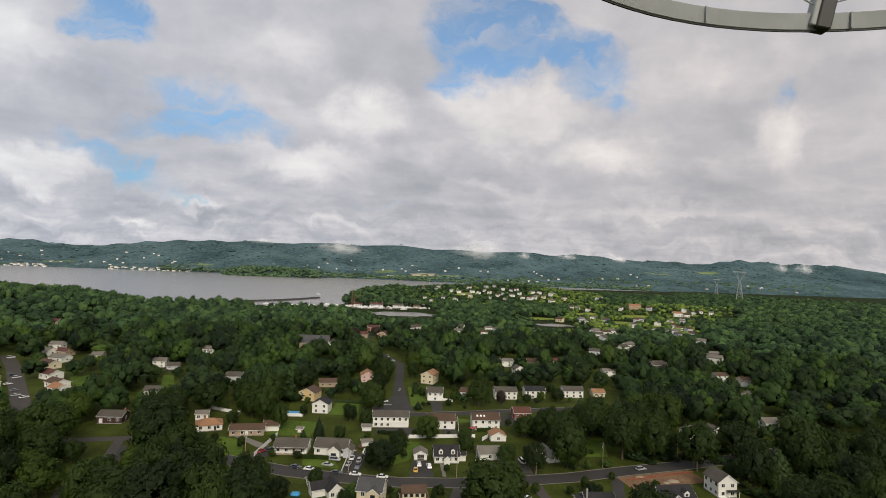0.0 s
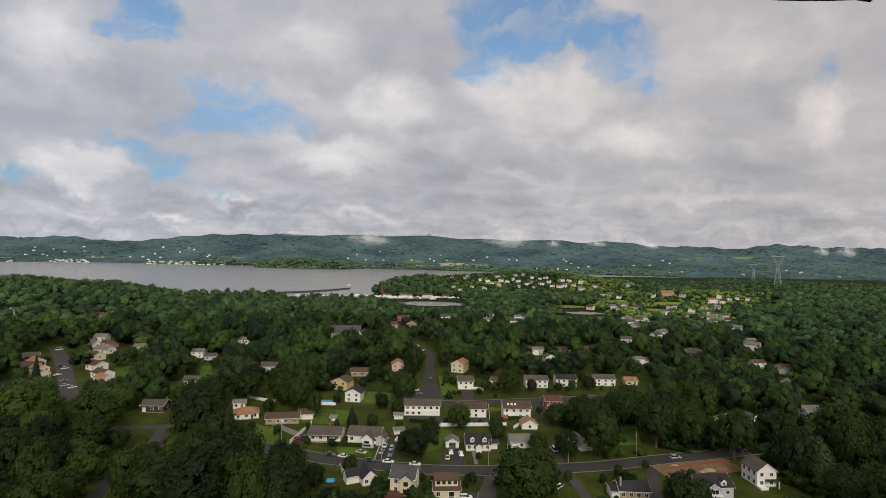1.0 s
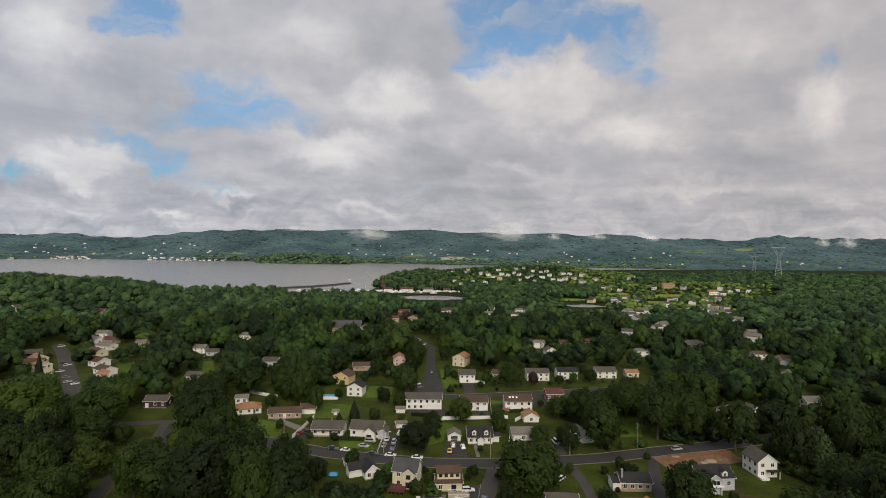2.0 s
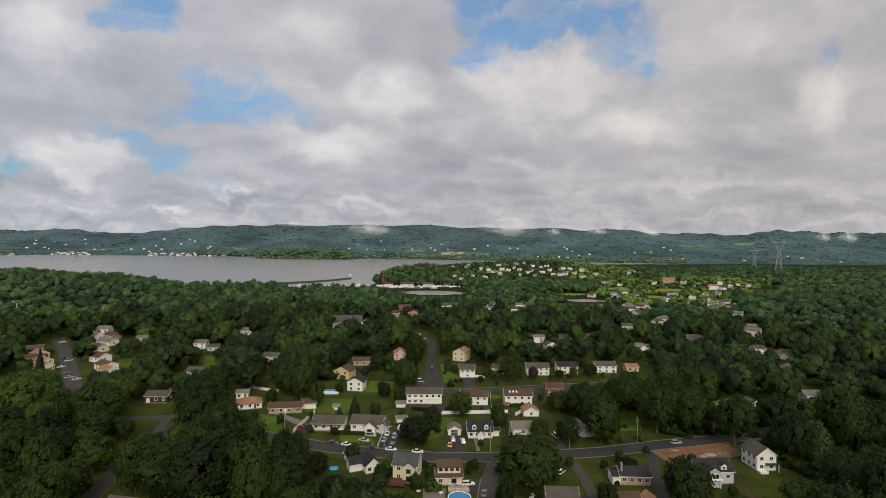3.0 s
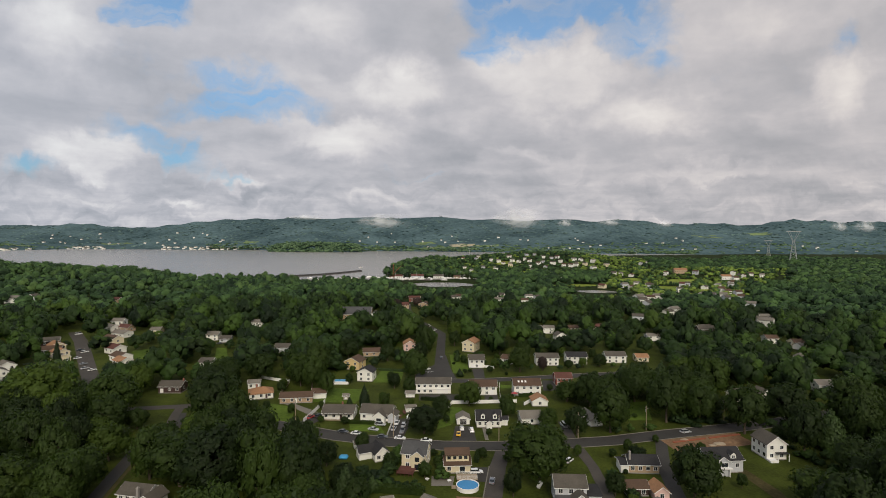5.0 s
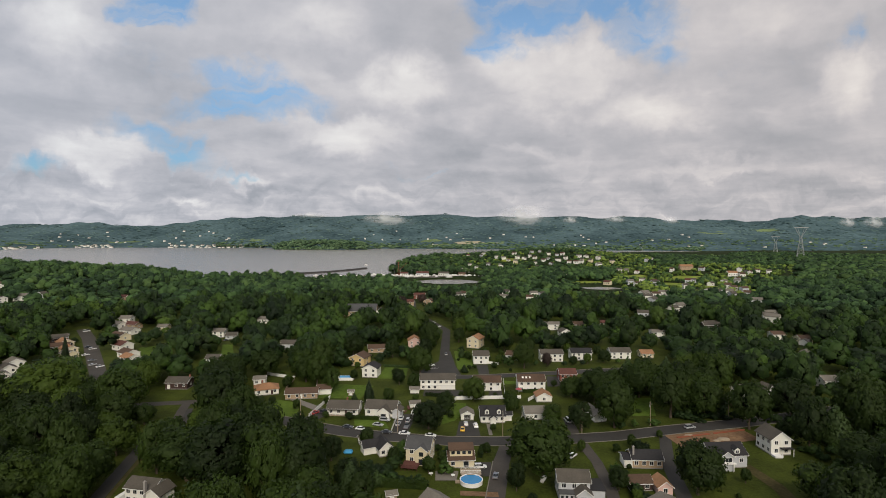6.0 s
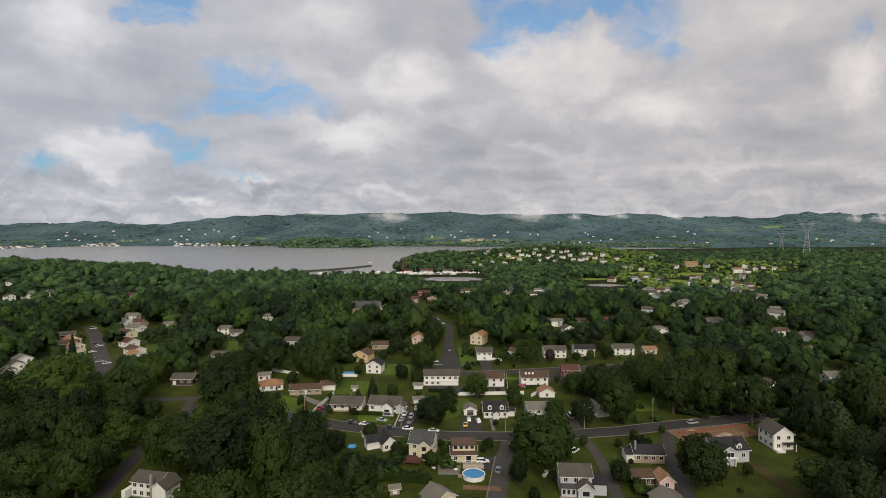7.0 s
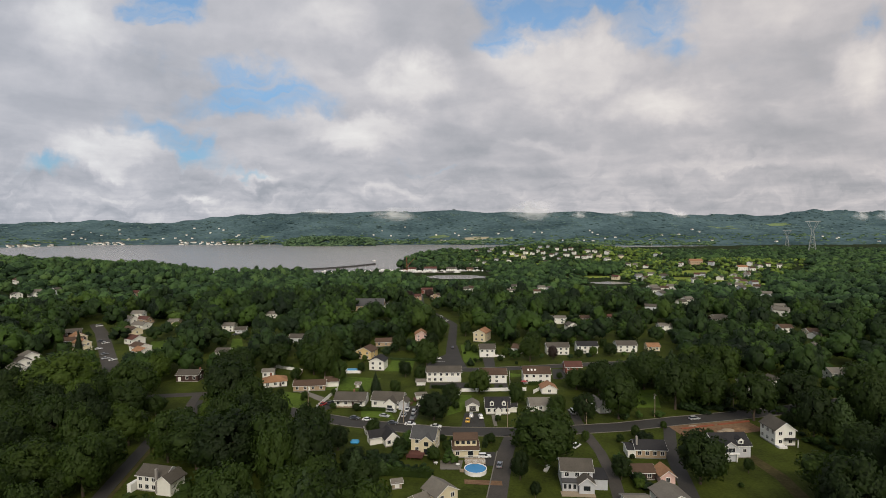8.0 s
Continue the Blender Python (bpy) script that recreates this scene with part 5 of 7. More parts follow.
for x, y, radius, height, kind in (
        (34.0, 175.0, 11.1, 19.9, "d"), (-5.4, 217.9, 7.2, 12.2, "d"), (15.8, 253.9, 6.0, 12.6, "w"), (50.4, 316.5, 8.1, 15.6, "l"), (64.7, 319.3, 3.4, 9.5, "p"),
        (58.1, 216.2, 5.2, 12.3, "d"), (47.6, 222.8, 4.8, 9.4, "d"), (73.3, 219.6, 8.2, 20.8, "d"), (102.4, 231.6, 8.7, 23.0, "d"), (-34.7, 251.0, 3.0, 11.5, "c"), (-22.7, 282.2, 3.8, 8.6, "d")):
    tree(x, y, radius, height, kind)
for x, y, radius, height, kind in (
        (-14.5, 273.8, 3.8, 8.7, "d"), (-12.0, 300.8, 8.0, 15.9, "d"), (-24.7, 345.5, 4.6, 8.5, "d"), (-44.0, 585.0, 6.5, 13.0, "p"), (-22.0, 612.0, 6.0, 12.0, "p"), (-8.1, 366.9, 8.2, 19.8, "d"), (129.7, 217.9, 8.7, 21.3, "d"), (154.2, 228.2, 9.8, 18.5, "d"),
        (175.9, 218.1, 11.1, 25.0, "d"), (115.7, 151.4, 10.1, 14.2, "l"), (150.0, 205.0, 5.6, 12.0, "p"), (80.9, 162.5, 7.6, 17.0, "d"), (-38.5, 159, 5.4, 15.0, "c"), (-45.0, 176.7, 6.0, 16.0, "d"), (-24.5, 156.0, 4.6, 10.5, "d"), (-38, 148.6, 7.0, 15.0, "d"), (-48, 190, 6.0, 15.0, "d"), (-17.0, 186.0, 2.8, 5.6, "d"), (-94.0, 223.6, 12.2, 25.0, "d"), (-179.5, 238.0, 15.6, 23.9, "l"), (-144.1, 234.3, 11.5, 21.7, "d")):
    tree(x, y, radius, height, kind)
for x, y, radius, height, kind in (
        (-71.3, 164.2, 12.3, 23.4, "d"), (-55.7, 164.3, 9.7, 22.8, "d"), (-41.9, 164.4, 7.0, 20.6, "c"), (-28.1, 158.9, 5.1, 13.1, "c"), (-101.0, 196.8, 5.3, 12.8, "d"), (32.4, 238.1, 4.1, 8.4, "d"),
        (72.9, 189.1, 3.6, 6.5, "d"), (56.8, 165.1, 3.5, 7.9, "d"), (24.0, 164.8, 3.2, 9.7, "d"), (73.9, 251.4, 8.1, 17.4, "d"), (65.1, 260.4, 7.0, 10.9, "d"), (99.1, 260.5, 8.4, 18.0, "d")):
    tree(x, y, radius, height, kind)
for x, y, radius, height, kind in (
        (-25.1, 251.1, 3.0, 7.9, "d"), (-67.0, 242.5, 2.3, 5.0, "s"), (-51.5, 231.5, 1.7, 3.0, "s"), (-40.5, 228.8, 2.0, 3.6, "s"), (32.1, 316.5, 2.0, 3.9, "s"), (17.7, 338.3, 2.2, 4.5, "s"),
        (-56.6, 269.6, 4.3, 12.7, "d"), (-80.2, 316.3, 10.2, 18.1, "d"), (-226.6, 316.1, 2.8, 19.9, "P"), (2.4, 234.9, 1.8, 5.2, "s"), (-29.0, 201.9, 3.2, 6.8, "d"), (0.1, 186.3, 2.0, 4.4, "s"),
        (-63.9, 185.9, 9.0, 21.9, "d"), (-84.4, 172.2, 11.1, 18.7, "d"), (17.0, 194.3, 1.8, 4.1, "s"), (-114.8, 150.5, 4.6, 11.6, "d"), (-125.4, 153.1, 9.0, 17.0, "l"), (-48.3, 291.2, 2.5, 6.2, "s")):
    tree(x, y, radius, height, kind)
# along the street that runs towards the river
for x, y, radius, height, kind in ((-10.5, 344, 5.5, 12.5, "d"), (-14.5, 331, 4.6, 10.5, "d"), (-9.5, 400, 6.2, 14.5, "d"), (-15, 421, 7.0, 16.5, "d"), (13.5, 392, 4.6, 11.0, "d"), (15.0, 412, 6.6, 15.0, "l"),
                                   (15.5, 441, 7.0, 16.0, "d"), (-32, 344, 5.6, 11.5, "d"), (-58, 347, 7.5, 15.0, "d"), (-32, 398, 7.0, 15.5, "d"), (44, 362, 6.6, 14.0, "d"), (58, 352, 6.0, 12.0, "d"), (103, 330, 4.2, 8.0, "d"), (82, 324, 3.2, 6.0, "d")):
    tree(x, y, radius, height, kind)
for x, y, r in ((-70, 250, 9), (-42, 262, 22), (-25, 310, 14), (85, 203, 16), (112, 168, 14), (60, 195, 14), (-15, 225, 20), (10, 215, 22), (40, 214, 12), (90, 240, 9), (5, 172, 18), (20, 310, 14), (-150, 362, 9), (-140, 262, 9), (-105, 290, 5)):
    keep(x, y, r, 0.05)
for x, y, r, far_ in ((-24, 195, 10, 0.16), (-33, 196, 7, 0.14), (-17, 179, 12, 0.05), (-150, 366, 9, 0.2), (-215, 350, 10, 0.2), (-232, 385, 10, 0.18), (-252, 425, 10, 0.18), (-30, 680, 16, 0.1), (35, 138, 17, 0.1), (60, 138, 17, 0.1), (84, 145, 16, 0.1), (101, 160, 13, 0.1), (10, 138, 17, 0.1), (-8, 140, 12, 0.1), (45, 152, 12, 0.1), (70, 172, 9, 0.1), (-46, 206, 6, 0.05), (-33, 190, 6, 0.14), (-60, 240, 8, 0.1)):
    keep(x, y, r, far_)

keep_line(LOWER[1:4], 4.2, 0.12)
keep(-90, 151, 12, 0.08)
keep(-87, 141, 14, 0.05)
keep(-54, 296, 7, 0.14)
keep(-48, 292, 6, 0.12)
keep(-92, 297, 6, 0.12)
keep(-84, 152, 8, 0.10)
for x, y, r, far_ in ((-138.6, 272, 9, 0.22), (131, 193, 7, 0.12), (127, 186, 8, 0.10), (-116, 240, 8, 0.16), (-97, 152, 8, 0.08), (-131, 262, 8, 0.15)):
    keep(x, y, r, far_)

# the woods: the nearest stand singly, the rest as joined cover
keep_x, keep_y, keep_r, keep_top = (np.array(c) for c in zip(*KEEP))
dice = np.random.default_rng(21)


def spread(r0, r1, gap, half):
    count = int((r1 * r1 - r0 * r0) * radians(half) / (gap * gap * 0.82))
    r = np.sqrt(dice.uniform(r0 * r0, r1 * r1, count * 2))
    a = np.radians(dice.uniform(-half, half, count * 2))
    cells, kept = {}, []
    for x, y in zip(np.sin(a) * r, np.cos(a) * r):
        key = (int(x // gap), int(y // gap))
        if any((x - p) ** 2 + (y - q) ** 2 < (gap * 0.72) ** 2 for i in (-1, 0, 1) for j in (-1, 0, 1) for p, q in cells.get((key[0] + i, key[1] + j), ())):
            continue
        cells.setdefault(key, []).append((x, y))
        kept.append((x, y))
    out = []
    ground = land(np.array([p[0] for p in kept]), np.array([p[1] for p in kept]))
    for (x, y), z in zip(kept, ground):
        v = x / y
        if (-0.28 < v < -0.06 and 930 < y < 1110) or (-0.06 <= v < 0.075 and 930 < y < 1110) or (0.36 < v < 0.66 and 800 < y < 1120 and dice.random() < 0.25):
            continue
        if z < WATER + 1.0 or ((x - 262) / 52) ** 2 + ((y - 850) / 40) ** 2 < 1:
            continue
        inside = ((keep_x - x) ** 2 + (keep_y - y) ** 2) < (keep_r + 1.0) ** 2
        top = float(keep_top[inside].min()) if inside.any() else 99.0
        # the trees before the pond and the cove stay low enough to leave the water open
        if 0.262 < v < 0.35 and y < 832:
            top = min(top, 81.0 - 91 * y / 832 - float(z))
        if -0.04 < v < 0.075 and y < 965:
            top = min(top, 81.0 - 94 * y / 965 - float(z))
        if top < (3.4 if y < 600 else 2.5):
            continue
        if any((x - p) ** 2 + (y - q) ** 2 < (s * 0.8) ** 2 for p, q, s in PLANTED):
            continue
        out.append((x, y, float(z), top))
    return out


single = spread(70, 340, 11.8, 49)
single.sort(key=lambda p: math.hypot(p[0], p[1]))
for x, y, z, top in single[:250]:
    k = tree_dice.random()
    tree(x, y, min(tree_dice.uniform(5.6, 9.2), top * 0.5), min(tree_dice.uniform(12, 24), top), "d" if k < 0.80 else "l" if k < 0.93 else "c")


def woodland(name, places, variants, low, high, wide, mat, label):
    allv, allq, allt, alln, base = [], [], [], [], 0
    for n, (x, y, z, top) in enumerate(places):
        v, q, t, o = variants[n % len(variants)]
        a, s, h = dice.uniform(0, 6.28), min(dice.uniform(*wide), top * 0.55), min(dice.uniform(low, high), top)
        c, k = math.cos(a) * s / 5, math.sin(a) * s / 5
        w = np.stack([v[:, 0] * c - v[:, 1] * k, v[:, 0] * k + v[:, 1] * c, v[:, 2] * h / 10.2 + z], -1)
        w[:, 0] += x
        w[:, 1] += y
        alln.append(np.stack([(o[:, 0] * c - o[:, 1] * k) * 5 / s, (o[:, 0] * k + o[:, 1] * c) * 5 / s, o[:, 2]], -1))
        allv.append(w)
        allq.append(q + base)
        allt.append(t + base)
        base += len(w)
    mesh = arrays_mesh(name, np.concatenate(allv), [np.concatenate(allq), np.concatenate(allt)], [mat], smooth=True, normals=np.concatenate(alln))
    tagged(link_mesh(name, mesh, None), label, "woods", kind="stuff")


MID = [crown_arrays(np.random.default_rng(300 + i), 5.0, 10.2, 1.0, 11, 460, 0.345, body=0.84, rough=0.95, push=(0.42, 0.74), lobe=(0.28, 0.44), whole=0.8) for i in range(9)] + [crown_arrays(np.random.default_rng(310), 5.0, 11.5, 0.8, 10, 460, 0.36, shape="cone", body=0.82, rough=0.45)]
FAR = [crown_arrays(np.random.default_rng(330 + i), 5.0, 10.2, 0.0, 4, 68, 0.68, body=0.9, rough=0.8, push=(0.35, 0.62), lobe=(0.40, 0.60), whole=0.8) for i in range(7)]
REMOTE = [crown_arrays(np.random.default_rng(340 + i), 5.0, 10.2, 0.0, 2, 30, 0.92, body=0.92, rough=0.5, push=(0.25, 0.45), lobe=(0.6, 0.8), whole=0.8) for i in range(6)]
FARTHEST = [crown_arrays(np.random.default_rng(350 + i), 5.0, 8.0, -1.0, 2, 6, 1.6, body=0.97, rough=0.3, push=(0.30, 0.5), lobe=(0.55, 0.75), whole=1.0) for i in range(5)]


def mixed_woods(places, variants, low, high, wide, mats, label):
    """A wood of several greens: each crown takes one of them."""
    lots = [[] for m in mats]
    share = {4: (0.32, 0.72, 0.92), 3: (0.36, 0.86)}[len(mats)]
    for p in places:
        # the nearer eastern woods draw darker greens, standing in for cloud shade
        lots[int(np.searchsorted(share, dice.random() * (0.5 if p[0] > 0.5 * p[1] and p[1] < 720 else 1.0)))].append(p)
    for lot, mat in zip(lots, mats):
        if lot:
            woodland("woods", lot, variants, low, high, wide, mat, label)


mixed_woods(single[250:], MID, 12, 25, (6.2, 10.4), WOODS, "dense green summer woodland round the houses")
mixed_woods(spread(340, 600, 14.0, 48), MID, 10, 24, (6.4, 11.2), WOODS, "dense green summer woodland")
slope_trees, beyond = spread(600, 1150, 15.0, 47), spread(1150, 2300, 21.5, 47)


def in_town(x, y):
    v = x / y
    return (0.02 < v < 0.40 and 1180 < y < 1720) or (0.33 < v < 0.60 and 690 < y < 1250) or (0.56 <= v < 0.68 and 900 < y < 1250)


def by_water(x, y):
    v = x / y
    return (0.22 < v < 0.36 and 590 < y < 960) or (-0.07 < v < 0.085 and 750 < y < 1000)


def plain(x, y):
    return not in_town(x, y) and not by_water(x, y) and not (y > 1720 and x < 0.55 * y)


# from here outwards the woods take the greens lightened for distance
mixed_woods([t for t in slope_trees if plain(t[0], t[1])], FAR, 9, 21, (7.0, 12.5), HAZY_FARWOODS, "wooded slopes falling towards the river")
mixed_woods([t for t in beyond if plain(t[0], t[1])], REMOTE, 10, 20, (9.0, 15.0), HAZY_FARWOODS, "far woods beyond the town")
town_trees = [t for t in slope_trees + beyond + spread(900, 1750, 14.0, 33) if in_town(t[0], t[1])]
# trees on the eastern slope get the leaf colour with sun painted in
mixed_woods([t for t in town_trees if t[0] > 0.27 * t[1]], FAR, 4, 11, (4.0, 8.0), [HAZY_FARWOODS[1], SUNLIT_GARDEN, SUNLIT_GARDEN], "light green trees between the town's houses")
mixed_woods([t for t in town_trees if t[0] <= 0.27 * t[1]], FAR, 5, 12, (4.5, 8.5), [HAZY_FARWOODS[0], HAZY_FARWOODS[1], SUNLIT_GARDEN], "green trees between the houses on the hill")
woodland("woods", [t for t in slope_trees if by_water(t[0], t[1])], FAR, 4, 8, (6.0, 9.0), HAZY_FARWOODS[1], "low trees beside the pond and the cove")
hill_trees = []
for k in range(5200):
    v, y = dice.uniform(-0.9, 0.9), dice.triangular(2560, 3400, 3655)
    x, z = v * y, ground_z(v * y, y)
    if z > WATER + 3 and (y > 3500 or y < 3020 or dice.random() < 0.4):
        hill_trees.append((x, y, z - 3, 99.0))
for k in range(900):
    v = dice.uniform(-0.42, 0.5)
    y = float(np.interp(v, [-0.33, -0.30, -0.15, -0.12, 0.0, 0.3, 0.5], [3000, 2740, 2720, 2900, 2880, 2700, 2640])) + dice.triangular(12, 20, 170)
    if ground_z(v * y, y) > WATER + 0.5:
        hill_trees.append((v * y, min(y, 3015), ground_z(v * y, y) - 1, 99.0))
woodland("woods", [t for t in hill_trees if t[1] > 3020], FARTHEST, 5, 9, (11.0, 18.0), HAZY_HILLWOODS, "woods covering the hills across the river")
# the nearer bank takes the greener colour, with less haze painted in
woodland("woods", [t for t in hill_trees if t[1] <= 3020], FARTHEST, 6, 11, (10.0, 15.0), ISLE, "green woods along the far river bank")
isle = []
for k in range(420):
    v, y = dice.uniform(-0.312, -0.14), dice.uniform(2722, 2850)
    isle.append((v * y, y, ground_z(v * y, y), 99.0))
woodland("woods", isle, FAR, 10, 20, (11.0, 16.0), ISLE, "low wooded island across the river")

bushes = []
while len(bushes) < 120:
    x, off = dice.uniform(72, 186), dice.uniform(5.5, 24)
    y = float(np.interp(x, [p[0] for p in MAIN], [p[1] for p in MAIN])) + off
    if (78 < x < 106 and off > 8) or any(math.hypot(x - a, y - b) < c + 2 for a, b, c in SOLID):
        continue
    bushes.append((x, y, ground_z(x, y) - 0.3, 99.0))
while len(bushes) < 190:
    x, y = dice.uniform(135, 185), dice.uniform(165, 228)
    if not any(math.hypot(x - a, y - b) < c + 2 for a, b, c in SOLID):
        bushes.append((x, y, ground_z(x, y) - 0.3, 99.0))
for (ax, ay), (bx, by) in (((-24, 173), (-5, 169)), ((1.5, 178), (3.5, 193)), ((-17, 180), (-14, 198)), ((-30, 178), (-16, 176)), ((62, 158), (60, 178))):
    for k in range(9):
        q = (k + dice.uniform(0, 1)) / 9
        x, y = ax + (bx - ax) * q, ay + (by - ay) * q + dice.uniform(-1, 1)
        bushes.append((x, y, -0.3, 99.0))
mixed_woods(bushes, MID, 1.6, 5.0, (1.6, 3.6), WOODS[:3], "dense green bushes along gardens and under street trees")

# ---------------------------------------------------------------- cars
def wheel_meshes():
    bm = bmesh.new()
    bmesh.ops.create_cone(bm, cap_ends=True, segments=14, radius1=0.34, radius2=0.34, depth=0.24, matrix=Matrix.Rotation(radians(90), 4, "X"))
    tyre = bpy.data.meshes.new("wheel")
    bm.to_mesh(tyre)
    bm.free()
    tyre.materials.append(RUBBER)
    bm = bmesh.new()
    bmesh.ops.create_cone(bm, cap_ends=True, segments=10, radius1=0.2, radius2=0.2, depth=0.27, matrix=Matrix.Rotation(radians(90), 4, "X"))
    rim = bpy.data.meshes.new("rim")
    bm.to_mesh(rim)
    bm.free()
    rim.materials.append(STEEL)
    return tyre, rim


TYRE, RIM = wheel_meshes()


def car(x, y, rot, colour, form="saloon", label=""):
    z = ground_z(x, y) + 0.06
    ob = thing("car", x, y, z, rot, label or f"{colour} {form} car parked on the asphalt", "car", "parked cars")
    high = {"saloon": 1.42, "estate": 1.6, "van": 2.1, "pickup": 1.75}[form]
    length = {"saloon": 4.6, "estate": 4.7, "van": 5.2, "pickup": 5.4}[form]
    a = length / 2
    deck_z = 0.92 if form != "van" else 1.1
    side = [(-a, 0.32), (a, 0.32), (a, 0.62), (a - 0.25, deck_z - 0.14), (a * 0.45, deck_z), (-a + 0.1, deck_z), (-a, 0.7)]
    bm = prism([(p, q) for p, q in side], -0.9, 0.9, "y")
    bmesh.ops.bevel(bm, geom=bm.edges[:], offset=0.06, segments=1, affect="EDGES")
    part("body", bm, PAINTS[colour], ob)
    if form == "pickup":
        cab = [(0.1, deck_z), (1.3, deck_z), (0.75, high), (0.15, high)]
    elif form == "van":
        cab = [(-a + 0.15, deck_z), (a * 0.62, deck_z), (a * 0.4, high), (-a + 0.2, high)]
    elif form == "estate":
        cab = [(-a + 0.15, deck_z), (1.1, deck_z), (0.45, high), (-a + 0.5, high)]
    else:
        cab = [(-1.65, deck_z), (1.05, deck_z), (0.3, high), (-0.95, high)]
    bm = prism(cab, -0.76, 0.76, "y")
    for v in bm.verts:
        if v.co.z > deck_z + 0.1:
            v.co.y *= 0.82
    part("cabin_glass", bm, PANE, ob, "dark car glass")
    top = [v for v in cab if v[1] > deck_z + 0.1]
    part("roof", boxed(min(p[0] for p in top) - 0.02, max(p[0] for p in top) + 0.02, -0.65, 0.65, high - 0.03, high + 0.03), PAINTS[colour], ob)
    for sx_ in (-1, 1):
        for sy in (-0.8, 0.8):
            w = link_mesh("wheel", TYRE, None, ob)
            w.location = (sx_ * a * 0.6, sy, 0.34)
            link_mesh("rim", RIM, None, w, "pale wheel rim")
    for sy in (-0.62, 0.62):
        part("headlight", boxed(a - 0.05, a + 0.01, sy - 0.18, sy + 0.18, 0.56, 0.7), TRIM, ob, "clear headlight")
        part("tail_light", boxed(-a - 0.01, -a + 0.05, sy - 0.15, sy + 0.15, 0.6, 0.74), PAINTS["red"], ob, "red tail light")


for x, y, rot, colour, form in ((-33.4, 217.0, -14, "white", "saloon"), (-39.3, 219.0, -18, "dark", "saloon"), (-26.9, 221.6, -20, "silver", "saloon"), (-15.0, 212.0, -8, "white", "saloon"), (-4.3, 209.6, -4, "white", "saloon"),
                                (9.0, 216.6, 85, "yellow", "saloon"), (14.6, 220.6, 95, "white", "estate"), (10.6, 222.4, 90, "silver", "estate"), (-24.6, 227.4, -12, "silver", "estate"), (55.2, 226.5, 95, "white", "van"),
                                (48.3, 190.5, 50, "white", "estate"), (18.4, 174.6, 78, "grey", "saloon"), (13.6, 181.4, 5, "white", "estate"), (105.1, 219.0, 14, "silver", "estate")):
    car(x, y, rot, colour, form)
for x, y, rot, colour, form in ((-57.0, 236.6, 60, "red", "saloon"), (-53.6, 238.2, 65, "dark", "estate"), (-18.4, 222.6, 82, "silver", "saloon"), (-17.6, 229.6, 85, "white", "saloon"), (-14.6, 219.6, 84, "grey", "pickup"),
                                (-14.4, 227.0, 84, "silver", "estate"), (-207, 318, 54, "white", "saloon"), (-222, 333, 54, "grey", "saloon"), (-214, 322, 54, "silver", "saloon"), (-243, 366, 54, "white", "estate"),
                                (-250, 372, 54, "dark", "saloon"), (-290, 430, 54, "white", "van"), (-236, 348, 54, "white", "saloon"), (-22.4, 213.4, -10, "dark", "saloon"), (3.4, 352, 90, "dark", "saloon"),
                                (-6, 322, 20, "white", "saloon"), (-155, 398, 10, "white", "van"), (-162, 395, 40, "dark", "saloon"), (-6, 470, 70, "white", "van"), (-1, 452, 70, "white", "saloon")):
    car(x, y, rot, colour, form)


# ---------------------------------------------------------------- fences, pools, hedges, poles, garden things
def white_fence(points, high=1.8, label="white vinyl panel fence along a garden", mat=None):
    first = points[0]
    ob = thing("fence", first[0], first[1], ground_z(*first), 0, label, "fence", "garden fences")
    for (x0, y0), (x1, y1) in zip(points, points[1:]):
        n = max(1, round(math.hypot(x1 - x0, y1 - y0) / 2.4))
        turn = math.degrees(math.atan2(y1 - y0, x1 - x0))
        run = math.hypot(x1 - x0, y1 - y0) / n
        for k in range(n + 1):
            px, py = x0 + (x1 - x0) * k / n - first[0], y0 + (y1 - y0) * k / n - first[1]
            bm = boxed(-0.07, 0.07, -0.07, 0.07, -0.3, high + 0.12)
            box(bm, -0.1, 0.1, -0.1, 0.1, high + 0.12, high + 0.2)
            post = part("post", bm, mat or TRIM, ob)
            post.matrix_basis = pose(px, py, 0, 0, 0, turn)
            if k < n:
                bm = boxed(0.07, run - 0.07, -0.03, 0.03, 0.08, high, bevel=0.02)
                panel = part("panel", bm, mat or TRIM, ob)
                panel.matrix_basis = pose(px, py, 0, 0, 0, turn)


white_fence([(-58.8, 231.4), (-55.0, 258.1)])
white_fence([(-101.2, 301.9), (-81.9, 292.3)])
white_fence([(-81.9, 292.0), (-81.0, 273.6)], 1.6, "weathered timber fence between two gardens", PLANK)
white_fence([(7.6, 256.5), (39.6, 258.4)])
white_fence([(7.4, 256.0), (2.2, 239.6)])
white_fence([(42.5, 254.0), (46.0, 258.5)])
white_fence([(36.5, 233.8), (33.8, 219.4)], 1.3)
white_fence([(29.4, 327.8), (35.7, 324.9)], 1.6)
white_fence([(-20.6, 214.8), (-19.6, 232)], 1.3)
white_fence([(32, 262), (35, 292)], 0.9)


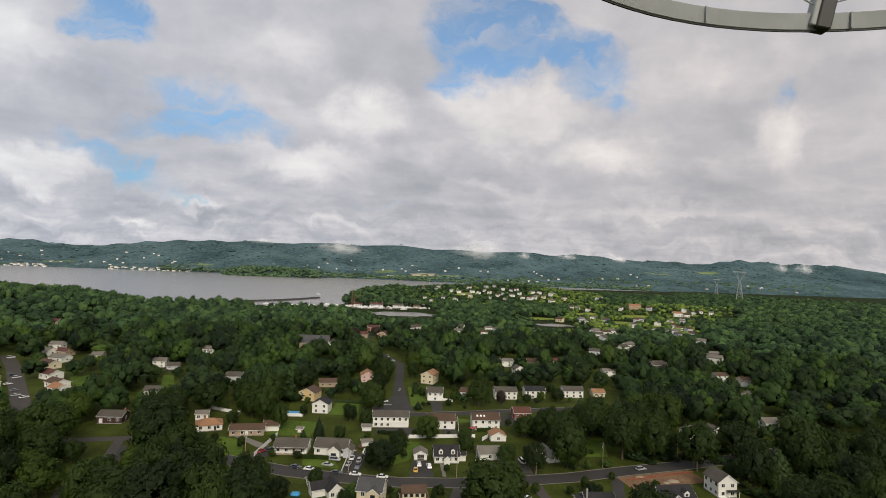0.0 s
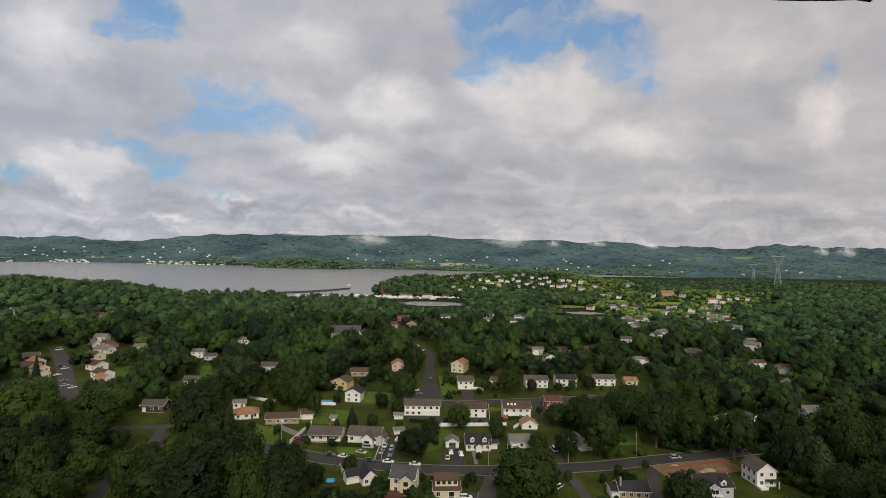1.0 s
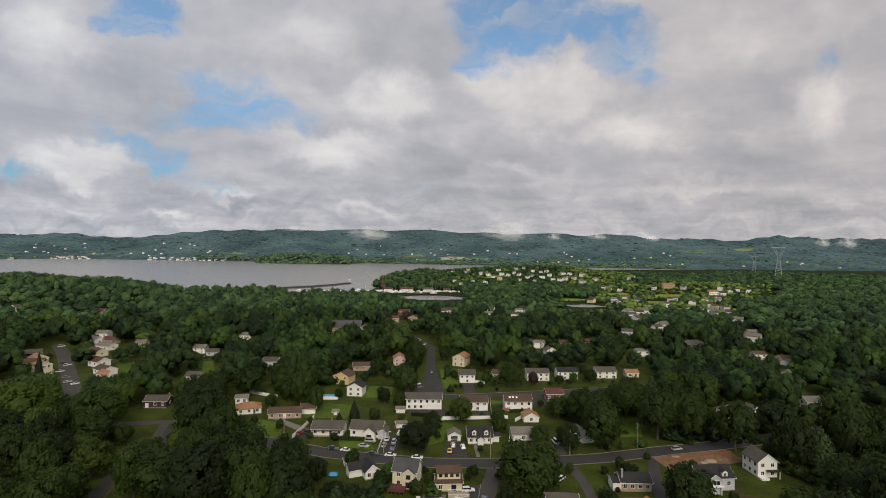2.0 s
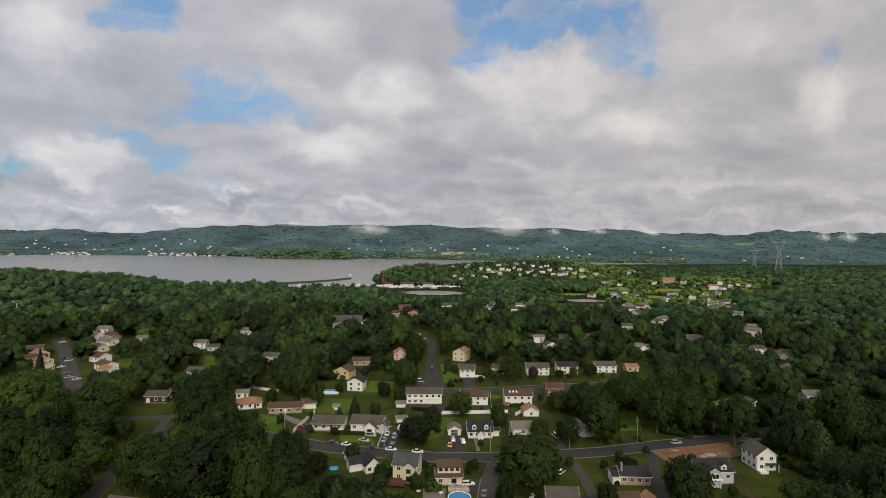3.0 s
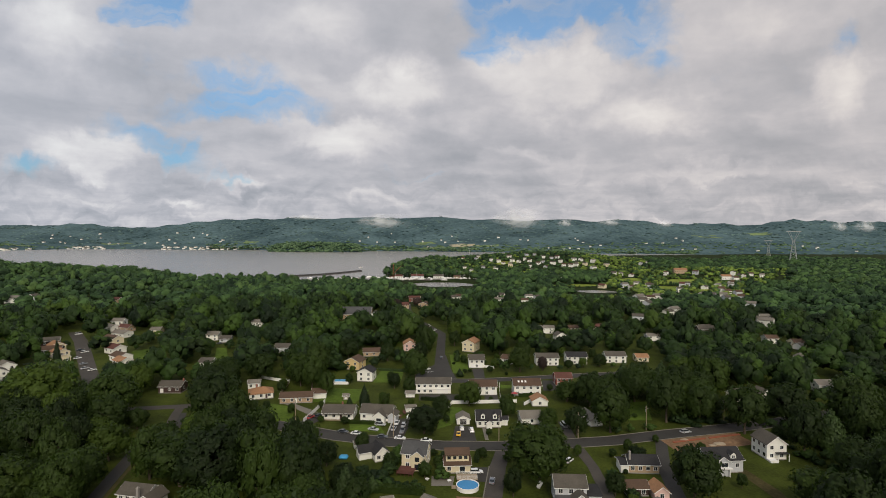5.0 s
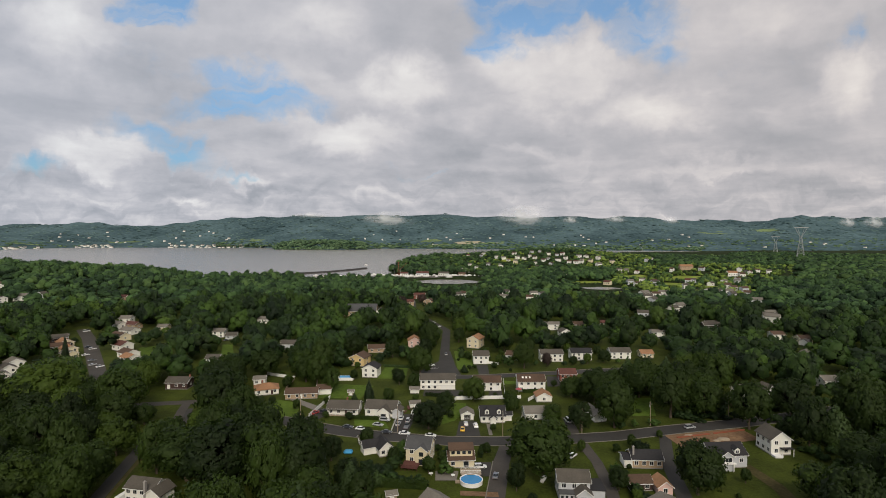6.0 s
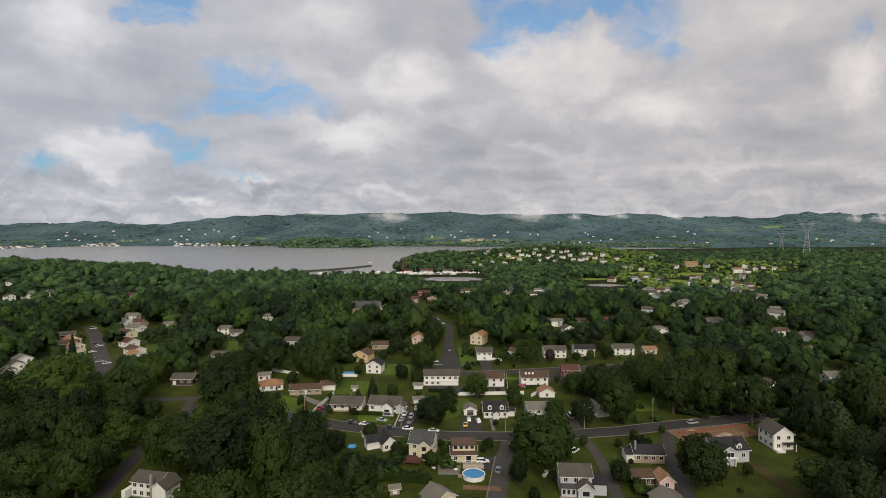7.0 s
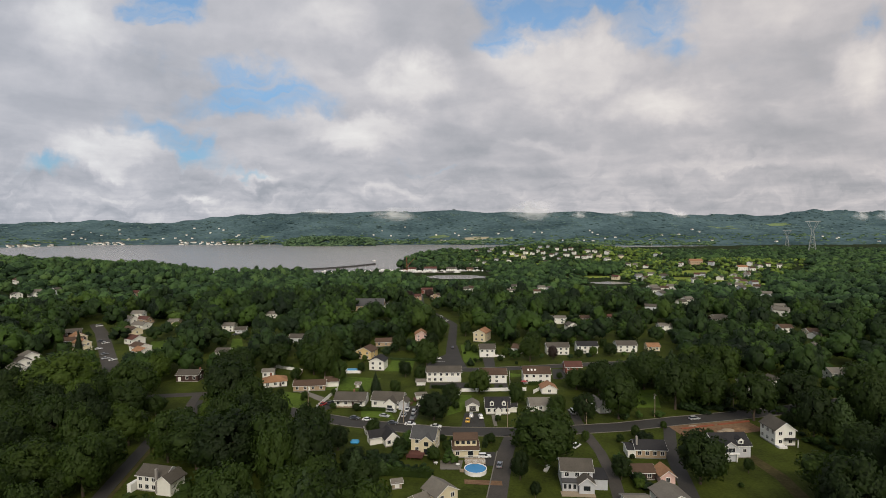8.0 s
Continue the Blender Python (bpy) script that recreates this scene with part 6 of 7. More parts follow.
def round_pool(x, y, r):
    ob = thing("swimming_pool", x, y, 0, 0, "round above-ground pool with clear blue water", "swimming pool")
    bm = bmesh.new()
    n = 40
    loops = []
    for rr, z in ((r, -0.2), (r, 1.3), (r + 0.12, 1.3), (r + 0.12, 1.38), (r - 0.15, 1.38), (r - 0.15, 0.2)):
        loops.append([bm.verts.new((math.cos(k * 6.2832 / n) * rr, math.sin(k * 6.2832 / n) * rr, z)) for k in range(n)])
    for p, q in zip(loops, loops[1:]):
        for k in range(n):
            bm.faces.new((p[k], p[(k + 1) % n], q[(k + 1) % n], q[k]))
    bmesh.ops.recalc_face_normals(bm, faces=bm.faces[:])
    part("pool_wall", bm, TRIM, ob, "white pool wall and rim")
    bm = bmesh.new()
    bmesh.ops.create_circle(bm, cap_ends=True, segments=n, radius=r - 0.14, matrix=Matrix.Translation((0, 0, 1.14)))
    part("pool_water", bm, POOLWATER, ob, "clear blue water")
    part("deck", boxed(-3.4, 3.6, r - 0.4, r + 4.0, 1.15, 1.32), PLANK, ob, "weathered raised timber deck")
    for k in range(4):
        part("deck_post", boxed(-0.08, 0.08, -0.08, 0.08, -0.2, 1.2), PLANK, ob).location = (-3.2 + k * 2.2, r + 3.8, 0)
    for yy in (r + 0.4, r + 3.9):
        bm = bmesh.new()
        for k in range(24):
            box(bm, -3.4 + k * 0.3, -3.34 + k * 0.3, yy, yy + 0.05, 1.3, 2.2)
        box(bm, -3.4, 3.6, yy - 0.02, yy + 0.07, 2.2, 2.28)
        part("deck_rail", bm, TRIM, ob, "white deck railing")
    part("ladder", boxed(-r - 1.6, -r - 0.1, -0.4, 0.4, 0, 0.9, bevel=0.05), PLANK, ob)
    keep(x, y, r + 4, 0.1)


round_pool(9.9, 170.5, 3.7)
ob = thing("swimming_pool", -53.2, 292.5, 0, 0, "white-walled rectangular pool with a blue-green cover", "swimming pool")
part("pool_wall", boxed(-4.4, 4.4, -2.5, 2.5, -0.2, 1.5, bevel=0.08), TRIM, ob, "white pool wall")
part("pool_cover", boxed(-3.6, 3.6, -1.9, 1.9, 1.45, 1.62, bevel=0.05), TARP, ob, "blue-green cover")


def lumpy(name, outline_x, outline_y, high, mat, label, x, y, rot, seed, category):
    """A hedge or heap: a rounded body under many small flakes."""
    g = np.random.default_rng(seed)
    n = int(outline_x * outline_y * 14) + 120
    px, py = g.uniform(-1, 1, n), g.uniform(-1, 1, n)
    face = g.integers(0, 3, n)
    pos = np.stack([px * outline_x / 2, py * outline_y / 2, np.full(n, high)], -1)
    pos[face == 1] = np.stack([px * outline_x / 2, np.sign(py) * outline_y / 2, g.uniform(0, high, n)], -1)[face == 1]
    pos += g.normal(size=(n, 3)) * 0.12
    u, v = g.normal(size=(n, 3)), g.normal(size=(n, 3))
    u, v = u / np.linalg.norm(u, axis=1)[:, None] * 0.3, v / np.linalg.norm(v, axis=1)[:, None] * 0.3
    verts = np.stack([pos + u, pos + v, pos - u, pos - v], 1).reshape(-1, 3)
    hx, hy = outline_x / 2 * 0.95, outline_y / 2 * 0.9
    bx = np.array([(a, b, c) for c in (-0.3, high * 0.96) for a, b in ((-hx, -hy), (hx, -hy), (hx, hy), (-hx, hy))])
    k = len(verts)
    faces = np.array([(3, 2, 1, 0), (4, 5, 6, 7), (0, 1, 5, 4), (1, 2, 6, 5), (2, 3, 7, 6), (3, 0, 4, 7)]) + k
    mesh = arrays_mesh(name, np.r_[verts, bx], [np.r_[np.arange(n * 4).reshape(-1, 4), faces]], [mat])
    ob = link_mesh(name, mesh, None)
    ob.matrix_basis = pose(x, y, ground_z(x, y), 0, 0, rot)
    tagged(ob, label, category, "hedges")


lumpy("hedge", 22, 2.4, 2.2, LEAF[0], "tall clipped green hedge between gardens", -15, 168, -7, 1, "hedge")
lumpy("hedge", 12, 1.6, 1.4, LEAF[0], "clipped green hedge along a lawn", -2, 262, -10, 2, "hedge")
lumpy("hedge", 24, 1.4, 1.2, LEAF[3], "low dark hedge along a lawn", -24, 318, -12, 3, "hedge")
lumpy("hedge", 10, 1.8, 1.5, LEAF[0], "green shrubs below a house wall", 47, 268.5, 0, 4, "hedge")
lumpy("hedge", 14, 1.4, 1.3, LEAF[0], "shrub border along the driveway", -34, 229.5, -6, 5, "hedge")
lumpy("hedge", 9, 1.6, 1.6, LEAF[0], "shrub border behind a house", 15, 194, 80, 6, "hedge")
for n, (x, y) in enumerate(((10, 262.8), (21, 262.2), (14, 260.5), (27, 260.8), (33, 261.0))):
    tree(x, y, 1.5, 2.6, "s")


def utility_pole(x, y, rot, high=10.5, lamp_arm=False):
    ob = thing("utility_pole", x, y, ground_z(x, y), rot, "weathered timber utility pole beside the street", "utility pole", "utility poles")
    part("pole", rod(bmesh.new(), (0, 0, -0.8), (0, 0, high), 0.16, 0.11, 8), PLANK, ob)
    part("crossarm", boxed(-1.2, 1.2, -0.07, 0.07, high - 1.0, high - 0.85), PLANK, ob)
    for k in (-1.05, -0.5, 0.5, 1.05):
        part("insulator", rod(bmesh.new(), (k, 0, high - 0.85), (k, 0, high - 0.6), 0.06, 0.04, 6), STEEL, ob, "pale insulator")
    part("transformer", rod(bmesh.new(), (0.35, 0, high - 2.6), (0.35, 0, high - 1.5), 0.26, 0.26, 10), STEEL, ob, "grey transformer can")
    if lamp_arm:
        part("lamp_arm", rod(bmesh.new(), (0, 0, high - 2.2), (0, -2.2, high - 1.8), 0.05, 0.04, 6), STEEL, ob)
        part("lamp_head", boxed(-0.15, 0.15, -2.8, -2.1, high - 1.9, high - 1.7, bevel=0.04), TRIM, ob, "pale lamp head")


POLES = [(-62, 229.5), (-18, 215.2), (25, 210.5), (58, 213.6), (89.5, 222.0), (128, 231), (166, 243)]
for n, (x, y) in enumerate(POLES):
    utility_pole(x, y, 90 + 10 * (n > 3), lamp_arm=n % 2 == 1)
for (x0, y0), (x1, y1) in zip(POLES, POLES[1:]):
    bm = bmesh.new()
    for k in range(12):
        s, t = k / 12, (k + 1) / 12
        sag = lambda q: 9.9 - 4 * 0.7 * q * (1 - q)
        rod(bm, (x0 + (x1 - x0) * s, y0 + (y1 - y0) * s, sag(s)), (x0 + (x1 - x0) * t, y0 + (y1 - y0) * t, sag(t)), 0.012, sides=4)
    tagged(part("cable", bm, DARK), "thin dark overhead cable between poles", "cable", "overhead cables")

# loose things in the gardens
ob = tagged(part("tarpaulin", boxed(-1.7, 1.7, -1.3, 1.3, 0, 1.3, bevel=0.55), TARP), "blue tarpaulin draped over a garden heap", "tarpaulin")
ob.location = (-34.7, 193.6, -0.02)


def small_boat(x, y, z, rot, length, mat, label, group, mast=0.0, cabin=True):
    ob = thing("boat", x, y, z, rot, label, "boat", group)
    bm = bmesh.new()
    a, w = length / 2, length * 0.15
    ring = [(-a, -w * 0.8), (0.2 * a, -w), (a * 0.7, -w * 0.6), (a, 0), (a * 0.7, w * 0.6), (0.2 * a, w), (-a, w * 0.8)]
    top = [bm.verts.new((p, q, length * 0.13)) for p, q in ring]
    low_ = [bm.verts.new((p * 0.85, q * 0.55, 0)) for p, q in ring]
    n = len(ring)
    for k in range(n):
        bm.faces.new((low_[k], low_[(k + 1) % n], top[(k + 1) % n], top[k]))
    bm.faces.new(top)
    bm.faces.new(low_[::-1])
    bmesh.ops.recalc_face_normals(bm, faces=bm.faces[:])
    part("hull", bm, mat, ob)
    if cabin:
        part("cabin", boxed(-a * 0.35, a * 0.35, -w * 0.6, w * 0.6, length * 0.12, length * 0.24, bevel=length * 0.015), TRIM, ob, "white cabin")
    if mast:
        part("mast", rod(bmesh.new(), (0, 0, length * 0.1), (0, 0, mast), 0.1, 0.06, 6), STEEL, ob, "thin pale mast")


small_boat(34.2, 172.4, 0.05, 66, 5.5, TRIM, "long white kayak lying on a lawn", "garden boats", cabin=False)
small_boat(-12.6, 236.5, 0.3, 80, 6.0, TRIM, "small white motorboat on a driveway", "garden boats")
small_boat(-10.2, 231.5, 0.3, 78, 5.4, PLANK, "brown covered motorboat laid up on a driveway", "garden boats")
small_boat(-9.4, 241.5, 0.3, 70, 6.4, TRIM, "white motorboat laid up beside a shed", "garden boats")
small_boat(-15.2, 243.0, 0.3, 100, 5.0, DECK, "red-brown rowing boat on trestles", "garden boats", cabin=False)
for x, y, rot, mat, label in ((-8.0, 237.0, 12, PLANK, "stack of weathered planks beside a driveway"), (-16.5, 239.0, 80, DECK, "stack of red-stained boards behind a house"), (-11.8, 251.0, 30, PLANK, "stack of old timber beside a shed"), (-6.6, 245.5, 60, DECK, "low stack of red-brown boards")):
    stack = thing("timber_stack", x, y, 0, rot, label, "timber stack", "timber stacks")
    for k in range(9):
        part("plank", boxed(-1.6, 1.6, -0.13, 0.13, 0, 0.09, bevel=0.01), mat, stack).matrix_basis = pose(0.12 * (k % 2), (k % 3) * 0.32 - 0.32, 0.02 + 0.11 * (k // 3), 0, 0, 2 * (k % 3) - 2)
for x, y, w, d, h, rise, rot, wall, roof, label in ((-12.4, 246.0, 4.6, 3.2, 2.2, 0.9, 10, WHITE, ROOF_PALE, "small white shed behind parked boats"), (-45.5, 264.0, 2.6, 2.2, 2.0, 0.8, 0, PLANK, ROOF_PALE, "small weathered timber shed on a lawn"),
                                                    (-30.5, 203.5, 3.6, 3.0, 2.2, 0.9, 20, WHITE, ROOF_PALE, "small white shed beside a cottage"), (-15.5, 160.0, 3.0, 2.6, 2.0, 0.7, 15, PLANK, ROOF_PALE, "small timber shed behind a hedge")):
    house(x, y, w, d, h, rise, rot, wall, roof, label, front=0, side=0, back=0, doors=[("f", 0, 1.2, 1.8, TRIM)], category="shed", group="sheds", r=3)
ob = house(-21.6, 194.5, 5.4, 7.4, 3.0, 2.3, 24, WHITE, ROOF_DARK, "small white cottage with a charcoal roof", ridge="y", front=2, r=7)
gable_block(ob, 6.6, 4.6, 2.9, 1.8, WHITE, ROOF_DARK, "x", -4.2, 2.6)
for n, (x, y) in enumerate(((-14.2, 280.1), (57.0, 171.5), (-3.5, 176.0), (4.0, 174.8))):
    ob = thing("garden_table", x, y, 0, 20 * n, "pale round garden table on a lawn or terrace", "garden table", "garden tables")
    part("tabletop", rod(bmesh.new(), (0, 0, 0.68), (0, 0, 0.74), 0.75, 0.75, 16), TRIM, ob)
    for k in range(4):
        part("leg", rod(bmesh.new(), (0.4 * math.cos(k * 1.57), 0.4 * math.sin(k * 1.57), 0), (0.4 * math.cos(k * 1.57), 0.4 * math.sin(k * 1.57), 0.7), 0.03, sides=6), TRIM, ob)
ob = thing("patio_umbrella", 40.0, 268.0, 0, 0, "red canvas patio umbrella beside a cream house", "umbrella")
part("pole", rod(bmesh.new(), (0, 0, 0), (0, 0, 2.7), 0.04, sides=8), TRIM, ob)
bm = bmesh.new()
bmesh.ops.create_cone(bm, cap_ends=False, segments=8, radius1=1.9, radius2=0.05, depth=0.8, matrix=Matrix.Translation((0, 0, 2.4)))
part("canopy", bm, PAINTS["red"], ob, "red canvas canopy")
# spoil and stacked material on the building plot
for n, (x, y, s) in enumerate(((113, 207, 1.6), (117.5, 209, 1.1), (109.5, 205.5, 1.0), (121, 208.5, 1.3), (101, 211, 1.2))):
    bm = bmesh.new()
    bmesh.ops.create_icosphere(bm, subdivisions=2, radius=s)
    for v in bm.verts:
        v.co *= 1 + 0.25 * noise.noise(v.co * 1.3 + Vector((n * 3.0, 0, 0)))
        v.co.z *= 0.45
        v.co.x *= 1.6
    ob = tagged(part("soil_mound", bm, EARTH if n % 2 else PLANK), "low heap of soil and timber on bare earth", "heap", "heaps on the plot")
    ob.location = (x, y, 0.1)
for pts in ([(95, 208.5), (110, 212.5)], [(112, 213), (127, 217)]):
    draped("spoil_bank", pts, 0.9, RUST, "low rust-red bank of soil along the road", 0.05, "bank", thick=0.35)
for x, y in ((66, 194.5), (-2, 196), (26, 192), (88, 209), (94, 180)):
    tree(x, y, tree_dice.uniform(1.2, 2.2), tree_dice.uniform(2.2, 4.0), "s")

# ---------------------------------------------------------------- the marina, the breakwater and the quay
def heap_line(name, points, width, top, mat, label):
    """A long low bank with sloping sides, standing in the water."""
    bm = bmesh.new()
    prev = None
    for i, (x, y) in enumerate(points):
        (ax, ay), (bx, by) = points[max(i - 1, 0)], points[min(i + 1, len(points) - 1)]
        s = math.hypot(bx - ax, by - ay)
        nx, ny = -(by - ay) / s, (bx - ax) / s
        row = [bm.verts.new((x + nx * k * width, y + ny * k * width, z)) for k, z in ((-0.9, WATER - 2), (-0.45, top), (0.45, top), (0.9, WATER - 2))]
        if prev:
            for k in range(3):
                bm.faces.new((prev[k], prev[k + 1], row[k + 1], row[k]))
        prev = row
    bmesh.ops.recalc_face_normals(bm, faces=bm.faces[:])
    tagged(part(name, bm, mat), label, "breakwater", kind="structure")


heap_line("breakwater", [(-330, 1150), (-300, 1178), (-262, 1215), (-225, 1268), (-190, 1340)], 7, WATER + 3.5, DARK, "long dark stone breakwater in the river")
heap_line("quay", [(-110, 1098), (-60, 1090), (-10, 1085), (40, 1085), (90, 1092)], 12, WATER + 2.5, CONCRETE, "low pale quay with boats drawn up")
boat_dice = random.Random(8)
for k in range(58):
    if k < 30:
        x, y = boat_dice.uniform(-270, -95), boat_dice.uniform(1105, 1150)
        if x < -200:
            y = boat_dice.uniform(1090, 1125)
        z = WATER - 0.3
    else:
        x, y = boat_dice.uniform(-112, 85), boat_dice.uniform(1072, 1090)
        z = WATER + 2.4 if abs(y - 1087) < 6 else WATER - 0.3
    small_boat(x, y, max(z, ground_z(x, y) + 0.4), boat_dice.choice([0, 90, 20, 75]) + boat_dice.uniform(-10, 10), boat_dice.uniform(8, 15), TRIM, "small white pleasure boat in the marina", "boats in the marina", mast=boat_dice.choice([0, 0, 13, 16]))
for k in range(34):
    x, y = boat_dice.uniform(-108, 28), boat_dice.choice([1050, 1060, 1068, 1079]) + boat_dice.uniform(-2, 2)
    small_boat(x, y, max(WATER - 0.3 if y > 1094 or y < 1073 else WATER + 2.4, ground_z(x, y) + 0.4), boat_dice.choice([80, 95, 100, 5]) + boat_dice.uniform(-8, 8), boat_dice.uniform(9, 16), TRIM, "white cabin cruiser laid up beside the quay", "boats in the marina", mast=boat_dice.choice([0, 0, 0, 14]))
for x, y, w, d, h, rot, wall, roof, label in ((-38, 1098, 26, 12, 5.5, 4, GREYWALL, ROOF_RED, "long boat shed with a rust-red roof on the quay"), (-76, 1094, 16, 10, 5, -6, WHITE, ROOF_RED, "white boatyard office with a rust-red roof"), (6, 1096, 22, 11, 5, 2, WHITE, ROOF_GREY, "white harbour store with a grey roof"), (44, 1093, 14, 9, 4.5, 8, TANWALL, ROOF_BROWN, "tan harbour building with a brown roof")):
    far_house(x, y, w, d, h, rot, wall, roof, label)
for k in range(6):
    pier = tagged(part("pier", boxed(-0.9, 0.9, -16, 16, WATER - 1, WATER + 0.8, bevel=0.1), PLANK), "timber mooring pier in the marina", "pier", "mooring piers")
    pier.matrix_basis = pose(-250 + k * 29, 1118, 0, 0, 0, 8)
ob = thing("crane", -88, 1098, WATER + 2.4, 20, "rust-red harbour crane with a lattice mast", "crane")
for k in (-1.4, 1.4):
    part("mast_leg", rod(bmesh.new(), (k, 0, 0), (k * 0.3, 0, 30), 0.5, 0.3, 6), RUST, ob)
part("jib", rod(bmesh.new(), (0, 0, 10), (18, 4, 26), 0.5, 0.3, 6), RUST, ob)
part("base", boxed(-8, 8, -4, 4, 0, 4, bevel=0.3), RUST, ob, "rust-red barge deck")
small_boat(-130, 1330, WATER, 30, 10, DARK, "small dark boat far out on the river", "boats on the river", mast=8)
small_boat(-210, 1480, WATER, 0, 11, TRIM, "small boat far out on the river", "boats on the river")
small_boat(-92, 1270, WATER, 90, 9, DARK, "small dark boat off the point", "boats on the river", mast=9)

# ---------------------------------------------------------------- the power line across the river
def pylon(x, y, z, high, wide, label):
    ob = thing("transmission_tower", x, y, z, -math.degrees(math.atan2(x, y)) + 6, label, "transmission tower", "transmission towers")
    neck = high * 0.64
    legs = [(-1, -1), (1, -1), (1, 1), (-1, 1)]
    at_ = lambda t: wide * (1 - 0.72 * t)
    for a, b in legs:
        part("leg", rod(bmesh.new(), (a * wide, b * wide, -6), (a * wide * 0.28, b * wide * 0.28, neck), wide * 0.065, wide * 0.05, 5), STEEL, ob)
    steps = 7
    bm = bmesh.new()
    for k in range(steps):
        t0, t1 = k / steps, (k + 1) / steps
        for (a, b), (c, d) in zip(legs, legs[1:] + legs[:1]):
            rod(bm, (a * at_(t0), b * at_(t0), neck * t0), (c * at_(t1), d * at_(t1), neck * t1), wide * 0.026, sides=4)
            rod(bm, (c * at_(t0), d * at_(t0), neck * t0), (a * at_(t1), b * at_(t1), neck * t1), wide * 0.026, sides=4)
    part("bracing", bm, STEEL, ob, "galvanised lattice bracing")
    for s in (-1, 1):
        part("yoke", rod(bmesh.new(), (s * wide * 0.28, 0, neck), (s * wide * 1.7, 0, high * 0.97), wide * 0.075, wide * 0.06, 5), STEEL, ob)
        part("stay", rod(bmesh.new(), (s * wide * 0.1, 0, neck), (s * wide * 1.0, 0, high * 0.97), wide * 0.05, wide * 0.05, 5), STEEL, ob)
    part("crossarm", boxed(-wide * 2.1, wide * 2.1, -wide * 0.12, wide * 0.12, high * 0.97, high), STEEL, ob)


pylon(1027, 1500, 20, 78, 8.5, "tall pale steel transmission tower above the woods")
pylon(1337, 2100, 5, 62, 7.0, "second steel transmission tower by the river")
for x, y, h in ((165, 2560, 34), (620, 2540, 36), (980, 2560, 30)):
    pylon(x, y, ground_z(x, y), h, 3.5, "small steel pylon by the far water")

# ---------------------------------------------------------------- shrubs and young trees of the gardens
def on_paving(x, y):
    for outline in PAVED:
        inside = False
        for (ax, ay), (bx, by) in zip(outline, outline[1:] + outline[:1]):
            if (ay > y) != (by > y) and x < (bx - ax) * (y - ay) / (by - ay) + ax:
                inside = not inside
        if inside or any(math.hypot(x - ax, y - ay) < 2.5 for ax, ay in outline):
            return True
    return False


def near_line(x, y, points, gap):
    for (ax, ay), (bx, by) in zip(points, points[1:]):
        dx_, dy_ = bx - ax, by - ay
        t = min(1, max(0, ((x - ax) * dx_ + (y - ay) * dy_) / (dx_ * dx_ + dy_ * dy_)))
        if math.hypot(x - ax - dx_ * t, y - ay - dy_ * t) < gap:
            return True
    return False


KINDS["y"] = [crown_mesh("crown", LEAF[n % 2], 120 + n, 5.0, 10.0, 0.8, 12, 1100, 0.5) for n in range(4)]
TREE_LABEL["y"] = "young leafy garden tree on a lawn"
plot = random.Random(77)
placed = 0
while placed < 85:
    x, y = plot.uniform(-95, 135), plot.uniform(150, 362)
    size = plot.uniform(1.0, 2.9)
    if any(math.hypot(x - a, y - b) < c + size * 0.8 + 0.6 for a, b, c in SOLID) or any(math.hypot(x - a, y - b) < c * 0.7 + size for a, b, c in PLANTED):
        continue
    if on_paving(x, y) or any(near_line(x, y, line, 5.5 + size) for line in (MAIN, SIDE, CROSS, UPHILL, LOWER)) or (90 < x < 130 and 195 < y < 215) or (104 < x < 114 and y < 186):
        continue
    if (-8 < x < 62 and 236 < y < 264) or (-66 < x < -20 and 255 < y < 290) or math.hypot(x - 8, y - 165) < 14 or math.hypot(x + 20, y - 372) < 16 or math.hypot(x + 34, y - 192) < 8:
        continue
    kind = "s" if size < 1.6 else plot.choice("yyyc")
    tree(x, y, size, size * (plot.uniform(1.4, 2.0) if kind == "s" else plot.uniform(2.0, 2.8)), kind)
    placed += 1

# ---------------------------------------------------------------- mist on the hills
def mist_material():
    m = bpy.data.materials.new("thin mist")
    m.use_nodes = True
    put, tie = nodes_of(m.node_tree)
    tex, length = put("ShaderNodeTexCoord"), put("ShaderNodeVectorMath", op="LENGTH")
    flat = put("ShaderNodeVectorMath", op="MULTIPLY")
    flat.inputs[1].default_value = (1, 0, 1)
    tie(tex.outputs["Object"], flat.inputs[0])
    tie(flat.outputs[0], length.inputs[0])
    n = put("ShaderNodeTexNoise")
    n.inputs["Scale"].default_value, n.inputs["Detail"].default_value = 2.2, 6
    tie(tex.outputs["Object"], n.inputs["Vector"])
    total = put("ShaderNodeMath", op="MULTIPLY_ADD")
    tie(n.outputs["Fac"], total.inputs[0])
    total.inputs[1].default_value = 1.5
    tie(length.outputs["Value"], total.inputs[2])
    fade = put("ShaderNodeMapRange")
    fade.interpolation_type = "SMOOTHSTEP"
    tie(total.outputs[0], fade.inputs[0])
    for i, v in ((1, 1.6), (2, 0.6), (3, 0.0), (4, 0.62)):
        fade.inputs[i].default_value = v
    clear_, white, mix, out = put("ShaderNodeBsdfTransparent"), put("ShaderNodeBsdfDiffuse"), put("ShaderNodeMixShader"), put("ShaderNodeOutputMaterial")
    white.inputs[0].default_value = (0.75, 0.76, 0.78, 1)
    tie(fade.outputs[0], mix.inputs[0])
    tie(clear_.outputs[0], mix.inputs[1])
    tie(white.outputs[0], mix.inputs[2])
    tie(mix.outputs[0], out.inputs[0])
    return m


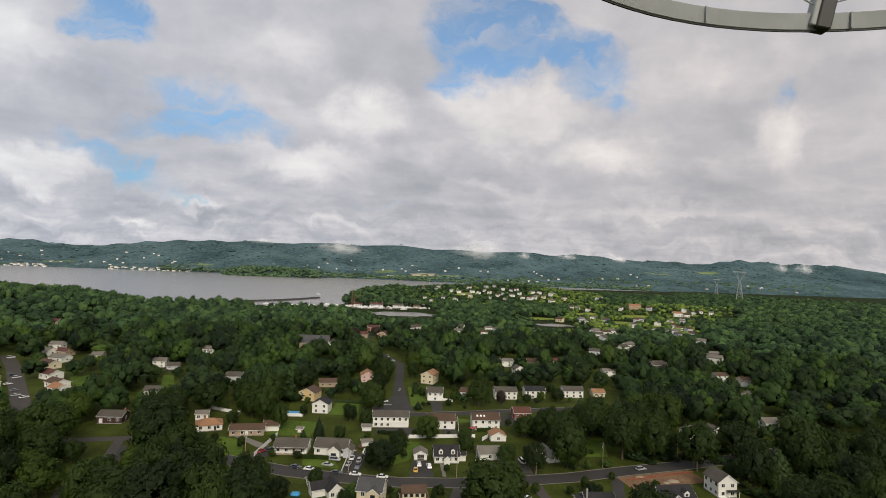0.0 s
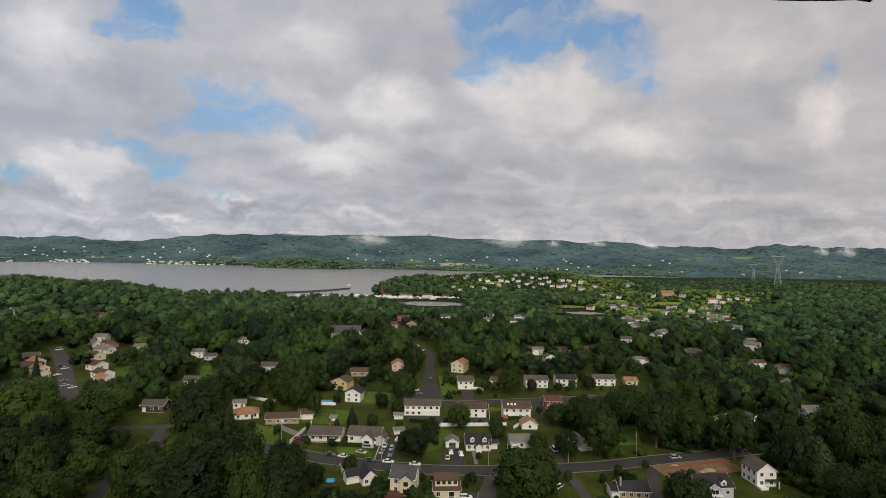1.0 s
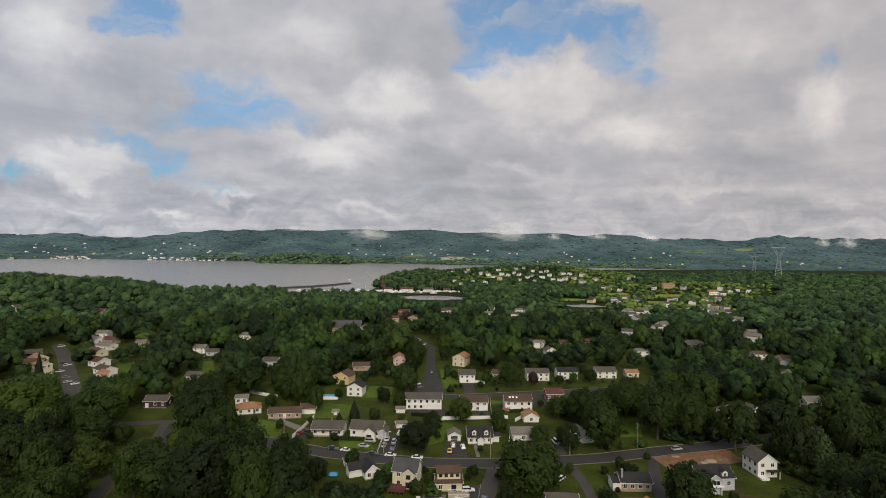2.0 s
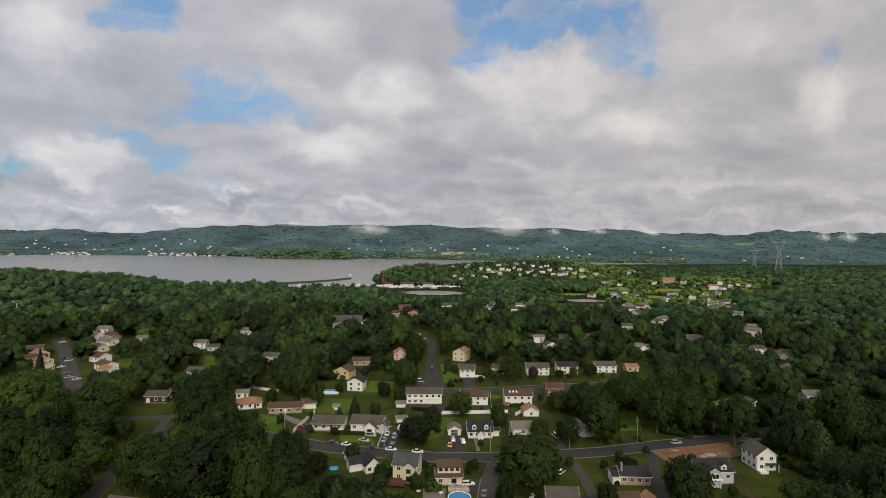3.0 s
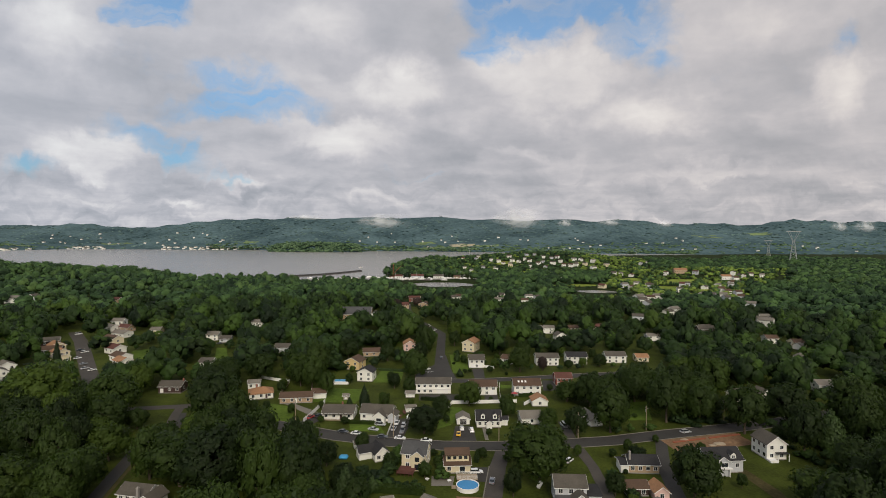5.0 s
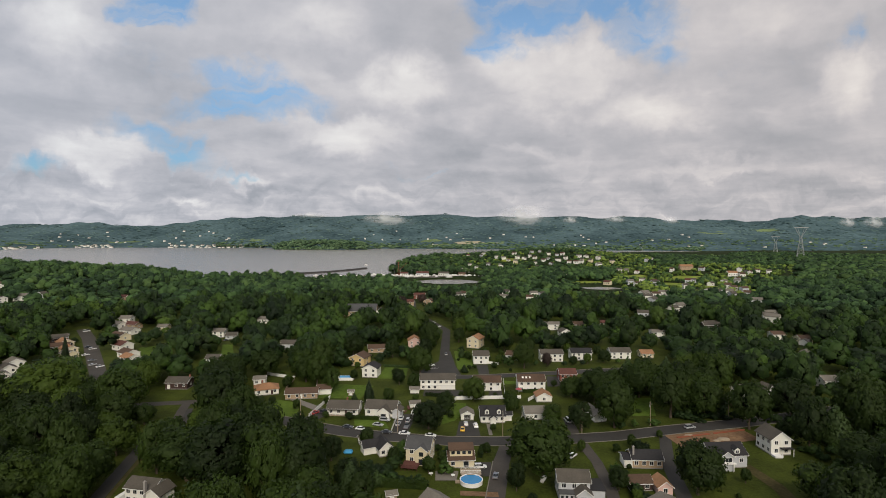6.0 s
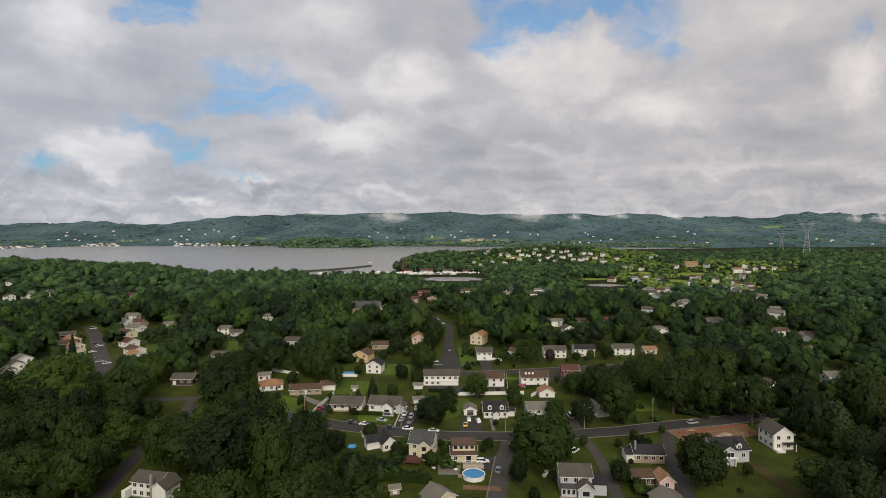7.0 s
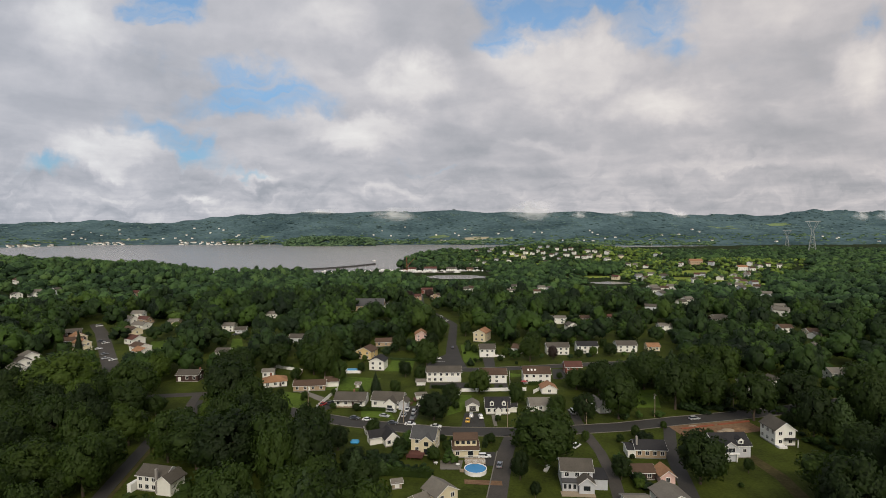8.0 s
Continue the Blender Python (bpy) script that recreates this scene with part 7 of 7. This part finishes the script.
MIST = mist_material()
for n, (u, s, wide, high) in enumerate(((-0.10, 0.024, 0.062, 0.020), (0.155, 0.030, 0.064, 0.028), (0.245, 0.022, 0.020, 0.010), (0.33, 0.024, 0.030, 0.010), (0.435, 0.022, 0.022, 0.010), (0.77, 0.019, 0.022, 0.014), (0.82, 0.019, 0.03, 0.016), (-0.24, 0.030, 0.05, 0.008))):
    y = 3180.0
    bm = bmesh.new()
    grid = [[bm.verts.new((i / 8 - 1, -0.5 * (1 - (i / 8 - 1) ** 2) * (1 - (j / 5 - 1) ** 2), j / 5 - 1)) for j in range(11)] for i in range(17)]
    for i in range(16):
        for j in range(10):
            bm.faces.new((grid[i][j], grid[i + 1][j], grid[i + 1][j + 1], grid[i][j + 1]))
    ob = tagged(part("mist", bm, MIST), "thin white mist hanging on the far hillside", "mist", "mist on the hills", "stuff")
    ob.matrix_basis = Matrix.Translation((u * y, y, 82 + s * y)) @ Matrix.Diagonal((wide * y, 60, high * y, 1))

# ---------------------------------------------------------------- the hoop beside the start of the flight
hoop = thing("rotor_guard", -2.305, 0.125, 84.514, 0, "white plastic rotor guard hoop with a dark post", "rotor guard")


def lathe(profile, n):
    bm = bmesh.new()
    loops = [[bm.verts.new((math.cos(k * 6.283185 / n) * r, math.sin(k * 6.283185 / n) * r, z)) for k in range(n)] for r, z in profile]
    for i, p in enumerate(loops):
        q = loops[(i + 1) % len(loops)]
        for k in range(n):
            bm.faces.new((p[k], p[(k + 1) % n], q[(k + 1) % n], q[k]))
    bmesh.ops.recalc_face_normals(bm, faces=bm.faces[:])
    return bm


part("hoop_band", lathe([(0.3728, 0.001), (0.3752, 0.0), (0.379, 0.016), (0.374, 0.018), (0.3715, 0.017)], 96), HOOP, hoop)
part("hoop_lip", lathe([(0.3738, -0.0008), (0.3756, -0.0008), (0.3756, 0.0006), (0.3738, 0.0006)], 96), DARK, hoop, "thin black lower edge")
for k in range(16):
    a = radians(k * 22.5 + 6)
    rib = part("rib", boxed(-0.0006, 0.0006, -0.0015, 0.0015, 0.001, 0.0165), HOOP, hoop)
    rib.matrix_basis = pose(math.cos(a) * 0.3705, math.sin(a) * 0.3705, 0, 0, 0, math.degrees(a) + 90)
post_at = Vector((0.841 * 0.493 - 0.335, 0.493 - 0.125, 0))
turn = math.degrees(math.atan2(post_at.y, post_at.x)) - 90
block = part("post", boxed(-0.006, 0.008, -0.010, 0.006, 0.0004, 0.075, bevel=0.0012), DARK, hoop, "dark upright post")
block.matrix_basis = pose(post_at.x, post_at.y, 0, 0, 12, turn)
cheek = part("cheek", boxed(-0.0115, -0.006, -0.009, 0.006, 0.002, 0.07, bevel=0.001), HOOP, hoop, "pale side of the post")
cheek.matrix_basis = pose(post_at.x, post_at.y, 0, 0, 12, turn)
part("stay_wire", rod(bmesh.new(), post_at * 1.0 + Vector((0, 0, 0.026)), Vector((0.30, 0.2, 0.05)), 0.0008, sides=5), STEEL, hoop, "thin wire")
part("stay_wire", rod(bmesh.new(), post_at * 1.0 + Vector((0, 0, 0.026)), Vector((-0.25, 0.24, 0.05)), 0.0008, sides=5), STEEL, hoop, "thin wire")
for k in range(3):
    a = radians(k * 120 + 40)
    part("spoke", rod(bmesh.new(), (math.cos(a) * 0.37, math.sin(a) * 0.37, 0.06), (0, 0, 0.09), 0.004, sides=6), DARK, hoop)
part("hub", rod(bmesh.new(), (0, 0, 0.07), (0, 0, 0.11), 0.03, 0.026, 14), DARK, hoop)
